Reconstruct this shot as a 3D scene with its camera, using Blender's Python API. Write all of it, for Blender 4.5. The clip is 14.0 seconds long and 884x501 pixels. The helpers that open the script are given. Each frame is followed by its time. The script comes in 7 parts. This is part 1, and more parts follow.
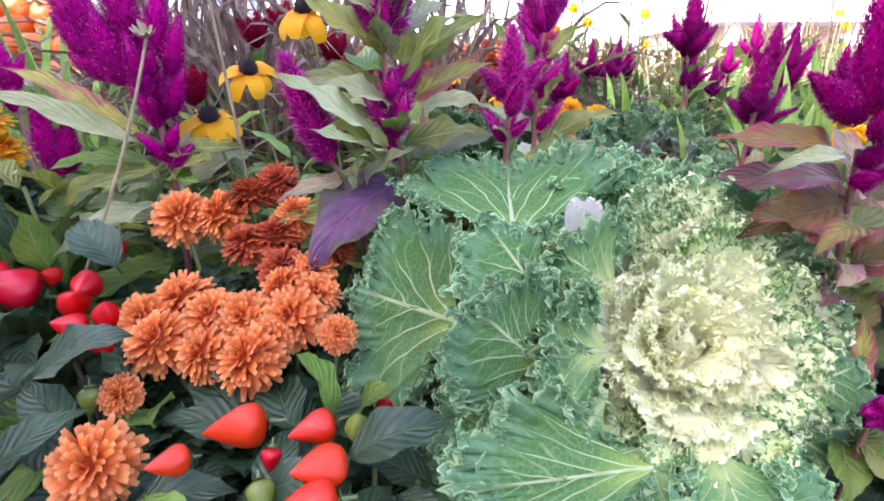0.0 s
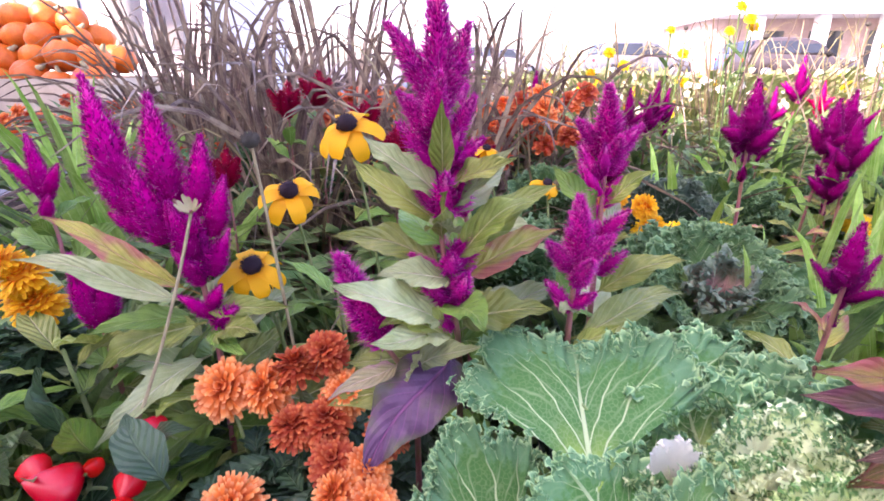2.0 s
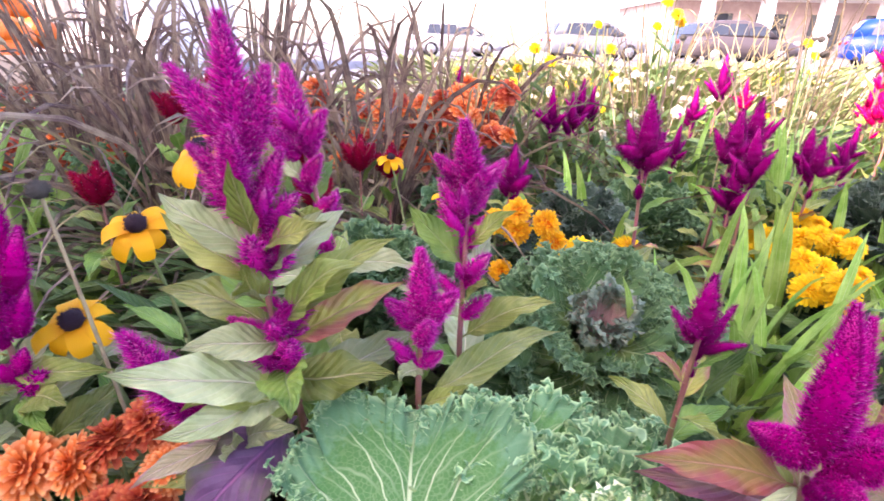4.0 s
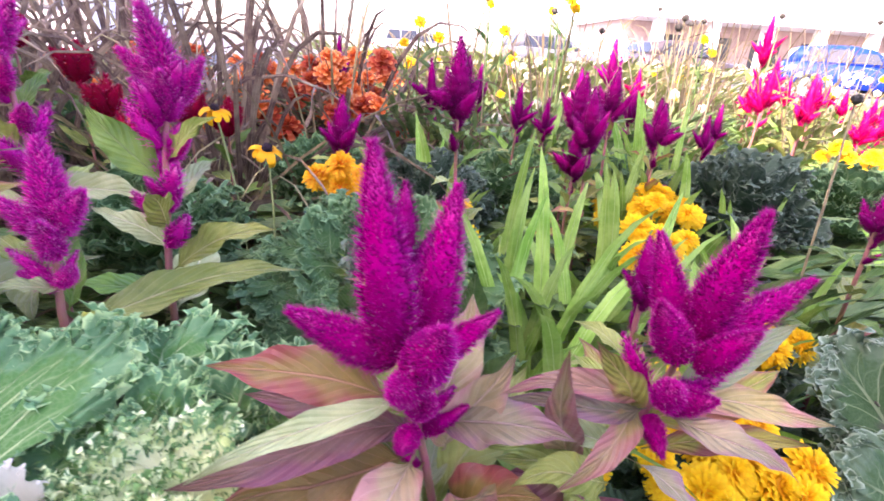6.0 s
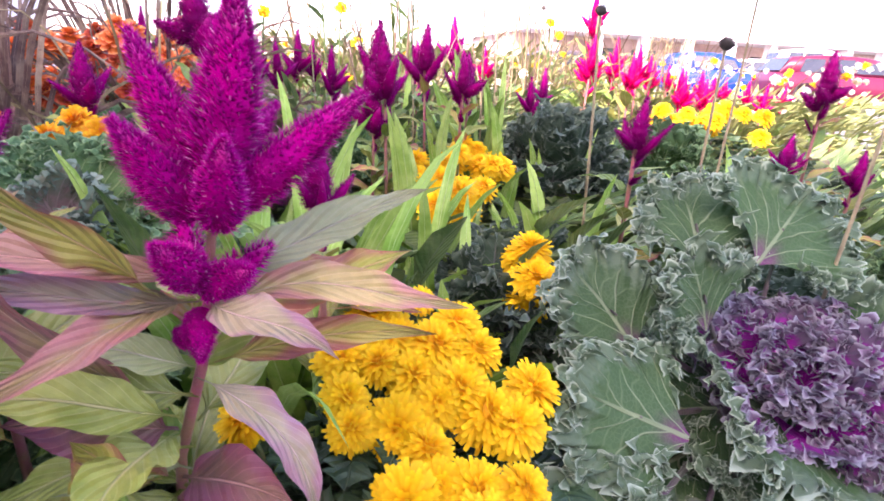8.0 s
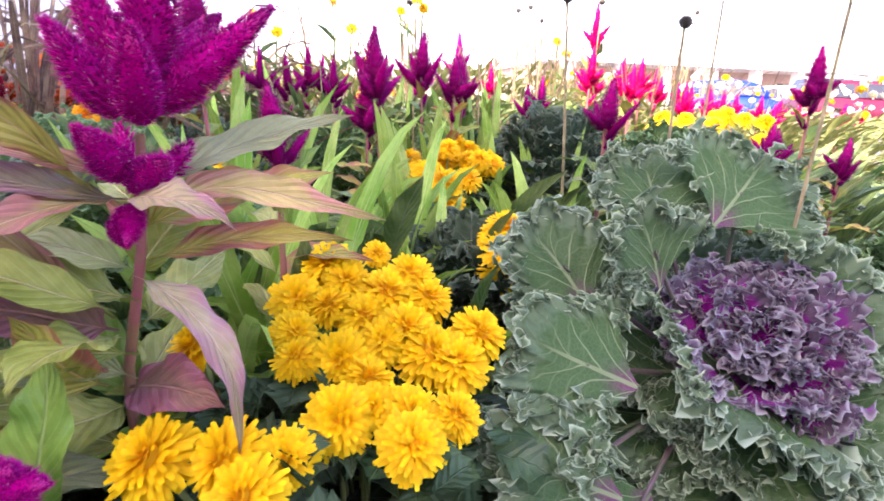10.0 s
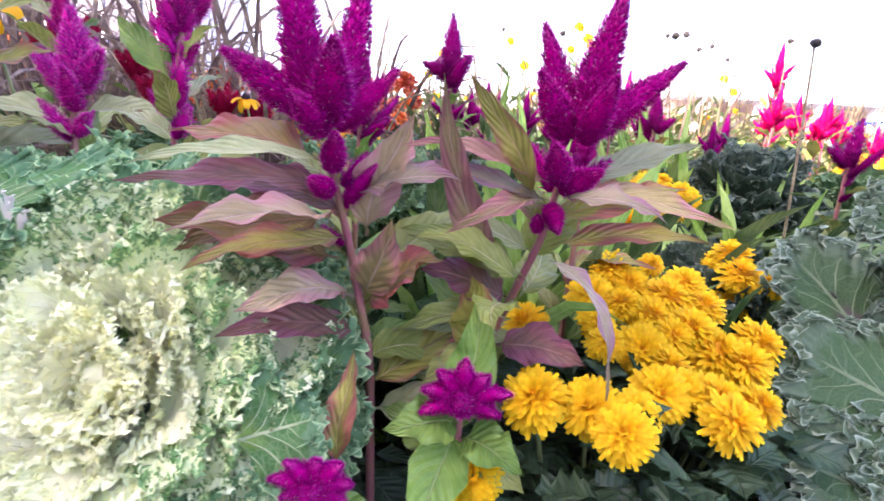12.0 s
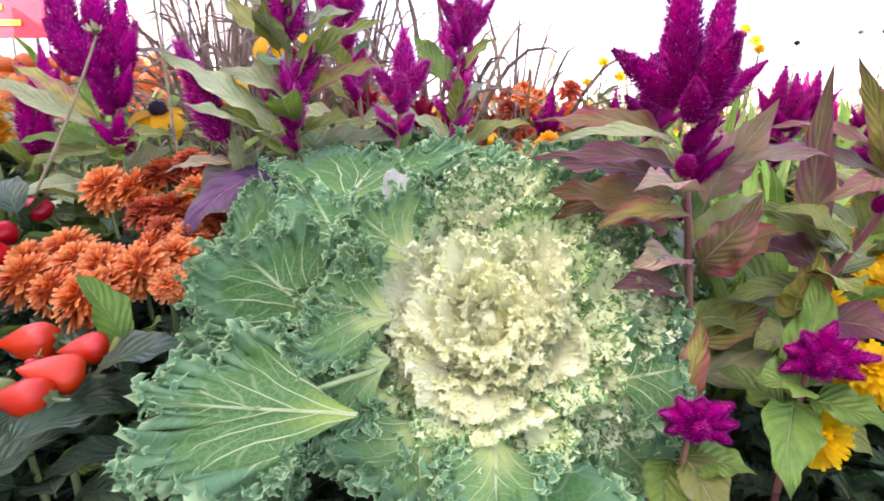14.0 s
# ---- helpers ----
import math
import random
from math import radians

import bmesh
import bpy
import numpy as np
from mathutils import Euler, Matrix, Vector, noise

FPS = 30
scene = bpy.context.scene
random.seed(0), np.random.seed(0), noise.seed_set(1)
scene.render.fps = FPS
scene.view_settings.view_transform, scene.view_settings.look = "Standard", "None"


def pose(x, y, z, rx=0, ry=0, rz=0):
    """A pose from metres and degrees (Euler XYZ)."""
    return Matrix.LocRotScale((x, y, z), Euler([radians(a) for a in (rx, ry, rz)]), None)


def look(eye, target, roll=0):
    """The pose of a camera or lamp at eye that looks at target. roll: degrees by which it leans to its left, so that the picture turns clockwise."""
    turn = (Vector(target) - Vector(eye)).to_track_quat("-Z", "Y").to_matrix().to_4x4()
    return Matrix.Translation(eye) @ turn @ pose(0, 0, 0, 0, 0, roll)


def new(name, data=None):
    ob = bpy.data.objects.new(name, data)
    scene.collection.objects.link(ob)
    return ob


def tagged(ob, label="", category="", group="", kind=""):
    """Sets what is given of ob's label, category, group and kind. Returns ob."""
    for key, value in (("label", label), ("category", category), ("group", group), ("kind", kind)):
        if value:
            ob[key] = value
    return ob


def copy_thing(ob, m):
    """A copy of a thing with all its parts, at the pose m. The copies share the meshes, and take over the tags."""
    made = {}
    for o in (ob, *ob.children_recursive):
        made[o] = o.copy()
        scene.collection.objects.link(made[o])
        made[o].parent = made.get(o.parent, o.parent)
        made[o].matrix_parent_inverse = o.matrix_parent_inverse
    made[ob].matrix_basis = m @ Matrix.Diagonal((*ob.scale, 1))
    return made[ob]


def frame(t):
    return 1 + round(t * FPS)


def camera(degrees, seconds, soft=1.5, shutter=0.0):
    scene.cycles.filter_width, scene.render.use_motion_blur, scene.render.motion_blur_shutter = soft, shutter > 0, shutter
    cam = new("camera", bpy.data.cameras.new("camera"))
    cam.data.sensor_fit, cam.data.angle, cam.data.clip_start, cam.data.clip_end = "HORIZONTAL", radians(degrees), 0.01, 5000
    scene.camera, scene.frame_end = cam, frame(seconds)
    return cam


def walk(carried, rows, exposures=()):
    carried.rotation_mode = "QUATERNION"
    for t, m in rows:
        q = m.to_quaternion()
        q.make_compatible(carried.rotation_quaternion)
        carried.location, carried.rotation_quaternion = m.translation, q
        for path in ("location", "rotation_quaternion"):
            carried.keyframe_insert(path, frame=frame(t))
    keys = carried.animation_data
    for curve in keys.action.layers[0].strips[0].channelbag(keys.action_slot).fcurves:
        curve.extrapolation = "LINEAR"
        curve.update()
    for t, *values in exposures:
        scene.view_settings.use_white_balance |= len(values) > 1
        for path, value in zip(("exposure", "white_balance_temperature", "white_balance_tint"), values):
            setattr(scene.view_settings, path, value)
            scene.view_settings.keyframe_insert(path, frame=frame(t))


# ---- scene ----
cam = camera(82.0, 14.0, 1.65, 0.25)
PATH = [
    (0, (0.062, 0.054, 0.508), (-0.039, 1.939, -0.151), 0.1),
    (0.5, (0.056, 0.066, 0.532), (-0.057, 1.95, -0.13), 0.1),
    (1, (0.048, 0.084, 0.559), (-0.085, 1.965, -0.108), 0.0),
    (1.5, (0.034, 0.097, 0.591), (-0.118, 1.974, -0.084), 0.1),
    (2, (0.029, 0.115, 0.616), (-0.131, 1.987, -0.069), -0.0),
    (2.2, (0.022, 0.121, 0.628), (-0.137, 1.991, -0.063), -0.0),
    (2.9, (0.031, 0.142, 0.652), (-0.098, 2.003, -0.067), 0.096),
    (3.6, (0.072, 0.157, 0.654), (0.017, 2.009, -0.097), 0.57),
    (4.3, (0.125, 0.168, 0.643), (0.154, 2.018, -0.117), 1.4),
    (4.5, (0.139, 0.172, 0.639), (0.194, 2.022, -0.118), 1.8),
    (5, (0.179, 0.178, 0.628), (0.282, 2.03, -0.12), 2.4),
    (5.5, (0.224, 0.178, 0.605), (0.351, 2.033, -0.134), 3.3),
    (6, (0.264, 0.18, 0.588), (0.415, 2.037, -0.139), 3.8),
    (6.5, (0.309, 0.182, 0.563), (0.495, 2.041, -0.151), 4.3),
    (7, (0.344, 0.187, 0.549), (0.634, 2.039, -0.148), 3.1),
    (7.5, (0.38, 0.198, 0.538), (0.786, 2.034, -0.143), 2.5),
    (8, (0.407, 0.195, 0.523), (0.873, 2.023, -0.142), 2.6),
    (8.2, (0.415, 0.186, 0.516), (0.894, 2.015, -0.136), 2.9),
    (8.9, (0.444, 0.176, 0.499), (0.948, 2.014, -0.121), 2.556),
    (9.6, (0.451, 0.167, 0.491), (0.896, 2.034, -0.092), 1.744),
    (10.3, (0.426, 0.156, 0.487), (0.739, 2.057, -0.052), 2.0),
    (10.5, (0.413, 0.153, 0.487), (0.677, 2.064, -0.037), 2.4),
    (11, (0.38, 0.142, 0.485), (0.53, 2.074, -0.007), 3.3),
    (11.5, (0.351, 0.128, 0.481), (0.402, 2.071, 0.012), 3.6),
    (12, (0.325, 0.112, 0.482), (0.289, 2.057, 0.018), 3.5),
    (12.5, (0.291, 0.098, 0.481), (0.166, 2.039, 0.017), 3.1),
    (13, (0.258, 0.085, 0.475), (0.042, 2.019, 0.015), 2.7),
    (13.5, (0.226, 0.07, 0.467), (-0.099, 1.991, 0.018), 2.6),
    (14, (0.208, 0.056, 0.463), (-0.213, 1.963, 0.031), 2.6),
]
walk(cam, [(t, look(eye, target, roll)) for t, eye, target, roll in PATH], [(0.0, 2.92, 6400, 40), (1.5, 2.95, 6520, 45), (4.5, 3.1, 6800, 43), (6.0, 3.1, 6650, 44), (6.8, 3.02, 6050, 72), (8.0, 3.06, 6780, 50), (10.5, 3.05, 7050, 42), (11.5, 3.05, 6840, 40), (12.5, 2.9, 6200, 54), (13.2, 2.9, 6360, 49), (14.0, 2.88, 7160, 40)])

# ---- world, sun, large lights ----
world = bpy.data.worlds.new("sky")
scene.world = world
world.use_nodes = True
wn = world.node_tree
sky = wn.nodes.new("ShaderNodeTexSky")
sky.sky_type = "NISHITA"
sky.sun_disc = False
SUN_EL, SUN_AZ = radians(38), radians(-137)
sky.sun_elevation, sky.sun_rotation = SUN_EL, SUN_AZ
sky.dust_density = 2.5
wn.nodes["Background"].inputs[1].default_value = 0.15
wn.links.new(sky.outputs[0], wn.nodes["Background"].inputs[0])
sun_data = bpy.data.lights.new("sun", "SUN")
sun_data.energy, sun_data.angle, sun_data.color = 2.6, radians(0.6), (1.0, 0.95, 0.86)
sun = new("sun", sun_data)
sun_from = Vector((math.sin(SUN_AZ) * math.cos(SUN_EL), math.cos(SUN_AZ) * math.cos(SUN_EL), math.sin(SUN_EL)))
sun.matrix_world = look(sun_from * 50, (0, 0, 0))

rng = np.random.default_rng(7)


# ---- mesh builder ----
class Geo:
    """Collects faces as arrays and makes one mesh of them."""

    def __init__(self):
        self.verts, self.loops, self.sizes, self.uvs, self.count = [], [], [], [], 0

    def add(self, verts, faces, uvs=None):
        verts = np.asarray(verts, float).reshape(-1, 3)
        faces = np.asarray(faces, int)
        self.verts.append(verts)
        self.loops.append((faces + self.count).ravel())
        self.sizes.append(np.full(len(faces), faces.shape[1]))
        self.uvs.append(np.zeros((len(verts), 2)) if uvs is None else np.asarray(uvs, float).reshape(-1, 2))
        self.count += len(verts)
        return self

    def grid(self, p, uv=None, close=False):
        nu, nv = p.shape[:2]
        i = np.arange(nu * nv).reshape(nu, nv)
        if close:
            i = np.concatenate([i, i[:, :1]], 1)
        q = np.stack([i[:-1, :-1], i[:-1, 1:], i[1:, 1:], i[1:, :-1]], -1).reshape(-1, 4)
        if uv is None:
            a, b = np.meshgrid(np.linspace(0, 1, nv), np.linspace(0, 1, nu))
            uv = np.stack([a, b], -1)
        return self.add(p, q, uv)

    def many(self, proto_v, proto_f, proto_uv, mats, offs):
        """Copies of one small shape, turned by mats (n,3,3) and moved by offs (n,3)."""
        n, k = len(mats), len(proto_v)
        v = np.einsum("nij,kj->nki", mats, proto_v) + offs[:, None, :]
        f = (np.asarray(proto_f)[None] + (np.arange(n) * k)[:, None, None]).reshape(-1, len(proto_f[0]))
        return self.add(v, f, np.tile(proto_uv, (n, 1)))

    def box(self, lo, hi):
        x0, y0, z0 = lo
        x1, y1, z1 = hi
        v = [(x0, y0, z0), (x1, y0, z0), (x1, y1, z0), (x0, y1, z0), (x0, y0, z1), (x1, y0, z1), (x1, y1, z1), (x0, y1, z1)]
        return self.add(v, [(0, 3, 2, 1), (4, 5, 6, 7), (0, 1, 5, 4), (1, 2, 6, 5), (2, 3, 7, 6), (3, 0, 4, 7)])

    def mesh(self, name, material, origin=(0, 0, 0), smooth=True):
        me = bpy.data.meshes.new(name)
        v = np.concatenate(self.verts) - np.asarray(origin, float)
        loops, sizes, uvs = np.concatenate(self.loops), np.concatenate(self.sizes), np.concatenate(self.uvs)
        me.vertices.add(len(v))
        me.vertices.foreach_set("co", v.ravel())
        me.loops.add(len(loops))
        me.loops.foreach_set("vertex_index", loops)
        me.polygons.add(len(sizes))
        me.polygons.foreach_set("loop_start", np.concatenate([[0], np.cumsum(sizes)[:-1]]))
        me.polygons.foreach_set("loop_total", sizes)
        me.polygons.foreach_set("use_smooth", np.full(len(sizes), smooth))
        layer = me.uv_layers.new(name="UVMap")
        layer.data.foreach_set("uv", uvs[loops].ravel())
        me.materials.append(material)
        me.update()
        me.validate()
        return me


def thing(name, at, label, category, group="", kind=""):
    ob = new(name)
    ob.location = at
    ob.empty_display_size = 0.02
    return tagged(ob, label, category, group, kind)


def part(name, geo, material, parent, label="", kind="", smooth=True):
    """A part of a thing, its geometry given in the world's places."""
    origin = Vector(parent.location)
    if parent.parent:
        origin = origin + Vector(parent.parent.location)
    ob = new(name, geo.mesh(name, material, origin, smooth))
    ob.parent = parent
    return tagged(ob, label, kind=kind)


def solid(name, geo, material, label, category="", group="", kind="", smooth=False):
    return tagged(new(name, geo.mesh(name, material, smooth=smooth)), label, category, group, kind)


def placed(name, me, parent, at, turn, size, label=""):
    """A part that shares the mesh me, at a place in the world."""
    ob = new(name, me)
    ob.parent = parent
    ob.matrix_basis = Matrix.LocRotScale(Vector(at) - Vector(parent.location), turn, Vector((size,) * 3) if np.isscalar(size) else Vector(size))
    return tagged(ob, label)


def unit(v):
    v = np.asarray(v, float)
    return v / (np.linalg.norm(v, axis=-1, keepdims=True) + 1e-12)


def aim(direction, roll=0.0):
    """A turn that brings +z to the direction."""
    q = Vector(direction).to_track_quat("Z", "Y")
    return q @ Euler((0, 0, roll)).to_quaternion()


# ---- materials ----
def mix_color(nt, fac, a, b, blend="MIX"):
    n = nt.nodes.new("ShaderNodeMix")
    n.data_type, n.blend_type = "RGBA", blend
    for socket, value in ((n.inputs[0], fac), (n.inputs[6], a), (n.inputs[7], b)):
        if isinstance(value, bpy.types.NodeSocket):
            nt.links.new(value, socket)
        elif isinstance(value, tuple):
            socket.default_value = (*value[:3], 1)
        else:
            socket.default_value = value
    return n.outputs[2]


def calc(nt, op, a, b=0.0, clamp=False):
    n = nt.nodes.new("ShaderNodeMath")
    n.operation, n.use_clamp = op, clamp
    for socket, value in zip(n.inputs, (a, b)):
        if isinstance(value, bpy.types.NodeSocket):
            nt.links.new(value, socket)
        else:
            socket.default_value = value
    return n.outputs[0]


def step(nt, value, lo, hi):
    n = nt.nodes.new("ShaderNodeMapRange")
    n.interpolation_type = "SMOOTHSTEP"
    nt.links.new(value, n.inputs[0])
    n.inputs[1].default_value, n.inputs[2].default_value = lo, hi
    return n.outputs[0]


def noise_of(nt, scale, detail=3.0, rough=0.6, vector=None):
    n = nt.nodes.new("ShaderNodeTexNoise")
    n.inputs["Scale"].default_value, n.inputs["Detail"].default_value, n.inputs["Roughness"].default_value = scale, detail, rough
    if vector is None:
        vector = nt.nodes.new("ShaderNodeTexCoord").outputs["Object"]
    nt.links.new(vector, n.inputs["Vector"])
    return n.outputs[0]


def uv_xy(nt):
    tc = nt.nodes.new("ShaderNodeTexCoord")
    s = nt.nodes.new("ShaderNodeSeparateXYZ")
    nt.links.new(tc.outputs["UV"], s.inputs[0])
    return s.outputs[0], s.outputs[1], tc.outputs["UV"]


def blank(name):
    m = bpy.data.materials.new(name)
    m.use_nodes = True
    nt = m.node_tree
    return m, nt, nt.nodes["Principled BSDF"]


def finish(nt, bsdf, color, rough=0.6, bump=None, depth=0.002, strength=0.5, translucent=0.0, sheen=0.0, specular=0.18):
    if isinstance(color, tuple):
        bsdf.inputs["Base Color"].default_value = (*color, 1)
    else:
        nt.links.new(color, bsdf.inputs["Base Color"])
    bsdf.inputs["Roughness"].default_value = rough
    bsdf.inputs["Specular IOR Level"].default_value = specular
    if sheen:
        bsdf.inputs["Sheen Weight"].default_value = sheen
    normal = None
    if bump is not None:
        b = nt.nodes.new("ShaderNodeBump")
        b.inputs["Strength"].default_value, b.inputs["Distance"].default_value = strength, depth
        nt.links.new(bump, b.inputs["Height"])
        nt.links.new(b.outputs[0], bsdf.inputs["Normal"])
        normal = b.outputs[0]
    if translucent:
        t = nt.nodes.new("ShaderNodeBsdfTranslucent")
        if isinstance(color, tuple):
            t.inputs[0].default_value = (*color, 1)
        else:
            nt.links.new(color, t.inputs[0])
        if normal:
            nt.links.new(normal, t.inputs[1])
        mx = nt.nodes.new("ShaderNodeMixShader")
        mx.inputs[0].default_value = translucent
        nt.links.new(bsdf.outputs[0], mx.inputs[1])
        nt.links.new(t.outputs[0], mx.inputs[2])
        nt.links.new(mx.outputs[0], nt.nodes["Material Output"].inputs[0])


def vary(nt, color, amount=0.3, island=False):
    """Lighter and darker pieces."""
    if island:
        r = nt.nodes.new("ShaderNodeNewGeometry").outputs["Random Per Island"]
    else:
        r = nt.nodes.new("ShaderNodeObjectInfo").outputs["Random"]
    h = nt.nodes.new("ShaderNodeHueSaturation")
    nt.links.new(color, h.inputs["Color"])
    nt.links.new(calc(nt, "ADD", calc(nt, "MULTIPLY", r, 2 * amount), 1 - amount), h.inputs["Value"])
    nt.links.new(calc(nt, "ADD", calc(nt, "MULTIPLY", r, 0.06 * amount), 0.5 - 0.03 * amount), h.inputs["Hue"])
    return h.outputs[0]


def leaf_mat(name, dark, light, vein, blotch=None, rough=0.5, ribs=9, island=False, translucent=0.25):
    m, nt, b = blank(name)
    x, y, uv = uv_xy(nt)
    side = calc(nt, "ABSOLUTE", calc(nt, "SUBTRACT", x, 0.5))
    big, fine = noise_of(nt, 28, 4), noise_of(nt, 260, 3)
    color = mix_color(nt, step(nt, big, 0.35, 0.66), dark, light)
    if blotch:
        color = mix_color(nt, step(nt, calc(nt, "ADD", calc(nt, "MULTIPLY", noise_of(nt, 46, 3, 0.5), 0.7), calc(nt, "MULTIPLY", side, 0.5)), 0.42, 0.62), color, blotch)
    color = mix_color(nt, calc(nt, "MULTIPLY", fine, 0.35), color, tuple(0.55 * c for c in dark))
    wave = calc(nt, "FRACT", calc(nt, "MULTIPLY", calc(nt, "SUBTRACT", y, calc(nt, "MULTIPLY", side, 0.55)), ribs))
    ridge = calc(nt, "ABSOLUTE", calc(nt, "SUBTRACT", wave, 0.5))
    lateral = step(nt, ridge, 0.43, 0.495)
    mid = calc(nt, "SUBTRACT", 1.0, step(nt, side, 0.008, 0.035))
    lines = calc(nt, "MAXIMUM", calc(nt, "MULTIPLY", lateral, 0.30), calc(nt, "MULTIPLY", mid, 0.9))
    color = mix_color(nt, lines, color, vein)
    color = vary(nt, color, 0.28, island)
    height = calc(nt, "ADD", calc(nt, "MULTIPLY", calc(nt, "SUBTRACT", 0.5, ridge), 0.6), calc(nt, "MULTIPLY", fine, 0.35))
    height = calc(nt, "SUBTRACT", height, calc(nt, "MULTIPLY", mid, 0.6))
    finish(nt, b, color, rough - 0.04, height, 0.0022, 0.9, translucent, specular=0.40)
    return m


def plume_mat(name, dark, mid, tip):
    m, nt, b = blank(name)
    x, y, uv = uv_xy(nt)
    color = mix_color(nt, step(nt, y, 0.1, 0.7), dark, mid)
    color = mix_color(nt, calc(nt, "MULTIPLY", step(nt, y, 0.7, 1.0), 0.85), color, tip)
    color = vary(nt, color, 0.5, True)
    silver = step(nt, nt.nodes.new("ShaderNodeNewGeometry").outputs["Random Per Island"], 0.955, 0.96)
    color = mix_color(nt, calc(nt, "MULTIPLY", silver, step(nt, y, 0.3, 0.9)), color, (0.92, 0.52, 0.72))
    finish(nt, b, color, 0.6, None, translucent=0.45, specular=0.12)
    return m


def petal_mat(name, base, mid, tip, amount=0.2, translucent=0.3):
    m, nt, b = blank(name)
    x, y, uv = uv_xy(nt)
    streak = noise_of(nt, 340, 2)
    color = mix_color(nt, step(nt, y, 0.05, 0.5), base, mid)
    color = mix_color(nt, step(nt, y, 0.6, 1.0), color, tip)
    color = mix_color(nt, calc(nt, "MULTIPLY", streak, 0.35), color, tuple(0.6 * c for c in mid))
    color = vary(nt, color, amount, True)
    finish(nt, b, color, 0.55, streak, 0.0006, 0.4, translucent, specular=0.25)
    return m


def kale_mat(name, heart, blade, margin, vein, turn_at, speck=0.25, fans=8.0, through_light=0.22, frill=None, rim=(0.86, 0.96)):
    """Frilled leaf: y runs from the base to the margin, x across the fan."""
    m, nt, b = blank(name)
    x, y, uv = uv_xy(nt)
    warp = noise_of(nt, 30, 2)
    grain, cells = noise_of(nt, 120, 4), noise_of(nt, 230, 2)
    side = calc(nt, "ABSOLUTE", calc(nt, "SUBTRACT", x, 0.5))
    curl = nt.nodes.new("ShaderNodeNewGeometry").outputs["Random Per Island"]
    loose = calc(nt, "MULTIPLY", calc(nt, "SUBTRACT", curl, 0.5), speck * 1.6)
    reach = calc(nt, "ADD", calc(nt, "ADD", y, calc(nt, "MULTIPLY", step(nt, y, 0.8, 0.86), loose)), calc(nt, "MULTIPLY", calc(nt, "SUBTRACT", grain, 0.5), speck))
    color = mix_color(nt, step(nt, reach, turn_at - 0.22, turn_at + 0.12), heart, blade)
    lace = calc(nt, "ADD", calc(nt, "ADD", y, calc(nt, "MULTIPLY", calc(nt, "SUBTRACT", cells, 0.5), 0.25)), calc(nt, "MULTIPLY", calc(nt, "SUBTRACT", curl, 0.5), 0.4 * speck))
    if frill:
        color = mix_color(nt, step(nt, lace, 0.74, 0.86), color, frill)
    color = mix_color(nt, calc(nt, "MULTIPLY", step(nt, lace if not frill else y, *rim), 0.92), color, margin)
    # midrib with side veins that leave it one after another and fork towards the margin
    phi = calc(nt, "MULTIPLY", calc(nt, "SUBTRACT", x, 0.5), 2.4)
    along = calc(nt, "MULTIPLY", y, calc(nt, "COSINE", phi))
    across = calc(nt, "ABSOLUTE", calc(nt, "MULTIPLY", y, calc(nt, "SINE", phi)))
    bent = calc(nt, "POWER", calc(nt, "ADD", across, 0.001), 0.82)
    level = calc(nt, "ADD", calc(nt, "MULTIPLY", calc(nt, "SUBTRACT", along, calc(nt, "MULTIPLY", bent, 0.95)), fans * 0.5), calc(nt, "MULTIPLY", warp, 0.9))
    level = calc(nt, "ADD", level, calc(nt, "MULTIPLY", step(nt, x, 0.495, 0.505), 0.4))
    ridge = calc(nt, "ABSOLUTE", calc(nt, "SUBTRACT", calc(nt, "FRACT", level), 0.5))
    second = calc(nt, "ADD", calc(nt, "MULTIPLY", calc(nt, "SUBTRACT", along, calc(nt, "MULTIPLY", across, 0.35)), fans * 1.1), calc(nt, "MULTIPLY", warp, 1.5))
    fork = calc(nt, "ABSOLUTE", calc(nt, "SUBTRACT", calc(nt, "FRACT", second), 0.5))
    net = nt.nodes.new("ShaderNodeTexVoronoi")
    net.feature = "DISTANCE_TO_EDGE"
    net.inputs["Scale"].default_value = 330
    nt.links.new(nt.nodes.new("ShaderNodeTexCoord").outputs["Object"], net.inputs["Vector"])
    mesh = calc(nt, "SUBTRACT", 1.0, step(nt, net.outputs["Distance"], 0.02, 0.12))
    thin = calc(nt, "MULTIPLY", calc(nt, "SUBTRACT", 1.15, y), 0.085)
    main = calc(nt, "SUBTRACT", 1.0, step(nt, calc(nt, "DIVIDE", ridge, calc(nt, "ADD", thin, 0.012)), 0.3, 0.9))
    small = calc(nt, "MULTIPLY", calc(nt, "SUBTRACT", 1.0, step(nt, fork, 0.02, 0.11)), calc(nt, "MULTIPLY", step(nt, y, 0.35, 0.6), 0.35))
    mid = calc(nt, "SUBTRACT", 1.0, step(nt, calc(nt, "DIVIDE", across, calc(nt, "ADD", calc(nt, "MULTIPLY", thin, 0.35), 0.002)), 0.6, 1.2))
    lines = calc(nt, "MAXIMUM", calc(nt, "MAXIMUM", main, small), calc(nt, "MAXIMUM", mid, calc(nt, "MULTIPLY", mesh, 0.14)))
    lines = calc(nt, "MULTIPLY", lines, calc(nt, "SUBTRACT", 0.88, calc(nt, "MULTIPLY", step(nt, y, 0.5, 0.92), 0.70)))
    color = mix_color(nt, lines, color, vein)
    color = vary(nt, color, 0.12)
    height = calc(nt, "SUBTRACT", calc(nt, "ADD", ridge, calc(nt, "MULTIPLY", grain, 0.6)), calc(nt, "MULTIPLY", lines, 0.7))
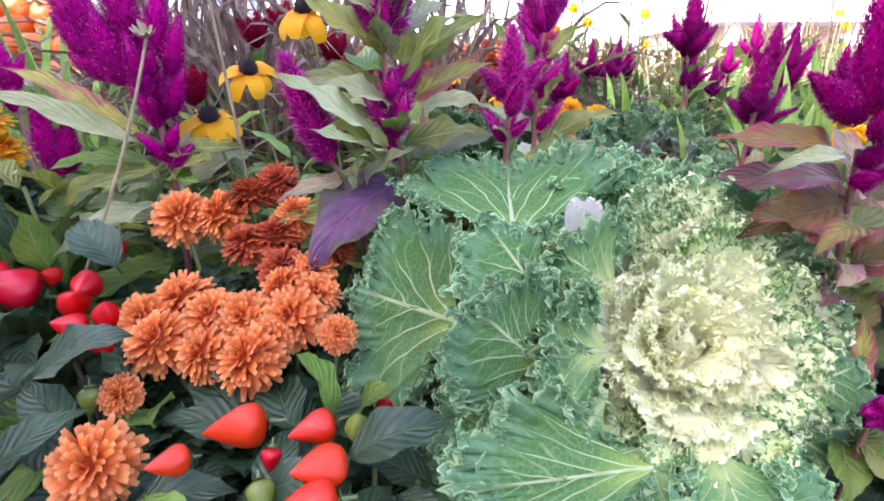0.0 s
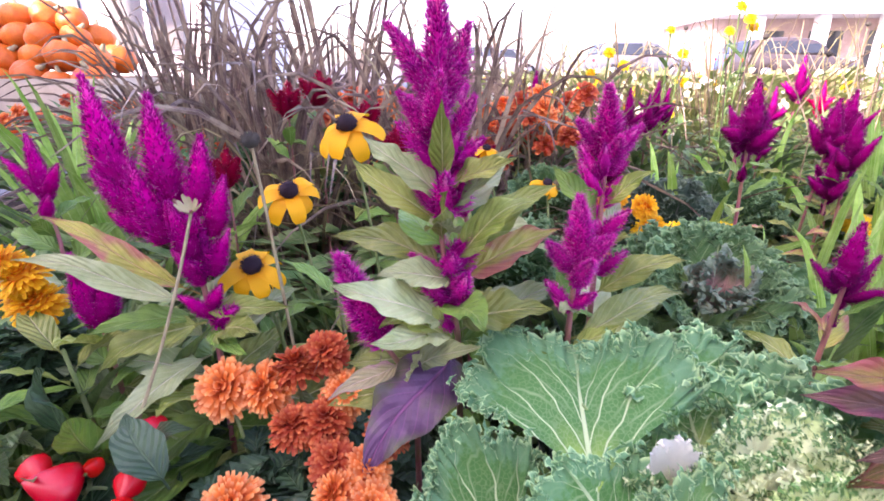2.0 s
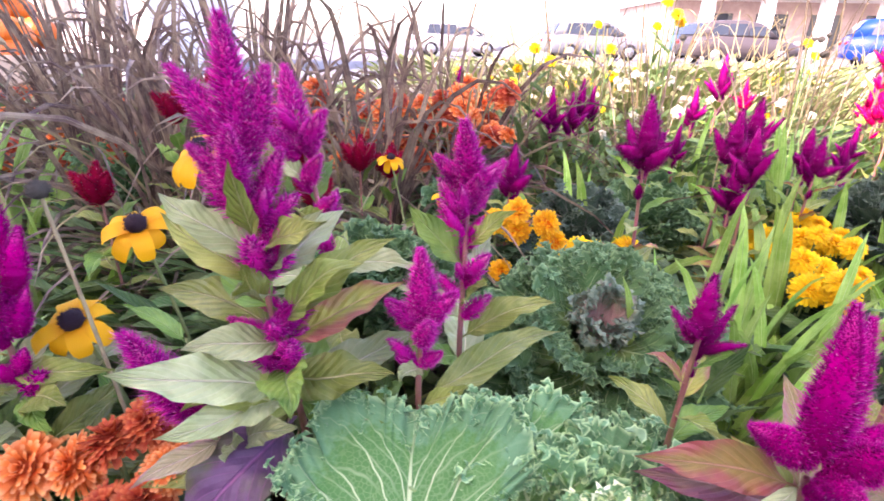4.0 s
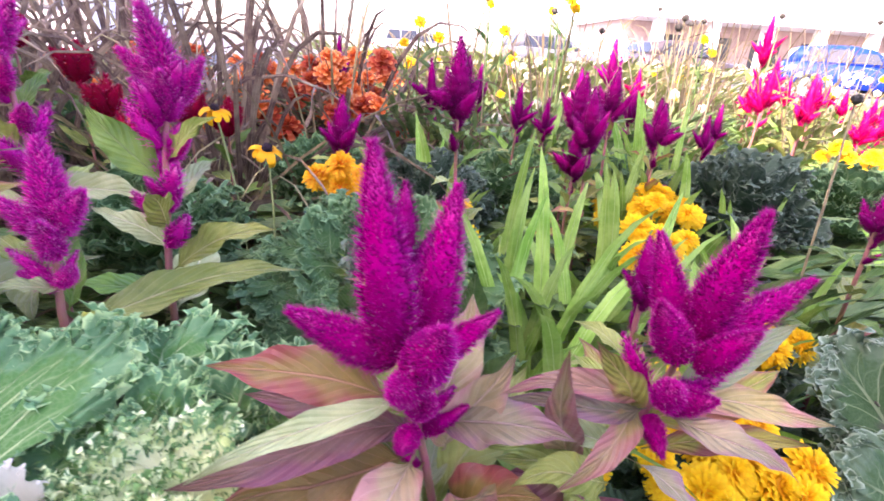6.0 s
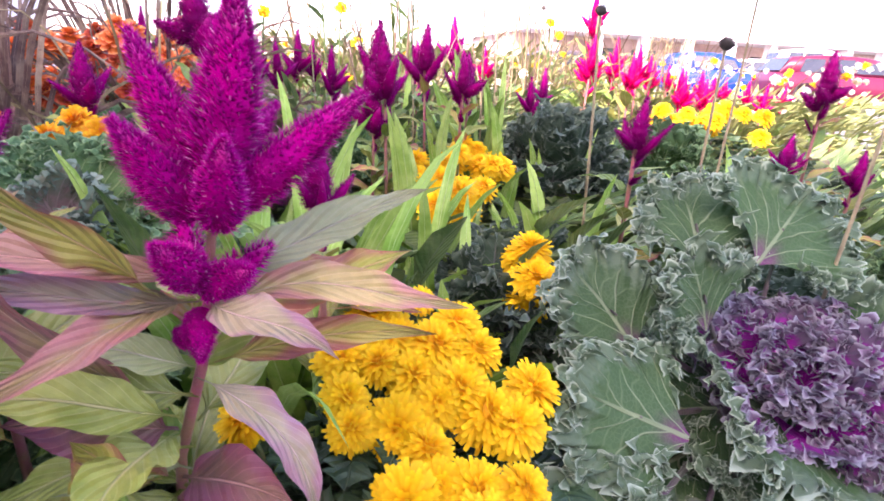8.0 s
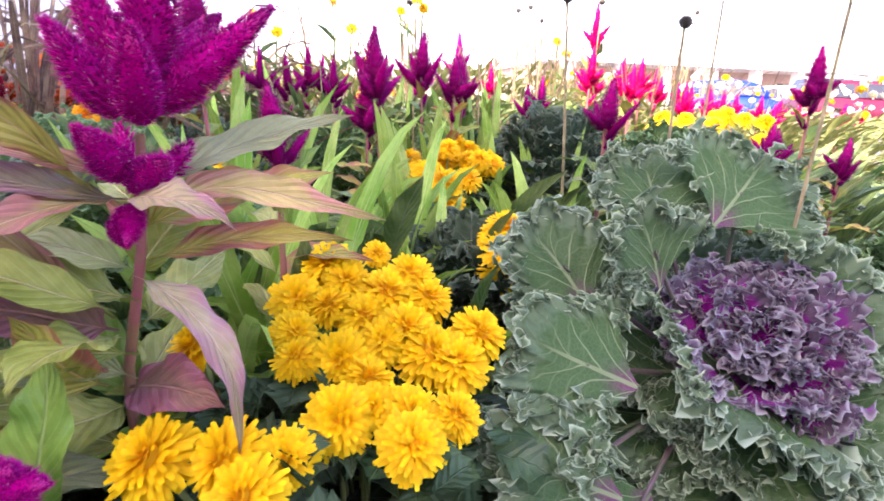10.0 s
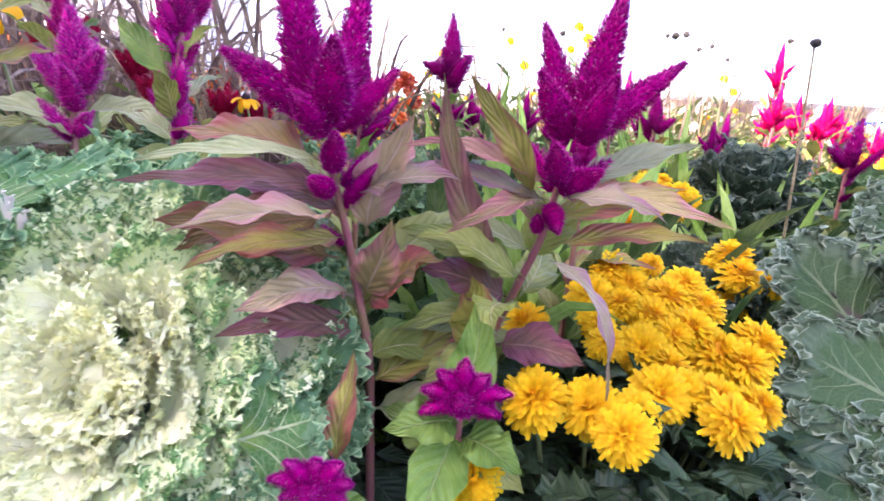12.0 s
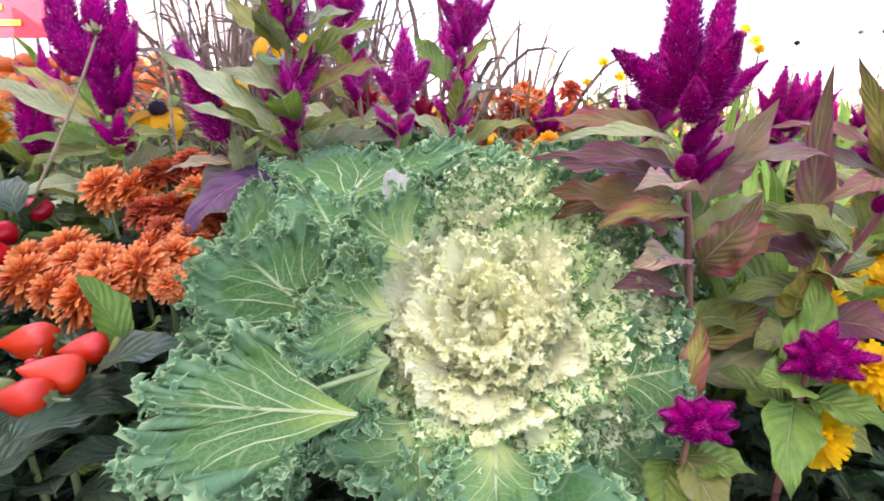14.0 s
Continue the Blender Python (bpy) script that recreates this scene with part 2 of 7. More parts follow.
    finish(nt, b, color, 0.5, height, 0.0018, 0.6, through_light, specular=0.16)
    return m


def plain_mat(name, a, b_, scale=40.0, rough=0.6, depth=0.001, metal=0.0, coat=0.0, island=False, amount=0.0, translucent=0.0, specular=0.35):
    m, nt, b = blank(name)
    n, fine = noise_of(nt, scale, 5), noise_of(nt, scale * 9, 3)
    color = mix_color(nt, step(nt, n, 0.32, 0.7), a, b_)
    color = mix_color(nt, calc(nt, "MULTIPLY", fine, 0.3), color, tuple(0.6 * c for c in a))
    if amount:
        color = vary(nt, color, amount, island)
    b.inputs["Metallic"].default_value = metal
    b.inputs["Coat Weight"].default_value = coat
    finish(nt, b, color, rough, fine, depth, 0.5, translucent, specular=specular)
    return m


M_SOIL = plain_mat("soil", (0.028, 0.018, 0.012), (0.07, 0.045, 0.03), 30, 0.95, 0.01)
M_STEM = plain_mat("celosia_stem", (0.34, 0.10, 0.12), (0.25, 0.16, 0.07), 60, 0.5)
M_STEM_GREEN = plain_mat("green_stem", (0.16, 0.24, 0.07), (0.26, 0.30, 0.12), 60, 0.55)
M_STEM_DRY = plain_mat("dry_stem", (0.38, 0.33, 0.17), (0.24, 0.18, 0.10), 80, 0.7)
M_PLUME = plume_mat("magenta_plume", (0.27, 0.0005, 0.125), (0.60, 0.002, 0.295), (0.92, 0.12, 0.58))
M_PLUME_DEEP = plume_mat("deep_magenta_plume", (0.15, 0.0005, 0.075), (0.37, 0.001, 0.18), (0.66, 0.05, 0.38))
M_PLUME_LIGHT = plume_mat("light_magenta_plume", (0.42, 0.004, 0.22), (0.74, 0.022, 0.40), (0.96, 0.42, 0.70))
M_PLUME_PINK = plume_mat("pink_plume", (0.45, 0.002, 0.09), (0.72, 0.006, 0.14), (0.85, 0.06, 0.24))
M_PLUME_RED = plume_mat("crimson_plume", (0.24, 0.001, 0.022), (0.42, 0.004, 0.055), (0.58, 0.03, 0.11))
M_LEAF_OLIVE = leaf_mat("olive_leaf", (0.17, 0.225, 0.03), (0.38, 0.42, 0.10), (0.52, 0.50, 0.22))
M_LEAF_PALE = leaf_mat("pale_leaf", (0.28, 0.34, 0.125), (0.45, 0.50, 0.24), (0.56, 0.54, 0.34))
M_LEAF_BRONZE = leaf_mat("bronze_leaf", (0.268, 0.268, 0.0366), (0.488, 0.439, 0.0854), (0.61, 0.415, 0.183), (0.378, 0.104, 0.0854))
M_LEAF_ROSE = leaf_mat("rose_leaf", (0.3, 0.237, 0.075), (0.488, 0.375, 0.15), (0.675, 0.475, 0.3), (0.463, 0.188, 0.163))
M_LEAF_PINK = leaf_mat("pink_leaf", (0.36, 0.28, 0.12), (0.54, 0.40, 0.22), (0.64, 0.45, 0.33), (0.53, 0.25, 0.22))
M_LEAF_RED = leaf_mat("red_bronze_leaf", (0.23, 0.161, 0.0345), (0.356, 0.241, 0.0575), (0.529, 0.276, 0.149), (0.368, 0.0805, 0.0747))
M_LEAF_PURPLE = leaf_mat("purple_leaf", (0.10, 0.04, 0.09), (0.19, 0.09, 0.17), (0.30, 0.10, 0.22), (0.13, 0.13, 0.06))
M_LEAF_MAUVE = leaf_mat("mauve_leaf", (0.221, 0.124, 0.0715), (0.364, 0.189, 0.13), (0.546, 0.286, 0.221), (0.299, 0.0845, 0.111))
M_LEAF_LILAC = leaf_mat("lilac_leaf", (0.252, 0.222, 0.102), (0.408, 0.336, 0.198), (0.552, 0.396, 0.312), (0.348, 0.168, 0.198))
M_LEAF_GREEN = leaf_mat("green_leaf", (0.10, 0.22, 0.03), (0.23, 0.38, 0.06), (0.28, 0.40, 0.12))
M_LEAF_DARK = leaf_mat("dark_green_leaf", (0.028, 0.068, 0.026), (0.07, 0.125, 0.055), (0.10, 0.17, 0.08), rough=0.38, island=True)
M_LEAF_MUM = leaf_mat("mum_leaf", (0.022, 0.065, 0.024), (0.065, 0.13, 0.05), (0.09, 0.16, 0.07), rough=0.5, island=True, ribs=5)
M_LEAF_FILL = leaf_mat("mixed_leaf", (0.06, 0.14, 0.03), (0.23, 0.33, 0.10), (0.20, 0.24, 0.12), island=True)
M_LEAF_SUN = leaf_mat("yellow_green_leaf", (0.16, 0.22, 0.05), (0.34, 0.36, 0.12), (0.4, 0.4, 0.2), island=True)
M_BLADE = leaf_mat("green_blade", (0.17, 0.36, 0.04), (0.38, 0.58, 0.13), (0.44, 0.60, 0.22), ribs=2, island=True)
M_GRASS_PURPLE = leaf_mat("purple_grass_blade", (0.12, 0.07, 0.055), (0.36, 0.27, 0.17), (0.38, 0.3, 0.2), ribs=1, island=True)
M_GRASS_TAN = leaf_mat("tan_grass_blade", (0.30, 0.24, 0.10), (0.46, 0.40, 0.20), (0.5, 0.44, 0.26), ribs=1, island=True)
M_STALK_BROWN = leaf_mat("brown_grass_stalk", (0.11, 0.08, 0.04), (0.24, 0.18, 0.09), (0.26, 0.2, 0.12), ribs=1, island=True)
M_MUM_ORANGE = petal_mat("orange_mum", (0.52, 0.05, 0.006), (0.84, 0.205, 0.035), (0.93, 0.42, 0.15))
M_MUM_RUST = petal_mat("rust_mum", (0.30, 0.02, 0.008), (0.50, 0.07, 0.02), (0.66, 0.18, 0.06))
M_MUM_YELLOW = petal_mat("yellow_mum", (0.84, 0.38, 0.0), (0.93, 0.57, 0.0), (0.95, 0.67, 0.003), 0.12)
M_PETAL_YELLOW = petal_mat("coneflower_petal", (0.78, 0.30, 0.0), (0.86, 0.43, 0.0), (0.88, 0.47, 0.0), 0.1)
M_PETAL_GOLD = petal_mat("marigold_petal", (0.70, 0.12, 0.0), (0.82, 0.36, 0.0), (0.88, 0.52, 0.005), 0.15)
M_PETAL_WHITE = petal_mat("white_petal", (0.7, 0.66, 0.38), (0.76, 0.73, 0.56), (0.78, 0.76, 0.62), 0.1)
M_SEED = plain_mat("seed_head", (0.05, 0.045, 0.035), (0.11, 0.10, 0.075), 300, 0.85, 0.002)
M_STALK_DARK = plain_mat("dark_kale_stalk", (0.10, 0.11, 0.07), (0.16, 0.10, 0.12), 50, 0.55)
M_CONE = plain_mat("dark_cone", (0.012, 0.006, 0.010), (0.035, 0.012, 0.022), 200, 0.8, 0.002)
M_PEPPER_RED = plain_mat("red_pepper", (0.62, 0.003, 0.010), (0.50, 0.002, 0.014), 30, 0.22, 0.0002, coat=0.25, amount=0.12)
M_PEPPER_ORANGE = plain_mat("orange_pepper", (0.74, 0.038, 0.002), (0.66, 0.016, 0.003), 30, 0.22, 0.0002, coat=0.25, amount=0.1)
M_PEPPER_GREEN = plain_mat("green_pepper", (0.13, 0.20, 0.02), (0.20, 0.24, 0.03), 30, 0.2, 0.0002, coat=0.4)
M_KALE_OUT = kale_mat("kale_outer", (0.26, 0.43, 0.075), (0.070, 0.210, 0.050), (0.42, 0.63, 0.28), (0.58, 0.70, 0.36), 0.30, 0.15, frill=(0.115, 0.275, 0.115), rim=(0.95, 1.0))
M_KALE_SPECK = kale_mat("kale_speckled", (0.80, 0.90, 0.48), (0.70, 0.84, 0.34), (0.12, 0.31, 0.09), (0.80, 0.90, 0.50), 0.95, 0.55, through_light=0.25, rim=(0.90, 0.99))
M_KALE_MID = kale_mat("kale_middle", (0.80, 0.87, 0.50), (0.56, 0.69, 0.28), (0.10, 0.27, 0.10), (0.80, 0.87, 0.50), 0.86, 0.6, through_light=0.2, rim=(0.89, 0.98))
M_KALE_EDGE = kale_mat("kale_edge", (0.44, 0.57, 0.18), (0.12, 0.28, 0.075), (0.44, 0.64, 0.28), (0.54, 0.64, 0.34), 0.45, 0.3, frill=(0.115, 0.275, 0.115), rim=(0.945, 1.0))
M_KALE_CREAM = kale_mat("kale_cream", (0.915, 0.945, 0.58), (0.905, 0.945, 0.54), (0.895, 0.945, 0.54), (0.915, 0.945, 0.61), 0.8, 0.3, through_light=0.25)
M_KALE_HEART = kale_mat("kale_heart", (0.94, 0.955, 0.55), (0.94, 0.955, 0.58), (0.94, 0.955, 0.58), (0.94, 0.955, 0.62), 0.9, 0.2, through_light=0.3)
M_KALE_DARK = kale_mat("kale_grey_green", (0.14, 0.035, 0.095), (0.042, 0.100, 0.032), (0.32, 0.42, 0.28), (0.19, 0.26, 0.13), 0.24, 0.2, frill=(0.088, 0.150, 0.078), rim=(0.95, 1.0))
M_KALE_VIOLET = kale_mat("kale_violet", (0.24, 0.008, 0.19), (0.17, 0.02, 0.15), (0.26, 0.27, 0.27), (0.28, 0.03, 0.22), 0.66, 0.4, frill=(0.105, 0.075, 0.10), rim=(0.92, 1.0))
M_KALE_PINK = kale_mat("kale_pink", (0.40, 0.24, 0.20), (0.20, 0.22, 0.13), (0.17, 0.26, 0.17), (0.45, 0.32, 0.26), 0.6, 0.6)
M_KALE_CURLY = kale_mat("kale_curly", (0.15, 0.23, 0.05), (0.06, 0.145, 0.04), (0.20, 0.33, 0.14), (0.28, 0.38, 0.16), 0.35, 0.2, frill=(0.07, 0.16, 0.06), rim=(0.94, 1.0))
M_KALE_SLATE = kale_mat("kale_slate", (0.06, 0.055, 0.05), (0.036, 0.070, 0.036), (0.14, 0.19, 0.13), (0.12, 0.13, 0.11), 0.4, 0.5, frill=(0.055, 0.095, 0.055), rim=(0.94, 1.0))
M_KALE_YELLOW = kale_mat("kale_withered", (0.60, 0.46, 0.10), (0.66, 0.52, 0.10), (0.50, 0.36, 0.14), (0.70, 0.60, 0.25), 0.6, 0.4)
M_KALE_STALK = plain_mat("kale_stalk", (0.27, 0.40, 0.13), (0.40, 0.50, 0.22), 40, 0.5)


# ---- plant shapes ----
def tube(geo, points, radii, sides=7):
    p = np.asarray(points, float)
    t = unit(np.gradient(p, axis=0))
    ref = np.array([0.31, 0.87, 0.38])
    a = unit(np.cross(t, ref))
    b = np.cross(t, a)
    w = np.linspace(0, 2 * np.pi, sides, endpoint=False)
    r = np.asarray(radii, float).reshape(-1, 1, 1)
    ring = p[:, None] + r * (np.cos(w)[None, :, None] * a[:, None] + np.sin(w)[None, :, None] * b[:, None])
    return geo.grid(ring, close=True, uv=np.stack(np.meshgrid(np.linspace(0, 1, sides), np.linspace(0, 1, len(p))), -1))


def curve(a, b, sag=0.0, side=(0, 0, 1), n=12, shift=0.5):
    """From a to b by way of a point off the middle."""
    a, b = np.asarray(a, float), np.asarray(b, float)
    c = a + (b - a) * shift + sag * np.asarray(side, float)
    u = np.linspace(0, 1, n)[:, None]
    return (1 - u) ** 2 * a + 2 * u * (1 - u) * c + u * u * b


def leaf_geo(geo, base, tip, width, up=(0, 0, 1), arch=0.15, fold=0.35, wave=0.1, seed=0, nu=20, nv=9, taper=0.66, twist=0.0):
    base, tip = np.asarray(base, float), np.asarray(tip, float)
    length = np.linalg.norm(tip - base)
    up = np.asarray(up, float)
    u = np.linspace(0, 1, nu)
    r = np.random.default_rng(seed)
    mid = curve(base, tip, arch * length * 2, up, nu, 0.45)
    sway = unit(np.cross(tip - base, up))
    mid = mid + sway * (np.sin(np.pi * u) * r.uniform(-0.06, 0.06) + np.sin(2 * np.pi * u) * r.uniform(-0.03, 0.03))[:, None] * length
    t = unit(np.gradient(mid, axis=0))
    s = unit(np.cross(t, up))
    nrm = np.cross(s, t)
    ang = twist * (u - 0.3)[:, None]
    s, nrm = s * np.cos(ang) + nrm * np.sin(ang), nrm * np.cos(ang) - s * np.sin(ang)
    stalk = 0.10
    k = np.clip((u - stalk) / (1 - stalk), 0, 1)
    w = width * 0.5 * np.where(u < stalk, 0.06, np.maximum(0.05, np.sin(np.pi * k ** taper) ** 1.05))
    w[-1] = width * 0.004
    v = np.linspace(-1, 1, nv)
    ph = r.uniform(0, 6.28, 4)
    edge = np.abs(v)[None] ** 2 * (np.sin(u[:, None] * 17 + ph[0] + 2 * np.sign(v)[None]) + 0.6 * np.sin(u[:, None] * 31 + ph[1])) * wave * width * 0.3
    lift = fold * np.abs(v)[None] * w[:, None] + edge * np.minimum(1, w / (0.2 * width))[:, None]
    wig = 1 + 0.05 * np.sin(u * 23 + ph[2])[:, None]
    lift = lift + 0.018 * np.minimum(w, 0.02)[:, None] * np.sin((u[:, None] - 0.275 * np.abs(v)[None]) * 56.5) * np.abs(v)[None] ** 0.5 * (nu > 15)
    p = mid[:, None] + s[:, None] * (v[None, :, None] * (w[:, None] * wig)[..., None]) + nrm[:, None] * lift[..., None]
    uv = np.stack(np.meshgrid((v + 1) / 2, u), -1)
    return geo.grid(p, uv)


FLORET_V = np.array([(0.5, 0, 0.1), (-0.25, 0.43, 0.1), (-0.25, -0.43, 0.1), (0, 0, 1.0)])
FLORET_F = [(0, 1, 3), (1, 2, 3), (2, 0, 3)]
FLORET_UV = np.array([(0, 0.1), (0, 0.1), (0, 0.1), (0, 1.0)])


def spike_geo(geo, base, tip, radius, n=500, seed=0, fuzz=1.0, bow=0.0):
    """A plume: a tapered core thickly set with pointed florets that lean to its tip."""
    r = np.random.default_rng(seed)
    base, tip = np.asarray(base, float), np.asarray(tip, float)
    side = unit(np.cross(tip - base, r.normal(size=3)))
    rings, sides = (24, 10) if n > 450 else (10, 6)
    axis = curve(base, tip, bow * np.linalg.norm(tip - base), side, rings)
    prof = lambda u: radius * np.interp(u, [0, 0.12, 0.3, 0.5, 0.72, 0.9, 1.0], [0.52, 0.74, 0.84, 0.72, 0.46, 0.20, 0.03])
    uu = np.linspace(0, 1, rings)
    lump = 1 + 0.10 * np.sin(uu * 40 + r.uniform(0, 6)) 
    core = 0.80 if n > 450 and fuzz < 1.2 else 0.62
    tube(geo, axis, np.maximum(prof(uu) * core * lump, radius * 0.03), sides)
    u = np.sort(r.uniform(0, 1, n) ** 0.9)
    u = np.minimum(u, 0.985)
    k = u * (rings - 1)
    i = np.minimum(k.astype(int), rings - 2)
    p = axis[i] + (axis[i + 1] - axis[i]) * (k - i)[:, None]
    t = unit(axis[i + 1] - axis[i])
    a = unit(np.cross(t, np.array([0.2, 0.5, 0.84])))
    b = np.cross(t, a)
    w = np.arange(n) * 2.39996 + r.normal(0, 0.25, n)
    out = np.cos(w)[:, None] * a + np.sin(w)[:, None] * b
    lean = r.uniform(0.35, 0.9, n)[:, None] + 0.9 * (u ** 3)[:, None]
    d = unit(out + t * lean + r.normal(0, 0.12, (n, 3)))
    rad = prof(u)[:, None]
    lens = (radius * r.uniform(*((0.24, 0.48) if n > 450 else (0.30, 0.58)), n) * fuzz * (0.55 + 0.45 * (rad[:, 0] / radius)))
    wide = lens * r.uniform(0.17, 0.32, n)
    x = unit(np.cross(d, t + 0.01))
    y = np.cross(d, x)
    mats = np.stack([x * wide[:, None], y * wide[:, None] * 0.6, d * lens[:, None]], -1)
    geo.many(FLORET_V, FLORET_F, FLORET_UV, mats, p + out * rad * core)
    m = int(n * (0.9 if n > 450 else 0.3))
    j = r.integers(0, n, m)
    thin = lens[j] * 0.06
    mats = np.stack([x[j] * thin[:, None], y[j] * thin[:, None], unit(d[j] + r.normal(0, 0.25, (m, 3))) * (lens[j] * 1.5)[:, None]], -1)
    geo.many(FLORET_V, FLORET_F, FLORET_UV, mats, p[j] + out[j] * rad[j] * core)
    return geo


def curl_shape(phase, teeth, nu, nv):
    """A curled, toothed piece of leaf margin of unit size."""
    u, v = np.meshgrid(np.linspace(0.0, 1.0, nu), np.linspace(-1.5, 1.5, nv), indexing="ij")
    rad = u * (1 + 0.12 * u * u * np.cos(v * teeth + phase))
    z = 1.0 * u ** 2 * np.cos(v * 1.1 + 0.3 * phase) - 0.45 * u + 0.34 * u * u * np.sin(v * 4.3 + phase)
    i = np.arange(nu * nv).reshape(nu, nv)
    return np.stack([rad * np.cos(v) - 0.30 * u ** 3, rad * np.sin(v), z], -1).reshape(-1, 3), np.stack([i[:-1, :-1], i[:-1, 1:], i[1:, 1:], i[1:, :-1]], -1).reshape(-1, 4), u.ravel()


CURLS_FINE = [curl_shape(0.0, 8.0, 4, 10), curl_shape(2.1, 7.0, 4, 10), curl_shape(4.0, 6.0, 4, 10)]
CURLS_PLAIN = [curl_shape(0.5, 4.0, 3, 6), curl_shape(2.6, 5.0, 3, 6)]


def add_curls(geo, at, d, s, size, u, fine=True):
    """Curls at places, pointing along d with s across them; u: where each lies across its leaf."""
    shapes = CURLS_FINE if fine else CURLS_PLAIN
    for k, (shape, quads, rim) in enumerate(shapes):
        q = slice(k, None, len(shapes))
        n, m = len(at[q]), len(shape)
        if not n:
            continue
        turn = np.stack([d[q] * size[q], s[q] * size[q], np.cross(d[q], s[q]) * size[q]], -1)
        v = np.einsum("nij,kj->nki", turn, shape) + (at[q] - d[q] * size[q] * 0.35)[:, None]
        faces = (quads[None] + (np.arange(n) * m)[:, None, None]).reshape(-1, 4)
        geo.add(v, faces, np.stack([np.repeat(u[q][:, None], m, 1), np.repeat((0.82 + 0.18 * rim)[None], n, 0)], -1))
    return geo


def frill_leaf(geo, base, out, up, length, spread=1.25, rise=0.2, cup=0.35, frill=0.010, seed=0, nr=18, nf=None, squash=1.0, sway=0.0, start=0.62, density=1.0, lobe=0.0040, lobes=1.0, reach=1.3, neck=0.0, toothed=None):
    """A fan-shaped leaf with a crimped, lobed margin. out: the way it grows; up: its upper side; frill: the depth of the crimping."""
    r = np.random.default_rng(seed)
    out = unit(out)
    up = unit(np.asarray(up, float) - np.dot(up, out) * out)
    side = np.cross(up, out)
    nf = nf or int(np.clip(2 * spread * length / 0.00165 * density, 30, 150))
    rho = np.concatenate([np.linspace(0.03, start, nr // 3, endpoint=False), np.linspace(start, 1, nr - nr // 3)])
    f = np.linspace(-1, 1, nf)
    phi = f * spread
    ph = r.uniform(0, 6.28, 16)
    k1, k2, k3 = 6.283 * length / 0.021, 6.283 * length / 0.0078, 6.283 * length / 0.0042
    outline = length * (1 - 0.30 * np.abs(f) ** 2.5 + 0.085 * np.sin(phi * 3.6 + ph[0]) + 0.055 * np.sin(phi * 8 + ph[1]) + 0.025 * np.sin(phi * 17 + ph[2]))
    g = np.clip((rho - start + 0.12) / (1.12 - start), 0, 1)
    R, PHI = np.meshgrid(rho, phi, indexing="ij")
    PHI = PHI * (1 - neck + neck * R ** 0.8)
    G = np.repeat(g[:, None], nf, 1)
    swell = 0.65 + 0.35 * np.sin(PHI * 4.3 + ph[12]) * np.sin(PHI * 7.1 + ph[13])
    drift = 1.6 * np.sin(PHI * 6 + ph[6])
    big = np.sin(PHI * k1 + ph[3] + R * 4 + drift)
    mid = np.sin(PHI * k2 + ph[5] + R * 11 + 1.7 * np.sin(PHI * k1 * 0.6 + ph[8]))
    fine = np.sin(PHI * k3 + ph[7] + R * 19 + 2.0 * np.sin(PHI * k2 * 0.45 + ph[4]))
    wav = frill * swell * (0.50 * big * G ** 1.6 + 0.62 * mid * G ** 2.2 + 0.30 * fine * G ** 3)
    slide = frill * swell * (0.45 * np.cos(PHI * k1 + ph[9] + R * 7 + drift) * G ** 1.5 + 0.42 * np.cos(PHI * k2 + ph[10] + R * 9) * G ** 2)
    push = frill * (0.35 * np.sin(PHI * k2 * 1.3 + ph[11]) * G ** 2 + 0.22 * np.sin(PHI * k3 * 1.2 + ph[14]) * G ** 4)
    rr = R * outline[None] + push
    x = rr * np.cos(PHI)
    y = rr * np.sin(PHI) * squash + slide
    q = rr / length
    z = rise * length * q ** 2 + cup * length * (np.abs(np.sin(PHI)) * q) ** 1.6 + wav + sway * length * np.sin(q * 3.0)
    ripple = 0.012 * length * np.sin(PHI * 13 + ph[1]) * q * (1 - q) + 0.075 * length * np.sin(PHI * 3.1 + ph[15]) * q ** 2 + 0.045 * length * np.sin(PHI * 6.3 + ph[2]) * q ** 2
    p = np.asarray(base, float) + x[..., None] * out + y[..., None] * side + (z + ripple)[..., None] * up
    uv = np.stack([np.repeat(((f + 1) / 2)[None], nr, 0), np.repeat(rho[:, None], nf, 1)], -1)
    geo.grid(p, uv)
    n = int(2 * spread * length / lobe * 3.0 * lobes)
    if not n:
        return geo
    col, row = r.integers(0, nf, n), np.minimum(nr - 1, nr - 1 - np.floor(r.exponential(reach, n)).astype(int).clip(0, nr // 2))
    edge = r.random(n) < 0.32
    col = np.where(edge, np.where(r.random(n) < 0.5, 0, nf - 1), col)
    row = np.where(edge, r.integers(nr // 4, nr, n), row)
    tip = p[row, col]
    d = unit(unit(p[-1, col] - p[nr // 2, col]) + r.normal(0, 0.55, (n, 3)) + (1.0 if toothed is False else 0.35) * up)
    s = unit(np.cross(d, up + r.normal(0, 0.7, (n, 3))))
    size = lobe * r.uniform(0.55, 1.25, n)[:, None]
    return add_curls(geo, tip, d, s, size, (f[col] + 1) / 2, density > 0.5 if toothed is None else toothed)


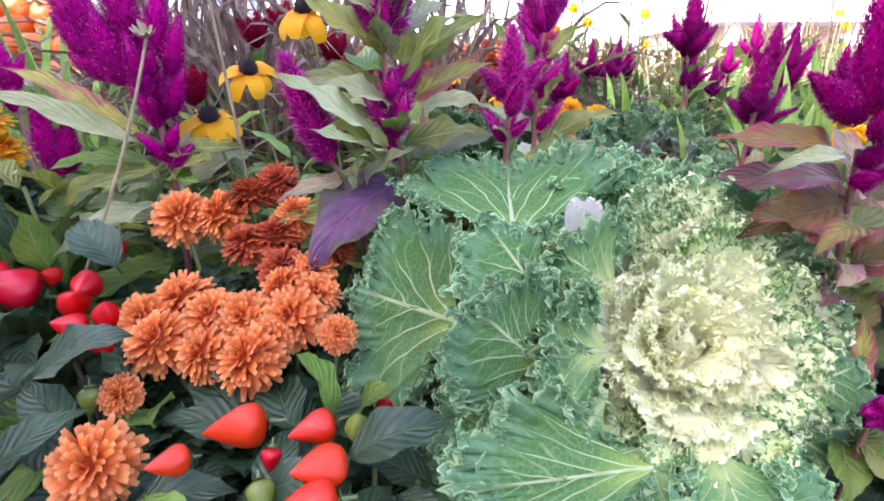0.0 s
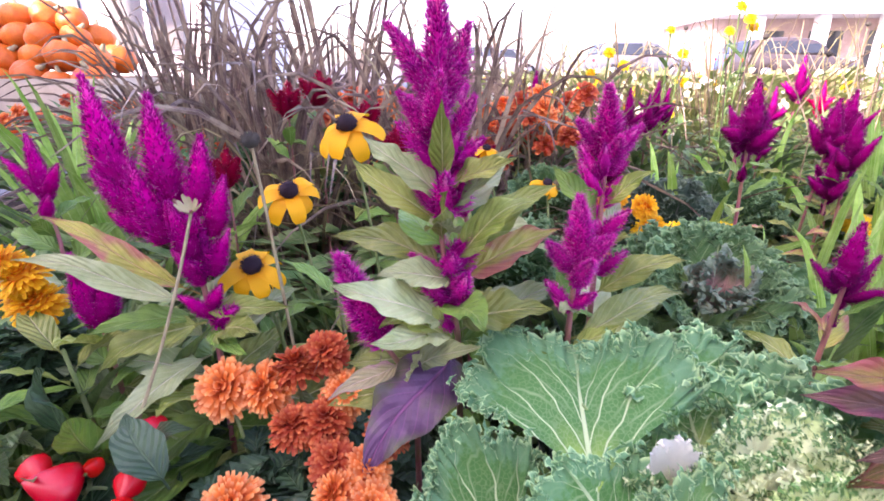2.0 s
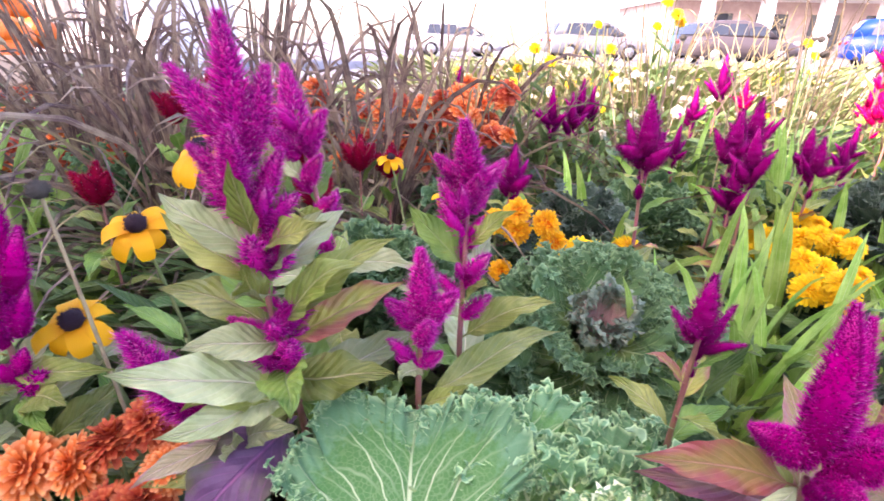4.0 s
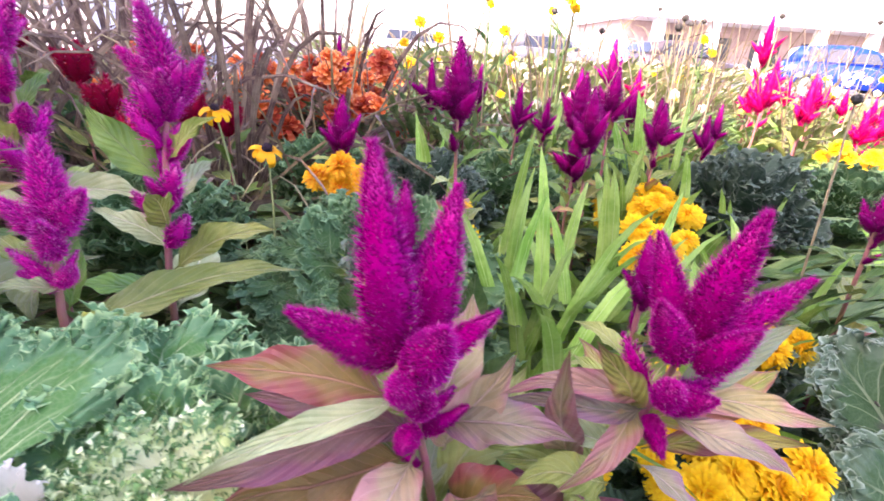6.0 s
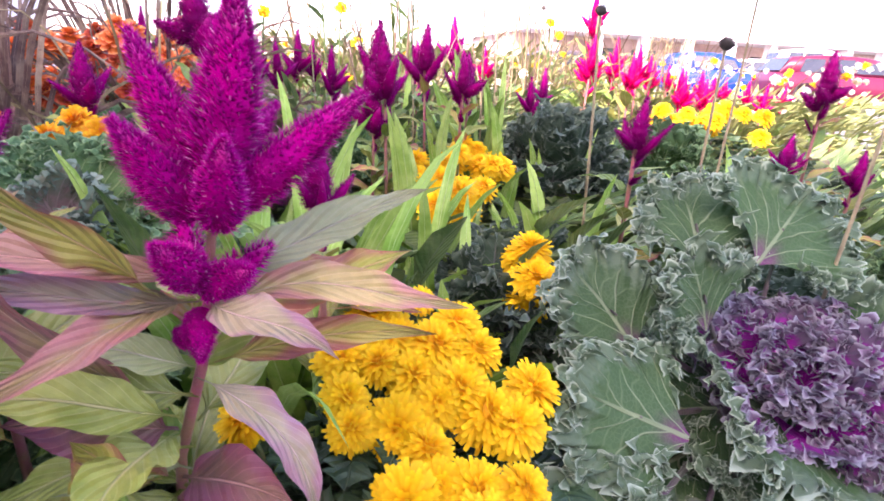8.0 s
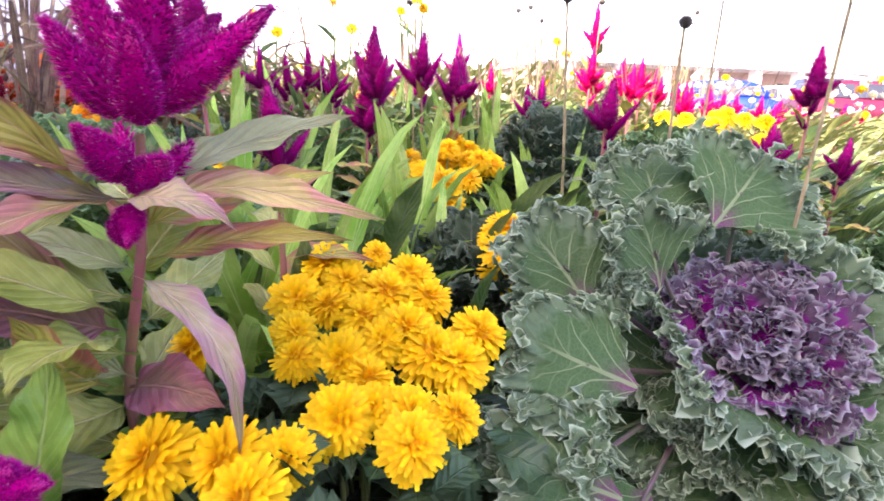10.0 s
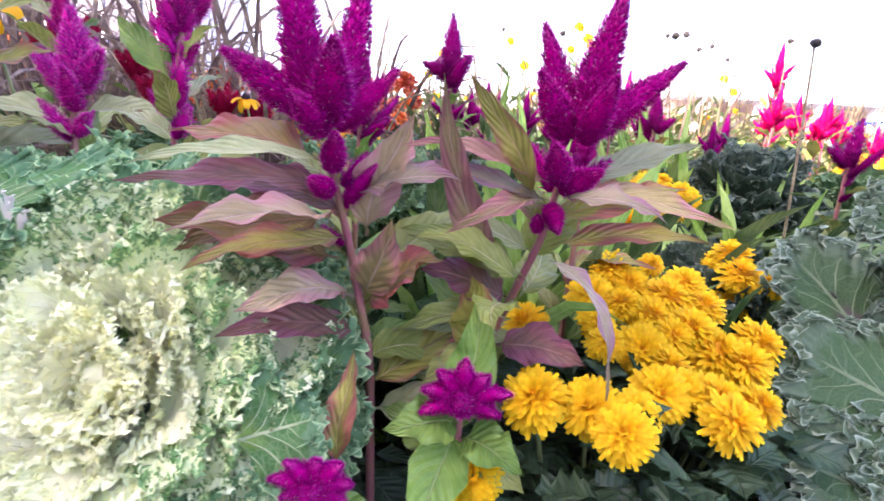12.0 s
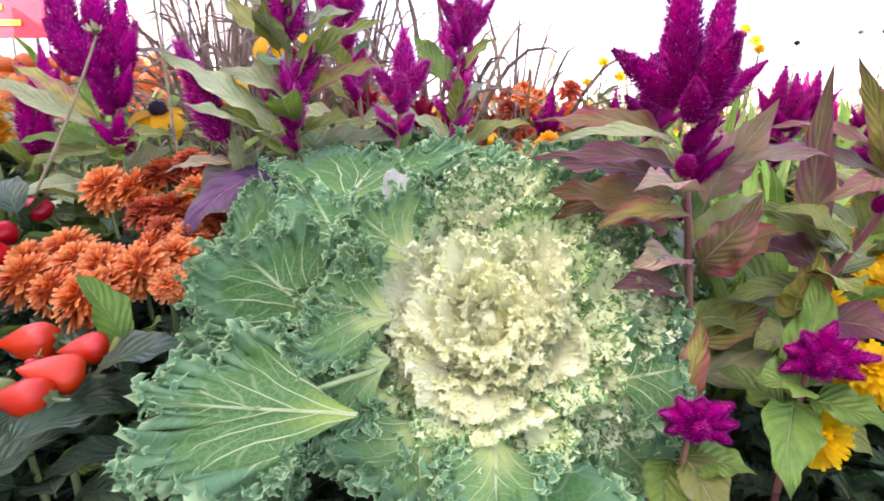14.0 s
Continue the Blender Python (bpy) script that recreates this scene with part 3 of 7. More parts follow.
def heart_leaf(geo, centre, axis, turn, radius, open_at, seed, half=0.95, nu=16, nv=48):
    """One of the rounded leaves that wrap the heart: a patch of a ball whose upper margin flares and crinkles."""
    r = np.random.default_rng(seed)
    a = unit(axis)
    e1 = unit(np.cross(a, (0.2, 0.3, 0.9)))
    e2 = np.cross(a, e1)
    ph = r.uniform(0, 6.28, 6)
    u, v = np.meshgrid(np.linspace(0, 1, nu), np.linspace(-1, 1, nv), indexing="ij")
    crimp = 0.5 * np.sin(v * 23 + ph[0]) + 0.35 * np.sin(v * 41 + ph[1]) + 0.25 * np.sin(v * 67 + ph[2])
    top = open_at + 0.75 * np.abs(v) ** 2.5 + 0.16 * np.sin(v * 5 + ph[3]) + 0.05 * crimp
    polar = 1.9 + (top - 1.9) * u
    g = np.clip((u - 0.74) / 0.26, 0, 1)
    rad = radius * (1 + 0.05 * np.sin(v * 3 + ph[4]) + 0.20 * g ** 1.6 * (1 + 0.5 * crimp)) + 0.0012 * g ** 1.5 * np.sin(v * 52 + u * 9 + ph[5])
    az = turn + v * half
    o = np.cos(az)[..., None] * e1 + np.sin(az)[..., None] * e2
    p = np.asarray(centre, float) + rad[..., None] * (np.cos(polar)[..., None] * a + np.sin(polar)[..., None] * o)
    geo.grid(p, np.stack([(v + 1) / 2, 0.3 + 0.7 * u], -1))
    n = 14 if half > 1.2 else 140
    col, row = r.integers(0, nv, n), nu - 1 - r.integers(0, 4, n)
    grow = unit(p[row, col] - np.asarray(centre, float))
    d = unit(grow + 0.7 * a + r.normal(0, 0.6, (n, 3)))
    s = unit(np.cross(d, r.normal(0, 1, (n, 3))))
    size = 0.0021 * r.uniform(0.6, 1.3, n)[:, None]
    return add_curls(geo, p[row, col], d, s, size, np.full(n, 0.4))


def petals(geo, n, length, width, tilt, radius=0.0, seed=0, curl=0.3, z=0.0, rows=5, cup=0.25, droop=0.0, blunt=0.55, jitter=0.09):
    r = np.random.default_rng(seed)
    for i in range(n):
        w = 2 * np.pi * (i + r.uniform(-0.25, 0.25)) / n
        t = tilt + r.normal(0, jitter)
        L = length * r.uniform(0.78, 1.15)
        u = np.linspace(0, 1, rows)
        v = np.array([-1, 0, 1])
        ang = t - curl * u - droop * u * u
        dx = np.concatenate([[0], np.cumsum(np.cos(ang[:-1]))]) * L / (rows - 1)
        dz = np.concatenate([[0], np.cumsum(np.sin(ang[:-1]))]) * L / (rows - 1)
        ww = width * 0.5 * (0.35 + 0.65 * np.sin(np.pi * np.minimum(0.92, 0.12 + 0.72 * u)) ** 0.7)
        ww[-1] *= blunt
        o = np.array([np.cos(w), np.sin(w), 0])
        s = np.array([-np.sin(w), np.cos(w), 0])
        p = o * (radius + dx)[:, None, None] + s * (v[None] * ww[:, None])[..., None]
        p = p + np.array([0, 0, 1]) * (z + dz[:, None] + cup * np.abs(v)[None] * ww[:, None])[..., None]
        geo.grid(p, np.stack(np.meshgrid((v + 1) / 2, u), -1))
    return geo


def mum_head(seed, material, few=1.0):
    """A double flower of unit radius, opening to +z."""
    g = Geo()
    rings = ((24, 0.52, 0.20, -0.45, 0.42, -0.06, 0.1), (26, 0.52, 0.19, -0.08, 0.40, 0.08, 0.25), (25, 0.48, 0.18, 0.28, 0.34, 0.20, 0.35), (20, 0.44, 0.17, 0.60, 0.25, 0.30, 0.45), (15, 0.38, 0.16, 0.95, 0.15, 0.36, 0.5), (7, 0.30, 0.17, 1.25, 0.05, 0.40, 0.5))
    for k, (n, L, w, tilt, rad, z, curl) in enumerate(rings):
        petals(g, max(5, int(n * few)), L, w / few ** 0.7, tilt, rad, seed * 10 + k, curl, z, 4 if few > 0.5 else 3, blunt=0.9, jitter=0.24)
    blob(g, (0, 0, 0.08), (0.46, 0.46, 0.30), seed, 0.0, 1, 6, 12)
    return g.mesh("flower_head", material)


def lobed_leaf(seed):
    """One lobed leaf of unit length in the x direction, as arrays."""
    r = np.random.default_rng(seed)
    u = np.linspace(0, 1, 9)
    lobes = np.array([0.05, 0.08, 0.30, 0.22, 0.44, 0.28, 0.40, 0.22, 0.02])
    v = np.linspace(-1, 1, 5)
    p = np.zeros((9, 5, 3))
    p[..., 0] = u[:, None] + 0.10 * np.abs(v)[None] * (lobes[:, None] > 0.28)
    p[..., 1] = v[None] * lobes[:, None]
    p[..., 2] = 0.12 * np.abs(v)[None] - 0.35 * (u[:, None] - 0.3) ** 2 + 0.03 * r.normal(size=(9, 5))
    i = np.arange(45).reshape(9, 5)
    f = np.stack([i[:-1, :-1], i[:-1, 1:], i[1:, 1:], i[1:, :-1]], -1).reshape(-1, 4)
    return p.reshape(-1, 3), f, np.stack(np.meshgrid((v + 1) / 2, u), -1).reshape(-1, 2)


def plain_leaf(aspect=0.42, bend=0.3, nu=4):
    u = np.linspace(0, 1, nu)
    v = np.linspace(-1, 1, 3)
    w = aspect * 0.5 * np.sin(np.pi * np.clip(u, 0.04, 0.985) ** 0.8)
    p = np.zeros((nu, 3, 3))
    p[..., 0] = u[:, None]
    p[..., 1] = v[None] * w[:, None]
    p[..., 2] = 0.4 * np.abs(v)[None] * w[:, None] - bend * (u[:, None] - 0.2) ** 2
    i = np.arange(nu * 3).reshape(nu, 3)
    f = np.stack([i[:-1, :-1], i[:-1, 1:], i[1:, 1:], i[1:, :-1]], -1).reshape(-1, 4)
    return p.reshape(-1, 3), f, np.stack(np.meshgrid((v + 1) / 2, u), -1).reshape(-1, 2)


def scatter(geo, proto, places, lengths, seed, pitch=(0.0, 0.7)):
    """Leaves of one shape at the places, turned at random, tips outward and up by pitch."""
    r = np.random.default_rng(seed)
    n = len(places)
    az = r.uniform(0, 2 * np.pi, n)
    el = r.uniform(*pitch, n)
    d = np.stack([np.cos(az) * np.cos(el), np.sin(az) * np.cos(el), np.sin(el)], -1)
    s = unit(np.stack([-np.sin(az), np.cos(az), np.zeros(n)], -1) + r.normal(0, 0.25, (n, 3)))
    s = unit(s - (s * d).sum(-1, keepdims=True) * d)
    up = np.cross(d, s)
    mats = np.stack([d, s, up], -1) * np.asarray(lengths).reshape(-1, 1, 1)
    geo.many(*proto, mats, np.asarray(places))
    return geo


def blade_geo(geo, base, tip, width, bend, seed, n=9):
    r = np.random.default_rng(seed)
    base, tip = np.asarray(base, float), np.asarray(tip, float)
    mid = curve(base, tip, bend, (0, 0, 1), n, 0.45)
    t = unit(np.gradient(mid, axis=0))
    s = unit(np.cross(t, unit(r.normal(size=3) * 0.35 + np.array([0, 1, 0.2]))))
    nrm = np.cross(s, t)
    u = np.linspace(0, 1, n)
    w = width * 0.5 * np.clip(np.sin(np.pi * (0.16 + 0.84 * u)) ** 0.8, 0.03, 1)
    v = np.array([-1, 0, 1])
    p = mid[:, None] + s[:, None] * (v[None, :, None] * w[:, None, None]) + nrm[:, None] * (0.3 * np.abs(v)[None] * w[:, None])[..., None]
    return geo.grid(p, np.stack(np.meshgrid((v + 1) / 2, u), -1))


def blob(geo, center, radii, seed, bumps=0.05, freq=9.0, nu=12, nv=18):
    r = np.random.default_rng(seed)
    th = np.linspace(0.001, np.pi - 0.001, nu)
    w = np.linspace(0, 2 * np.pi, nv, endpoint=False)
    T, W = np.meshgrid(th, w, indexing="ij")
    k = 1 + bumps * (np.sin(freq * W + r.uniform(0, 6)) * np.sin(freq * T) + 0.5 * np.sin(2 * freq * T + W))
    p = np.stack([np.sin(T) * np.cos(W) * radii[0] * k, np.sin(T) * np.sin(W) * radii[1] * k, np.cos(T) * radii[2] * k], -1) + np.asarray(center)
    return geo.grid(p, close=True, uv=np.stack([W / 6.283, T / np.pi], -1))


# ---- ground ----
SOIL = 0.12
g = Geo()
gx, gy = np.meshgrid(np.linspace(-1.9, 4.2, 110), np.linspace(-0.12, 3.6, 70))
gz = SOIL + 0.012 * np.sin(gx * 23 + 2 * np.sin(gy * 17)) * np.sin(gy * 29) + 0.006 * rng.normal(size=gx.shape)
g.grid(np.stack([gx, gy, gz], -1))
solid("ground_bed", g, M_SOIL, "dark moist planting soil of the flower bed", "soil", kind="structure", smooth=True)
M_ASPHALT = plain_mat("asphalt", (0.11, 0.11, 0.115), (0.17, 0.168, 0.165), 1.5, 0.9, 0.004)
g = Geo()
g.grid(np.stack([*np.meshgrid(np.linspace(-600, 600, 9), np.linspace(-600, 900, 9)), np.zeros((9, 9))], -1))
solid("ground", g, M_ASPHALT, "grey asphalt of the car park round the bed", "ground", kind="structure")


# ---- celosia ----
def celosia(stem, spikes, leaves, plume, label, group="celosias", radius=0.0027, buds=0, seed=0, bud_size=1.0, n=760, stem_mat=None):
    """stem: places from the foot up; spikes: (base, tip, radius); leaves: (base, tip, width, material, arch, fold, up)."""
    r = np.random.default_rng(seed)
    root = thing("celosia", stem[0], label, "celosia", group)
    path = np.array(stem, float)
    k = np.linspace(0, len(path) - 1, 5 * len(path))
    path = np.stack([np.interp(k, np.arange(len(path)), path[:, a]) for a in range(3)], -1)
    g = Geo()
    tube(g, path, np.linspace(radius, radius * 0.55, len(path)), 8)
    part("stem", g, stem_mat or M_STEM, root)
    for i, (a, b, rad) in enumerate(spikes):
        rad = rad * (1.3 if plume == M_PLUME_LIGHT else 1.0)
        part("flower_spike", spike_geo(Geo(), a, b, rad, int(1.4 * n * min(1.0, 0.25 + rad * 60)), seed * 50 + i, fuzz=1.55 if plume == M_PLUME_LIGHT else 1.0, bow=r.uniform(-0.06, 0.06)), plume, root)
    for i in range(buds):
        u = r.uniform(0.45, 0.95)
        p = path[int(u * (len(path) - 1))]
        w = r.uniform(0, 6.28)
        d = unit((math.cos(w), math.sin(w), r.uniform(0.7, 1.6)))
        L = r.uniform(0.012, 0.028) * bud_size
        part("flower_bud", spike_geo(Geo(), p + d * 0.004, p + d * (L + 0.006), L * 0.30, 240, seed * 50 + 20 + i, fuzz=1.4), plume, root)
    for i, lf in enumerate(leaves):
        base, tip, width, mat = lf[:4]
        arch = lf[4] if len(lf) > 4 else 0.10
        fold = lf[5] if len(lf) > 5 else 0.3
        up = lf[6] if len(lf) > 6 else ((0, -0.6, 0.8) if seed < 20 else (0, -0.2, 0.98))
        part("leaf", leaf_geo(Geo(), base, tip, width, up, arch, fold, 0.25, seed * 90 + i, nu=36 if seed < 20 else 12, nv=9 if seed < 20 else 5, twist=r.uniform(-0.5, 0.5)), mat, root)
    return root


def whorl(stem_lo, stem_hi, n, length, mats, seed, rise=(0.1, 0.9), width=0.31, sector=None):
    """Leaves round a stem, spiralling up, shorter towards the top."""
    r = np.random.default_rng(seed)
    lo, hi = np.asarray(stem_lo, float), np.asarray(stem_hi, float)
    out = []
    for i in range(n):
        u = (i + 0.5) / n
        w = i * 2.4 + r.uniform(-0.4, 0.4) + seed
        if sector:
            w = r.uniform(*sector)
        p = lo + (hi - lo) * u
        L = length * (1.1 - 0.45 * u) * r.uniform(0.8, 1.15)
        e = r.uniform(*rise) * (0.6 + 0.6 * u)
        d = np.array([math.cos(w) * math.cos(e), math.sin(w) * math.cos(e), math.sin(e)])
        out.append((p, p + d * L + np.array([0, 0, -0.10 * L]), L * width * r.uniform(0.85, 1.15), mats[r.integers(len(mats))], r.uniform(0.06, 0.16), r.uniform(0.2, 0.5)))
    return out


OLIVES = (M_LEAF_OLIVE, M_LEAF_OLIVE, M_LEAF_PALE, M_LEAF_GREEN)
WARM = (M_LEAF_BRONZE, M_LEAF_OLIVE, M_LEAF_PALE, M_LEAF_OLIVE)

# tall column beside the orange mums
celosia([(0.02, 0.43, SOIL), (0.015, 0.42, 0.436), (0.003, 0.42, 0.506), (0.003, 0.415, 0.60)],
        [((0.002, 0.412, 0.588), (0.001, 0.409, 0.660), 0.0095), ((0.0, 0.412, 0.596), (-0.026, 0.411, 0.637), 0.0075), ((0.004, 0.412, 0.596), (0.018, 0.413, 0.637), 0.0075),
         ((-0.002, 0.412, 0.575), (-0.020, 0.405, 0.602), 0.006), ((0.006, 0.415, 0.570), (0.022, 0.410, 0.600), 0.0058), ((0.0, 0.404, 0.580), (0.004, 0.394, 0.612), 0.0065),
         ((0.004, 0.42, 0.54), (0.020, 0.415, 0.568), 0.0055), ((0.002, 0.42, 0.53), (-0.016, 0.412, 0.553), 0.005), ((0.006, 0.42, 0.495), (0.026, 0.412, 0.520), 0.005),
         ((0.003, 0.42, 0.485), (-0.016, 0.410, 0.505), 0.005), ((0.008, 0.42, 0.465), (0.020, 0.405, 0.480), 0.004), ((0.01, 0.42, 0.45), (-0.004, 0.40, 0.462), 0.0045)],
        [((0.008, 0.417, 0.452), (-0.050, 0.352, 0.508), 0.030, M_LEAF_PALE, 0.10, 0.25), ((0.010, 0.417, 0.445), (-0.030, 0.345, 0.478), 0.026, M_LEAF_PALE, 0.08, 0.3),
         ((0.014, 0.412, 0.436), (-0.038, 0.345, 0.385), 0.046, M_LEAF_PURPLE, 0.16, 0.2, (0.1, -0.5, 0.85)), ((0.006, 0.42, 0.49), (-0.078, 0.450, 0.502), 0.026, M_LEAF_OLIVE, 0.08, 0.3),
         ((0.004, 0.42, 0.52), (-0.055, 0.43, 0.560), 0.022, M_LEAF_OLIVE, 0.05, 0.4), ((0.006, 0.42, 0.50), (0.075, 0.435, 0.545), 0.024, M_LEAF_OLIVE, 0.08, 0.35),
         ((0.008, 0.42, 0.485), (0.080, 0.44, 0.515), 0.026, M_LEAF_BRONZE, 0.08, 0.35), ((0.006, 0.415, 0.53), (0.045, 0.395, 0.575), 0.018, M_LEAF_PALE, 0.05, 0.4),
         ((0.010, 0.42, 0.46), (0.075, 0.41, 0.47), 0.030, M_LEAF_OLIVE, 0.10, 0.3), ((0.004, 0.41, 0.55), (0.006, 0.385, 0.60), 0.014, M_LEAF_OLIVE, 0.05, 0.4),
         ((0.004, 0.41, 0.515), (0.010, 0.375, 0.555), 0.020, M_LEAF_OLIVE, 0.05, 0.4), ((0.012, 0.42, 0.44), (0.070, 0.43, 0.43), 0.030, M_LEAF_GREEN, 0.10, 0.3),
         ((0.012, 0.42, 0.43), (-0.06, 0.40, 0.43), 0.028, M_LEAF_OLIVE, 0.10, 0.3)]
        + whorl((0.018, 0.425, 0.40), (0.004, 0.415, 0.56), 16, 0.085, OLIVES, 41, (0.2, 1.0), 0.33), M_PLUME_LIGHT, "tall celosia with pale magenta plumes, olive leaves and one purple leaf", seed=1, buds=22, bud_size=1.35)
# column behind it
celosia([(0.02, 0.52, SOIL), (0.02, 0.53, 0.47), (-0.005, 0.555, 0.56), (-0.012, 0.56, 0.60)],
        [((-0.012, 0.56, 0.575), (-0.022, 0.575, 0.630), 0.010), ((-0.010, 0.555, 0.57), (0.012, 0.55, 0.600), 0.0075), ((-0.01, 0.55, 0.565), (-0.034, 0.54, 0.592), 0.007),
         ((-0.006, 0.55, 0.545), (0.010, 0.535, 0.57), 0.0065), ((0.0, 0.55, 0.52), (0.02, 0.53, 0.54), 0.006)],
        whorl((0.02, 0.53, 0.40), (-0.005, 0.555, 0.55), 9, 0.085, OLIVES, 3), M_PLUME_LIGHT, "celosia with pale magenta plumes and olive leaves", seed=2, buds=14, bud_size=1.3)
# small light plume before the frilled kale
celosia([(0.088, 0.425, SOIL), (0.088, 0.425, 0.45), (0.090, 0.43, 0.50)],
        [((0.090, 0.430, 0.490), (0.089, 0.433, 0.538), 0.0088), ((0.091, 0.430, 0.492), (0.110, 0.425, 0.515), 0.0068), ((0.089, 0.43, 0.490), (0.070, 0.425, 0.510), 0.0062),
         ((0.09, 0.428, 0.48), (0.096, 0.412, 0.503), 0.0062), ((0.09, 0.428, 0.465), (0.102, 0.42, 0.478), 0.0045), ((0.089, 0.428, 0.462), (0.076, 0.42, 0.474), 0.0042)],
        [((0.088, 0.425, 0.44), (0.196, 0.51, 0.440), 0.024, M_LEAF_OLIVE, 0.10, 0.3)] + whorl((0.088, 0.425, 0.38), (0.09, 0.428, 0.47), 6, 0.06, OLIVES, 5), M_PLUME_LIGHT,
        "small celosia with a pale magenta plume above the kale", seed=3, buds=2)
# slender column
celosia([(0.118, 0.49, SOIL), (0.115, 0.485, 0.437), (0.118, 0.50, 0.53), (0.120, 0.51, 0.56)],
        [((0.120, 0.51, 0.548), (0.114, 0.498, 0.602), 0.0095), ((0.121, 0.51, 0.548), (0.142, 0.505, 0.575), 0.0068), ((0.119, 0.51, 0.55), (0.096, 0.505, 0.578), 0.0068),
         ((0.12, 0.505, 0.54), (0.124, 0.490, 0.568), 0.007), ((0.118, 0.50, 0.515), (0.134, 0.495, 0.53), 0.0045), ((0.117, 0.50, 0.505), (0.104, 0.495, 0.522), 0.0042), ((0.116, 0.495, 0.485), (0.128, 0.488, 0.5), 0.004)],
        whorl((0.115, 0.485, 0.41), (0.118, 0.50, 0.535), 9, 0.075, OLIVES, 8, (0.4, 1.1)), M_PLUME_LIGHT, "slender celosia with a pale magenta plume and olive leaves", seed=4, buds=14, bud_size=1.1)
# broad group above the red peppers
celosia([(-0.17, 0.43, SOIL), (-0.164, 0.43, 0.420), (-0.172, 0.435, 0.48), (-0.185, 0.44, 0.53)],
        [((-0.226, 0.450, 0.520), (-0.250, 0.462, 0.610), 0.0160), ((-0.188, 0.445, 0.520), (-0.198, 0.452, 0.598), 0.0150), ((-0.168, 0.44, 0.518), (-0.162, 0.446, 0.572), 0.0115),
         ((-0.190, 0.432, 0.500), (-0.208, 0.433, 0.556), 0.0135), ((-0.158, 0.437, 0.505), (-0.146, 0.44, 0.546), 0.0095), ((-0.215, 0.445, 0.515), (-0.240, 0.44, 0.548), 0.0110),
         ((-0.170, 0.43, 0.490), (-0.178, 0.422, 0.532), 0.0110), ((-0.205, 0.44, 0.505), (-0.228, 0.432, 0.520), 0.0085), ((-0.160, 0.432, 0.478), (-0.142, 0.428, 0.512), 0.0080), ((-0.168, 0.43, 0.470), (-0.178, 0.418, 0.500), 0.0080),
         ((-0.165, 0.43, 0.452), (-0.150, 0.422, 0.474), 0.0065), ((-0.166, 0.43, 0.445), (-0.180, 0.418, 0.466), 0.0065)],
        [((-0.175, 0.43, 0.455), (-0.290, 0.41, 0.492), 0.019, M_LEAF_PALE, 0.08, 0.35), ((-0.175, 0.435, 0.46), (-0.300, 0.45, 0.512), 0.019, M_LEAF_BRONZE, 0.06, 0.35),
         ((-0.17, 0.43, 0.44), (-0.24, 0.40, 0.41), 0.032, M_LEAF_OLIVE, 0.10, 0.3), ((-0.165, 0.43, 0.43), (-0.115, 0.40, 0.45), 0.026, M_LEAF_OLIVE, 0.10, 0.3)]
        + whorl((-0.165, 0.427, 0.33), (-0.175, 0.435, 0.45), 20, 0.11, (M_LEAF_OLIVE, M_LEAF_GREEN, M_LEAF_PALE), 11, (-0.1, 0.7), 0.28), M_PLUME, "broad celosia with many magenta plumes above the peppers", seed=5, buds=12, bud_size=1.2)
celosia([(-0.40, 0.57, SOIL), (-0.41, 0.58, 0.45), (-0.42, 0.59, 0.50)], [((-0.42, 0.59, 0.485), (-0.427, 0.591, 0.552), 0.012), ((-0.42, 0.59, 0.49), (-0.39, 0.58, 0.525), 0.009), ((-0.42, 0.59, 0.49), (-0.455, 0.585, 0.53), 0.009), ((-0.418, 0.58, 0.47), (-0.40, 0.57, 0.495), 0.008)],
        whorl((-0.405, 0.575, 0.35), (-0.415, 0.585, 0.47), 7, 0.085, OLIVES, 12), M_PLUME, "celosia with dark magenta plumes", seed=6)
celosia([(-0.25, 0.44, SOIL), (-0.255, 0.435, 0.40), (-0.255, 0.432, 0.435)], [((-0.256, 0.432, 0.432), (-0.264, 0.430, 0.490), 0.0125), ((-0.252, 0.432, 0.435), (-0.240, 0.43, 0.476), 0.0115)],
        whorl((-0.25, 0.44, 0.28), (-0.255, 0.433, 0.42), 8, 0.09, OLIVES, 13), M_PLUME, "low celosia with dark magenta plumes", seed=7)
# side plume beside the tall column
celosia([(-0.01, 0.40, SOIL), (-0.012, 0.395, 0.42), (-0.030, 0.385, 0.455)], [((-0.030, 0.386, 0.455), (-0.049, 0.370, 0.517), 0.0105), ((-0.027, 0.387, 0.452), (-0.040, 0.385, 0.462), 0.003)],
        [((-0.02, 0.39, 0.44), (-0.06, 0.36, 0.43), 0.014, M_LEAF_LILAC), ((-0.014, 0.395, 0.43), (0.03, 0.37, 0.465), 0.018, M_LEAF_PALE), ((-0.014, 0.395, 0.425), (-0.005, 0.36, 0.46), 0.016, M_LEAF_PALE)],
        M_PLUME_LIGHT, "single slanting magenta celosia plume on a pink stem", seed=8)
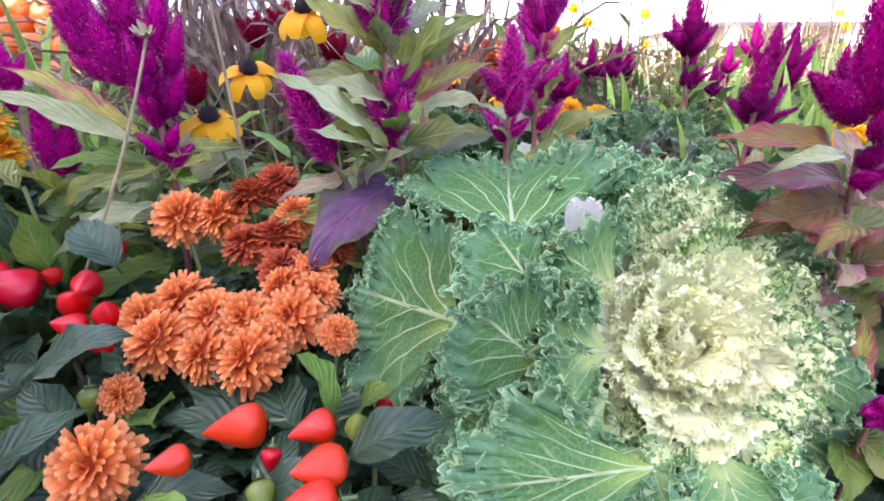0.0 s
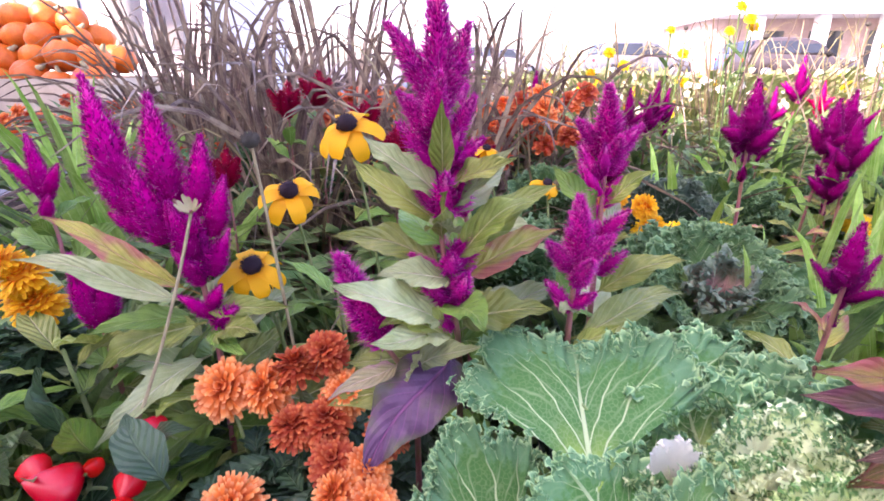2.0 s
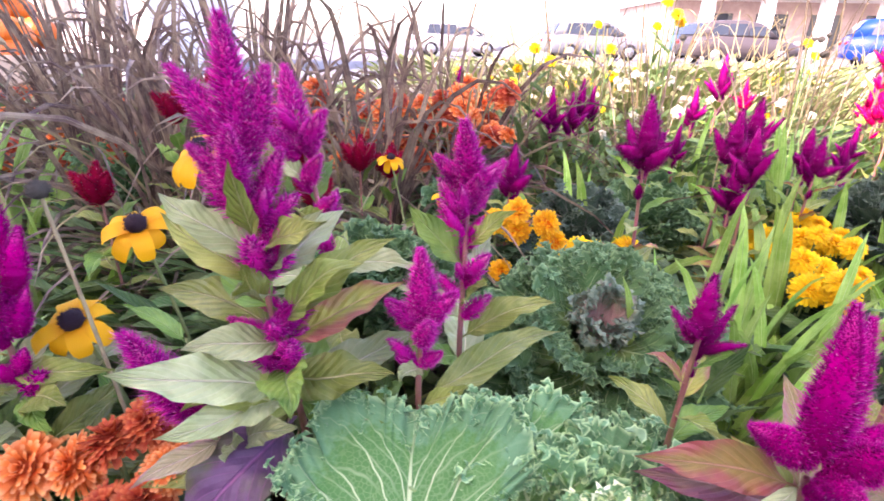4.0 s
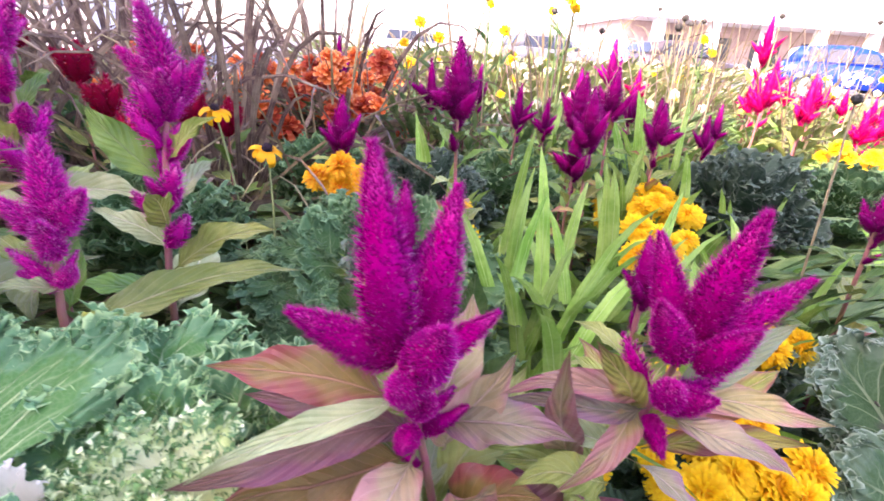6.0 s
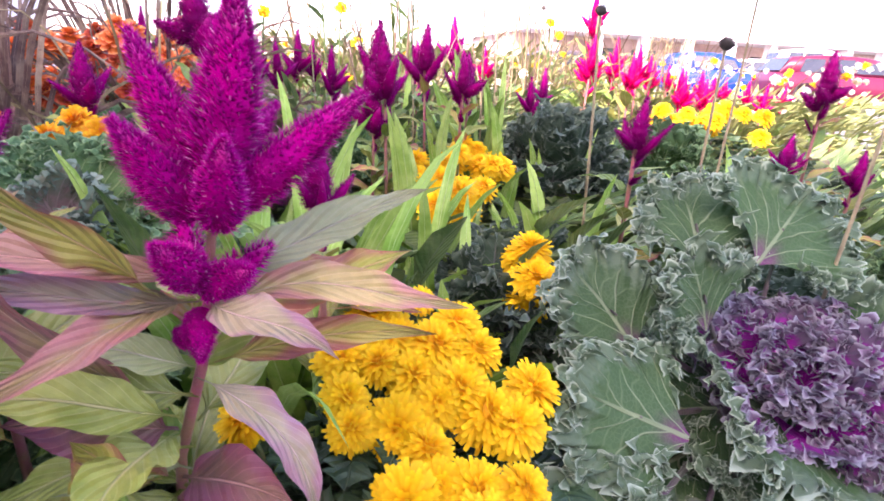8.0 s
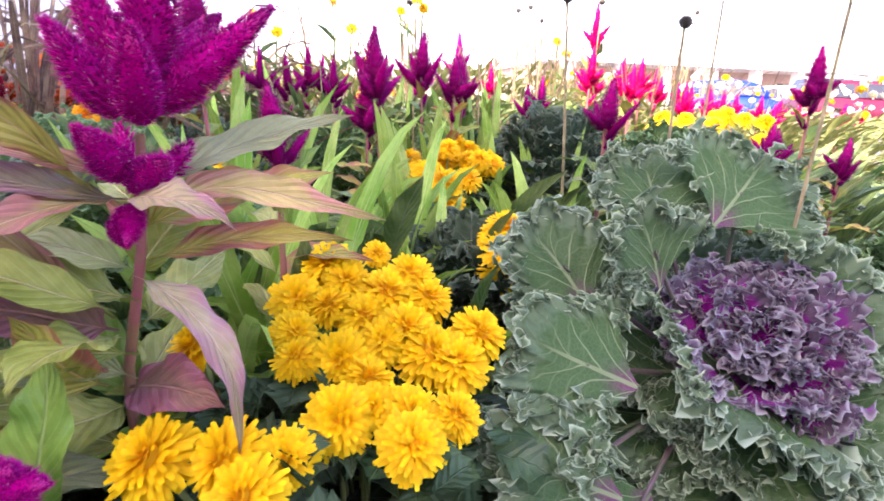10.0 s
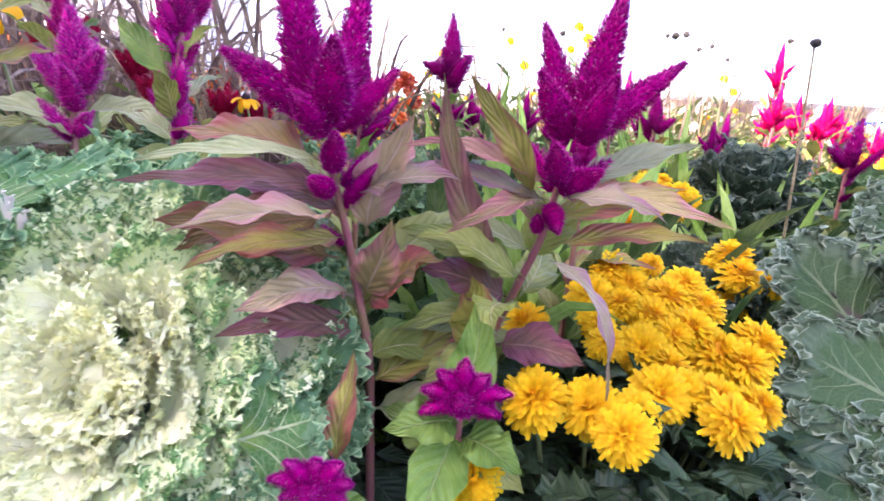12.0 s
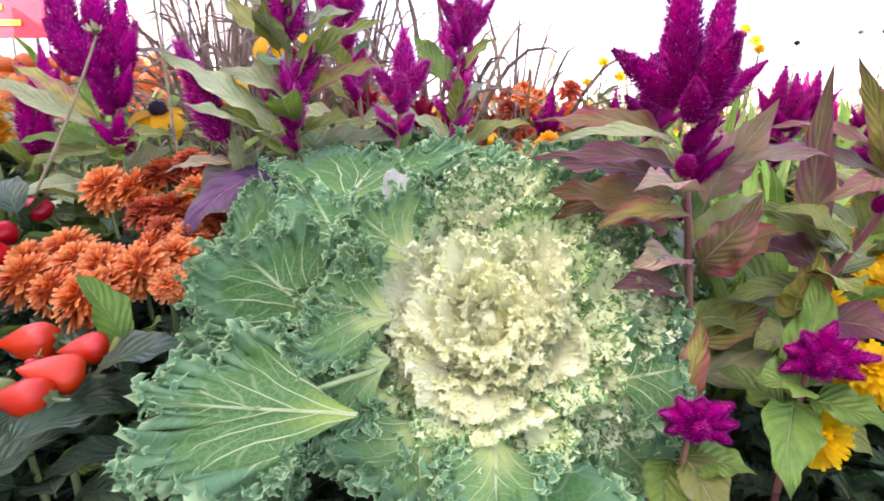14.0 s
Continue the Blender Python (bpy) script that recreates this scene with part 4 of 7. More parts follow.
# pair with bronze leaves beside the white kale
celosia([(0.292, 0.362, SOIL), (0.287, 0.352, 0.367), (0.276, 0.345, 0.43), (0.268, 0.338, 0.47)],
        [((0.262, 0.332, 0.490), (0.254, 0.329, 0.563), 0.0110), ((0.274, 0.340, 0.488), (0.282, 0.350, 0.546), 0.0101), ((0.262, 0.334, 0.486), (0.228, 0.327, 0.508), 0.0092),
         ((0.270, 0.330, 0.482), (0.277, 0.309, 0.512), 0.0101), ((0.272, 0.338, 0.480), (0.298, 0.335, 0.505), 0.0070), ((0.268, 0.330, 0.478), (0.262, 0.306, 0.492), 0.0075),
         ((0.27, 0.338, 0.462), (0.276, 0.318, 0.478), 0.0066), ((0.27, 0.336, 0.452), (0.266, 0.318, 0.459), 0.0057), ((0.275, 0.345, 0.445), (0.290, 0.335, 0.465), 0.0053)],
        [((0.270, 0.338, 0.440), (0.205, 0.322, 0.424), 0.0254, M_LEAF_RED, 0.10, 0.3), ((0.264, 0.336, 0.466), (0.192, 0.345, 0.474), 0.0225, M_LEAF_RED, 0.05, 0.3), ((0.268, 0.340, 0.465), (0.200, 0.300, 0.462), 0.0100, M_LEAF_PALE, 0.08, 0.5),
         ((0.272, 0.340, 0.438), (0.236, 0.262, 0.446), 0.0207, M_LEAF_PINK, 0.10, 0.35), ((0.272, 0.348, 0.418), (0.203, 0.312, 0.439), 0.0310, M_LEAF_RED, 0.08, 0.3),
         ((0.280, 0.350, 0.398), (0.243, 0.294, 0.409), 0.0224, M_LEAF_PINK, 0.14, 0.3), ((0.283, 0.350, 0.380), (0.236, 0.292, 0.399), 0.0207, M_LEAF_MAUVE, 0.10, 0.3),
         ((0.284, 0.348, 0.396), (0.322, 0.328, 0.426), 0.0293, M_LEAF_RED, 0.08, 0.25), ((0.284, 0.350, 0.43), (0.306, 0.335, 0.488), 0.0224, M_LEAF_PINK, 0.05, 0.25, (0.2, -0.9, 0.3)),
         ((0.278, 0.345, 0.45), (0.328, 0.32, 0.462), 0.0207, M_LEAF_LILAC, 0.08, 0.35), ((0.276, 0.345, 0.44), (0.20, 0.36, 0.45), 0.0241, M_LEAF_MAUVE, 0.08, 0.3),
         ((0.276, 0.347, 0.445), (0.30, 0.41, 0.475), 0.0224, M_LEAF_ROSE, 0.05, 0.3), ((0.282, 0.35, 0.40), (0.33, 0.40, 0.44), 0.0258, M_LEAF_OLIVE, 0.08, 0.3),
         ((0.272, 0.342, 0.45), (0.192, 0.305, 0.455), 0.0184, M_LEAF_MAUVE, 0.08, 0.3), ((0.284, 0.346, 0.40), (0.300, 0.318, 0.445), 0.0212, M_LEAF_ROSE, 0.05, 0.25, (0.1, -0.9, 0.3)), ((0.276, 0.344, 0.43), (0.225, 0.29, 0.425), 0.0169, M_LEAF_BRONZE, 0.12, 0.3)]
        + whorl((0.288, 0.353, 0.33), (0.272, 0.342, 0.455), 9, 0.07, WARM, 31, (0.0, 0.7), 0.30, (-0.3, 2.6)), M_PLUME, "celosia with magenta plumes and bronze pointed leaves beside the kale", seed=9, n=1500, buds=2)
celosia([(0.345, 0.385, SOIL), (0.349, 0.376, 0.37), (0.368, 0.358, 0.43), (0.376, 0.35, 0.475)],
        [((0.378, 0.348, 0.488), (0.390, 0.342, 0.543), 0.0108), ((0.374, 0.350, 0.488), (0.360, 0.355, 0.530), 0.0086), ((0.382, 0.346, 0.484), (0.421, 0.348, 0.516), 0.0088),
         ((0.374, 0.345, 0.482), (0.358, 0.340, 0.508), 0.0088), ((0.380, 0.341, 0.480), (0.386, 0.324, 0.506), 0.0078), ((0.380, 0.350, 0.486), (0.396, 0.362, 0.512), 0.0066),
         ((0.372, 0.345, 0.462), (0.366, 0.330, 0.478), 0.0075), ((0.374, 0.348, 0.458), (0.388, 0.336, 0.468), 0.0075), ((0.370, 0.350, 0.45), (0.372, 0.336, 0.440), 0.0057), ((0.366, 0.354, 0.437), (0.364, 0.346, 0.446), 0.0040)],
        [((0.374, 0.350, 0.450), (0.458, 0.351, 0.444), 0.0147, M_LEAF_ROSE, 0.08, 0.35), ((0.374, 0.345, 0.455), (0.411, 0.314, 0.450), 0.0134, M_LEAF_LILAC, 0.14, 0.3),
         ((0.366, 0.352, 0.425), (0.402, 0.330, 0.360), 0.0156, M_LEAF_LILAC, 0.22, 0.25, (0.5, -0.3, 0.8)), ((0.368, 0.356, 0.452), (0.322, 0.318, 0.440), 0.0126, M_LEAF_ROSE, 0.14, 0.4),
         ((0.350, 0.372, 0.40), (0.318, 0.316, 0.503), 0.0165, M_LEAF_ROSE, 0.05, 0.2, (-0.3, -0.9, 0.3)), ((0.362, 0.352, 0.45), (0.327, 0.318, 0.505), 0.0128, M_LEAF_BRONZE, 0.06, 0.3, (-0.4, -0.6, 0.5)),
         ((0.360, 0.350, 0.412), (0.308, 0.325, 0.436), 0.0171, M_LEAF_OLIVE, 0.10, 0.35), ((0.370, 0.352, 0.46), (0.30, 0.330, 0.474), 0.0121, M_LEAF_MAUVE, 0.08, 0.5),
         ((0.374, 0.352, 0.458), (0.447, 0.375, 0.482), 0.0161, M_LEAF_PALE, 0.05, 0.3), ((0.368, 0.354, 0.44), (0.44, 0.37, 0.46), 0.0224, M_LEAF_BRONZE, 0.08, 0.3),
         ((0.362, 0.36, 0.42), (0.395, 0.385, 0.455), 0.0258, M_LEAF_OLIVE, 0.06, 0.3), ((0.356, 0.36, 0.40), (0.31, 0.35, 0.415), 0.0258, M_LEAF_MAUVE, 0.1, 0.3),
         ((0.354, 0.365, 0.395), (0.345, 0.31, 0.402), 0.0224, M_LEAF_OLIVE, 0.12, 0.3), ((0.345, 0.368, 0.372), (0.335, 0.335, 0.418), 0.0254, M_LEAF_BRONZE, 0.06, 0.2, (0.0, -0.9, 0.3)), ((0.358, 0.360, 0.412), (0.300, 0.345, 0.436), 0.0164, M_LEAF_OLIVE, 0.08, 0.3), ((0.370, 0.352, 0.452), (0.302, 0.338, 0.466), 0.0119, M_LEAF_LILAC, 0.08, 0.4), ((0.372, 0.352, 0.43), (0.445, 0.345, 0.438), 0.0133, M_LEAF_BRONZE, 0.06, 0.3), ((0.352, 0.37, 0.37), (0.395, 0.345, 0.372), 0.0258, M_LEAF_MAUVE, 0.10, 0.3),
         ((0.35, 0.375, 0.36), (0.315, 0.335, 0.362), 0.0258, M_LEAF_OLIVE, 0.1, 0.3), ((0.35, 0.38, 0.35), (0.30, 0.39, 0.42), 0.0258, M_LEAF_GREEN, 0.06, 0.3)]
        + whorl((0.348, 0.377, 0.33), (0.372, 0.354, 0.455), 10, 0.075, WARM, 37, (0.0, 0.8), 0.30, (1.2, 4.0)), M_PLUME, "celosia with five thick magenta plumes and rose-edged leaves", seed=10, n=1500, buds=2)
# two low ones at the foot of the pair: short fringed stars
def star_comb(c, size, seed):
    r = np.random.default_rng(seed)
    out = []
    for w in np.linspace(-0.5, 3.64, 7):
        d = np.array([math.cos(w), -0.45, 0.85 * math.sin(w) + 0.15]) * size * r.uniform(0.8, 1.1)
        out.append((np.asarray(c) - d * 0.1, np.asarray(c) + d, size * 0.36))
    return out + [(np.asarray(c) + np.array([0, 0.004, -0.006]), np.asarray(c) + np.array([0, -size * 0.75, 0.004]), size * 0.42)]


celosia([(0.33, 0.325, SOIL), (0.334, 0.320, 0.362)], star_comb((0.334, 0.314, 0.370), 0.019, 1),
        [((0.334, 0.32, 0.352), (0.302, 0.295, 0.362), 0.024, M_LEAF_GREEN), ((0.334, 0.32, 0.345), (0.36, 0.292, 0.348), 0.022, M_LEAF_GREEN), ((0.332, 0.325, 0.345), (0.322, 0.285, 0.312), 0.026, M_LEAF_GREEN),
         ((0.332, 0.325, 0.335), (0.297, 0.33, 0.352), 0.024, M_LEAF_GREEN), ((0.332, 0.33, 0.335), (0.338, 0.345, 0.405), 0.024, M_LEAF_GREEN), ((0.335, 0.325, 0.34), (0.365, 0.31, 0.325), 0.022, M_LEAF_OLIVE)], M_PLUME, "low celosia with a short magenta comb and green leaves", seed=14, n=900)
celosia([(0.275, 0.305, SOIL), (0.278, 0.292, 0.335)], star_comb((0.278, 0.286, 0.343), 0.017, 2),
        [((0.276, 0.30, 0.318), (0.296, 0.27, 0.300), 0.022, M_LEAF_OLIVE), ((0.276, 0.30, 0.315), (0.308, 0.288, 0.320), 0.020, M_LEAF_GREEN), ((0.278, 0.305, 0.312), (0.264, 0.275, 0.290), 0.022, M_LEAF_GREEN), ((0.28, 0.31, 0.33), (0.284, 0.325, 0.382), 0.014, M_LEAF_BRONZE)],
        M_PLUME, "low celosia with a short magenta comb and yellowing leaves", seed=15, n=900)


def auto_celosia(tip, height, seed, plume, mats, label, spread=1.0, n=300, arms=4, low=0.13, leaf=0.065):
    """A plain celosia from the tip of its plume down."""
    r = np.random.default_rng(seed)
    x, y, z = tip
    foot = np.array([x + r.uniform(-0.02, 0.02), y + r.uniform(-0.01, 0.03), SOIL])
    neck = np.array([x + r.uniform(-0.004, 0.004), y, z - height * 0.62])
    spikes = [(neck, (x, y, z), height * 0.155)]
    for i in range(arms):
        w = i * 6.283 / arms + r.uniform(0, 1)
        d = unit((math.cos(w), math.sin(w), r.uniform(0.55, 1.3)))
        L = height * r.uniform(0.34, 0.52) * spread
        spikes.append((neck + d * 0.003 - np.array([0, 0, r.uniform(0, 0.2) * height]), neck + d * L - np.array([0, 0, r.uniform(0, 0.15) * height]), height * r.uniform(0.09, 0.125)))
    for i in range(2):
        w = r.uniform(0, 6.28)
        p = neck - np.array([0, 0, height * (0.25 + 0.2 * i)])
        spikes.append((p, p + unit((math.cos(w), math.sin(w), 1.2)) * height * 0.24, height * 0.07))
    return celosia([foot, foot * 0.4 + neck * 0.6 - np.array([0, 0, 0.01]), neck], spikes, whorl(foot * 0.45 + neck * 0.55, neck - np.array([0, 0, height * 0.3]), 11, leaf, mats, seed), plume, label, seed=seed, n=n, radius=0.003)


for i, (x, y, z, h) in enumerate([(0.188, 0.791, 0.535, 0.085), (0.311, 0.700, 0.602, 0.100), (0.264, 0.438, 0.524, 0.068), (0.405, 0.447, 0.497, 0.060), (0.486, 0.842, 0.575, 0.095), (0.470, 0.80, 0.515, 0.08),
                                  (0.604, 0.873, 0.548, 0.075), (0.661, 0.561, 0.511, 0.065), (1.011, 0.716, 0.565, 0.090), (0.877, 0.621, 0.478, 0.055), (0.92, 0.66, 0.47, 0.055), (0.95, 0.60, 0.465, 0.055),
                                  (0.482, 0.794, 0.56, 0.09), (0.562, 0.932, 0.582, 0.095), (0.584, 0.819, 0.545, 0.075)]):
    auto_celosia((x, y, z), h, 30 + i, M_PLUME_DEEP, (M_LEAF_OLIVE, M_LEAF_GREEN, M_LEAF_BRONZE), "celosia with dark magenta plumes and olive leaves", n=430)
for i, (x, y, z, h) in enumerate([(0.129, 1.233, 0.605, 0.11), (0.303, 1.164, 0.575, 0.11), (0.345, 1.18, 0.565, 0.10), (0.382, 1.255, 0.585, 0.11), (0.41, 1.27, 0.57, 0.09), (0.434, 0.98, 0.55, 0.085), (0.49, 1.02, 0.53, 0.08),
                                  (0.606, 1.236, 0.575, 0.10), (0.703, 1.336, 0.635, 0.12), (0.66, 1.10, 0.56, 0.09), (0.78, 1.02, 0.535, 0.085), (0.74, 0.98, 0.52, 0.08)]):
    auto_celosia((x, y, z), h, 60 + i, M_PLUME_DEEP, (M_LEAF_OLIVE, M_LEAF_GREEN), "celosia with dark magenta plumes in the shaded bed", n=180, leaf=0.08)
r = np.random.default_rng(5)
PINKS = [(0.976, 1.271, 0.672), (0.88, 1.09, 0.575), (1.0, 1.13, 0.55), (1.09, 1.22, 0.57), (1.191, 1.555, 0.605), (1.214, 1.374, 0.56), (1.30, 1.44, 0.55), (1.38, 1.40, 0.53), (1.12, 1.10, 0.52), (1.46, 1.55, 0.54), (1.55, 1.50, 0.525),
         (1.64, 1.58, 0.52), (1.72, 1.60, 0.515), (1.80, 1.55, 0.51), (1.90, 1.62, 0.505), (2.0, 1.58, 0.50), (2.12, 1.65, 0.50), (1.25, 1.22, 0.51), (1.02, 1.32, 0.56), (0.93, 1.22, 0.56), (0.80, 1.42, 0.56), (1.35, 1.62, 0.56), (1.5, 1.72, 0.55), (1.15, 1.42, 0.575), (1.58, 1.35, 0.49), (2.25, 1.7, 0.51)]
pink = [auto_celosia((0, 0, SOIL + 0.42), 0.085, 90 + k, M_PLUME_PINK, (M_LEAF_GREEN, M_LEAF_OLIVE), "bright pink celosia in full sun", n=120, leaf=0.08, arms=8, spread=0.85) for k in range(3)]
for i, (x, y, z) in enumerate(PINKS):
    src = pink[i % 3]
    m = Matrix.LocRotScale(Vector((x, y, SOIL)), Euler((0, 0, i * 1.7)), Vector((1.15, 1.15, (z - SOIL) / 0.40)))
    if i < 3:
        src.matrix_basis = m
    else:
        twin = copy_thing(src, m)
        twin.matrix_basis = m
# crimson combs at the back
for i, (x, y, z) in enumerate([(-0.26, 0.86, 0.60), (-0.22, 0.88, 0.615), (-0.298, 0.73, 0.525), (-0.15, 0.88, 0.58), (-0.10, 0.84, 0.545), (-0.02, 0.88, 0.535), (0.02, 0.90, 0.52), (-0.06, 0.78, 0.51)]):
    h = 0.055
    celosia([(x, y, SOIL), (x, y, z - h)], [((x, y, z - h), (x + 0.004, y, z - 0.008), 0.018), ((x, y, z - h * 0.9), (x + 0.022, y - 0.01, z - 0.018), 0.016), ((x, y, z - h * 0.9), (x - 0.022, y - 0.01, z - 0.018), 0.016), ((x, y, z - h), (x, y - 0.022, z - 0.018), 0.016)],
            whorl((x, y, z - 0.2), (x, y, z - 0.07), 6, 0.08, (M_LEAF_GREEN, M_LEAF_OLIVE), 140 + i), M_PLUME_RED, "crimson cockscomb with a rounded velvety head", group="cockscombs", seed=140 + i, n=300)


# ---- frilled kale ----
def kale(name_label, centre, axis, rings, specials=(), seed=0, stalk=True, stalk_mat=None, group="kales", detail=1.0):
    """rings: (leaves, ring radius, depth below the centre, length, elevation, material, frill, spread, cup, start)."""
    r = np.random.default_rng(seed)
    c, a = np.asarray(centre, float), unit(axis)
    e1 = unit(np.cross(a, (0.2, 0.3, 0.9)))
    e2 = np.cross(a, e1)
    foot = c - a * 0.05
    root = thing("kale", (foot[0], foot[1], SOIL), name_label, "kale", group)
    if stalk:
        tube_geo = Geo()
        tube(tube_geo, curve((foot[0], foot[1] + 0.01, SOIL - 0.01), c - a * 0.02, 0.01, (0, 1, 0), 10), np.linspace(0.011, 0.008, 10), 9)
        part("stalk", tube_geo, stalk_mat or M_KALE_STALK, root)
    k = 0
    for n, rho, depth, length, elev, mat, frill, spread, cup, start in rings:
        off = r.uniform(0, 6.28)
        for i in range(n):
            w = off + 6.283 * (i + r.uniform(-0.15, 0.15)) / n
            o = math.cos(w) * e1 + math.sin(w) * e2
            e = elev + r.uniform(-0.12, 0.12)
            out = o * math.cos(e) + a * math.sin(e)
            up = a * math.cos(e) - o * math.sin(e)
            L = length * r.uniform(0.88, 1.12)
            hero = detail >= 0.99
            g = frill_leaf(Geo(), c + o * rho - a * depth, out, up, L, spread * r.uniform(0.9, 1.1), r.uniform(-0.1, 0.25), cup, frill, seed * 100 + k, nr=14 if detail >= 0.8 else 9, start=start, density=detail,
                           lobes=1.1 if hero else 1.3, lobe=0.0050 if hero else 0.0055, neck=0.25, reach=2.6 if mat in (M_KALE_EDGE, M_KALE_VIOLET) else 1.8)
            part("leaf", g, mat, root)
            k += 1
    for base, tip, up, mat, frill, spread, cup, *squash in specials:
        base, tip = np.asarray(base, float), np.asarray(tip, float)
        L = np.linalg.norm(tip - base)
        leaf = part("leaf", frill_leaf(Geo(), base, tip - base, up, L, spread, -0.06, cup, frill, seed * 100 + k, nr=16, start=0.66, density=detail * 1.3, lobes=1.4, lobe=0.0040 if mat != M_KALE_DARK else 0.0062, reach=1.2, neck=0.5, squash=squash[0] if squash else 1.0), mat, root)
        g = Geo()
        tube(g, curve(np.array([c[0], c[1] + 0.015, c[2]]) - a * 0.06, base + (tip - base) * 0.45 + unit(up) * 0.001, -0.008, up, 9), np.linspace(0.0032, 0.0008, 9), 6)
        part("leaf_stalk", g, stalk_mat or M_KALE_STALK, root)
        k += 1
    return root


def dome(spec):
    """Rings from (leaves, radius and height of the rim, elevation, length, material, frill, cup, start)."""
    return [(n, max(0.001, 1.14 * rr - L * math.cos(e)), L * math.sin(e) - h, 1.05 * L, e, mat, frill, 1.15, cup, start) for n, rr, h, e, L, mat, frill, cup, start in spec]


KALE_AT, KALE_AXIS = np.array((0.178, 0.298, 0.374)), unit((0.02, -0.88, 0.47))
cream_kale = kale("large ornamental kale with a cream heart and frilled blue-green leaves", KALE_AT, KALE_AXIS,
     dome([(12, 0.090, -0.034, 0.05, 0.050, M_KALE_EDGE, 0.006, 0.18, 0.66), (11, 0.094, -0.050, -0.2, 0.056, M_KALE_OUT, 0.006, 0.15, 0.68)]),
     [((0.060, 0.320, 0.370), (-0.010, 0.330, 0.388), (0.15, -0.88, 0.42), M_KALE_OUT, 0.006, 1.4, 0.10), ((0.088, 0.314, 0.416), (0.086, 0.414, 0.462), (0.0, -0.45, 0.90), M_KALE_OUT, 0.007, 0.95, 0.22),
      ((0.142, 0.226, 0.356), (0.052, 0.204, 0.358), (0.09, -0.79, 0.61), M_KALE_OUT, 0.007, 1.05, 0.08, 0.52), ((0.102, 0.276, 0.370), (0.062, 0.258, 0.412), (0.45, -0.80, 0.35), M_KALE_OUT, 0.007, 1.0, 0.25),
      ((0.112, 0.300, 0.385), (0.072, 0.322, 0.428), (0.4, -0.7, 0.6), M_KALE_OUT, 0.006, 1.1, 0.3), ((0.100, 0.270, 0.338), (0.056, 0.246, 0.322), (0.2, -0.7, 0.6), M_KALE_OUT, 0.008, 1.2, 0.3),
      ((0.092, 0.285, 0.310), (0.046, 0.262, 0.286), (0.15, -0.5, 0.85), M_KALE_OUT, 0.007, 1.2, 0.15),
      ((0.242, 0.292, 0.354), (0.274, 0.304, 0.360), (-0.25, -0.85, 0.4), M_KALE_OUT, 0.004, 1.35, 0.15), ((0.236, 0.320, 0.345), (0.284, 0.338, 0.360), (-0.1, -0.8, 0.55), M_KALE_OUT, 0.006, 1.3, 0.15),
      ((0.225, 0.312, 0.330), (0.268, 0.305, 0.306), (0.1, -0.75, 0.65), M_KALE_OUT, 0.006, 1.2, 0.15), ((0.181, 0.276, 0.312), (0.232, 0.236, 0.290), (0.0, -0.45, 0.9), M_KALE_OUT, 0.006, 1.2, 0.15),
      ((0.135, 0.284, 0.375), (0.094, 0.268, 0.386), (0.35, -0.85, 0.35), M_KALE_EDGE, 0.009, 1.15, 0.3), ((0.136, 0.280, 0.355), (0.097, 0.256, 0.352), (0.3, -0.85, 0.4), M_KALE_EDGE, 0.009, 1.15, 0.3),
      ((0.142, 0.276, 0.338), (0.110, 0.250, 0.322), (0.2, -0.8, 0.5), M_KALE_EDGE, 0.009, 1.15, 0.3), ((0.140, 0.300, 0.400), (0.106, 0.302, 0.426), (0.3, -0.85, 0.4), M_KALE_EDGE, 0.009, 1.1, 0.3),
      ((0.160, 0.272, 0.330), (0.140, 0.240, 0.306), (0.1, -0.75, 0.6), M_KALE_EDGE, 0.009, 1.15, 0.3), ((0.190, 0.272, 0.328), (0.196, 0.240, 0.304), (0.0, -0.75, 0.6), M_KALE_EDGE, 0.009, 1.15, 0.3),
      ((0.150, 0.366, 0.415), (0.150, 0.412, 0.460), (0.0, -0.8, 0.6), M_KALE_OUT, 0.008, 1.2, 0.2), ((0.205, 0.37, 0.405), (0.235, 0.402, 0.440), (-0.1, -0.8, 0.6), M_KALE_OUT, 0.008, 1.2, 0.2),
      ((0.120, 0.350, 0.405), (0.112, 0.396, 0.450), (0.0, -0.8, 0.6), M_KALE_OUT, 0.008, 1.1, 0.2)], seed=1)
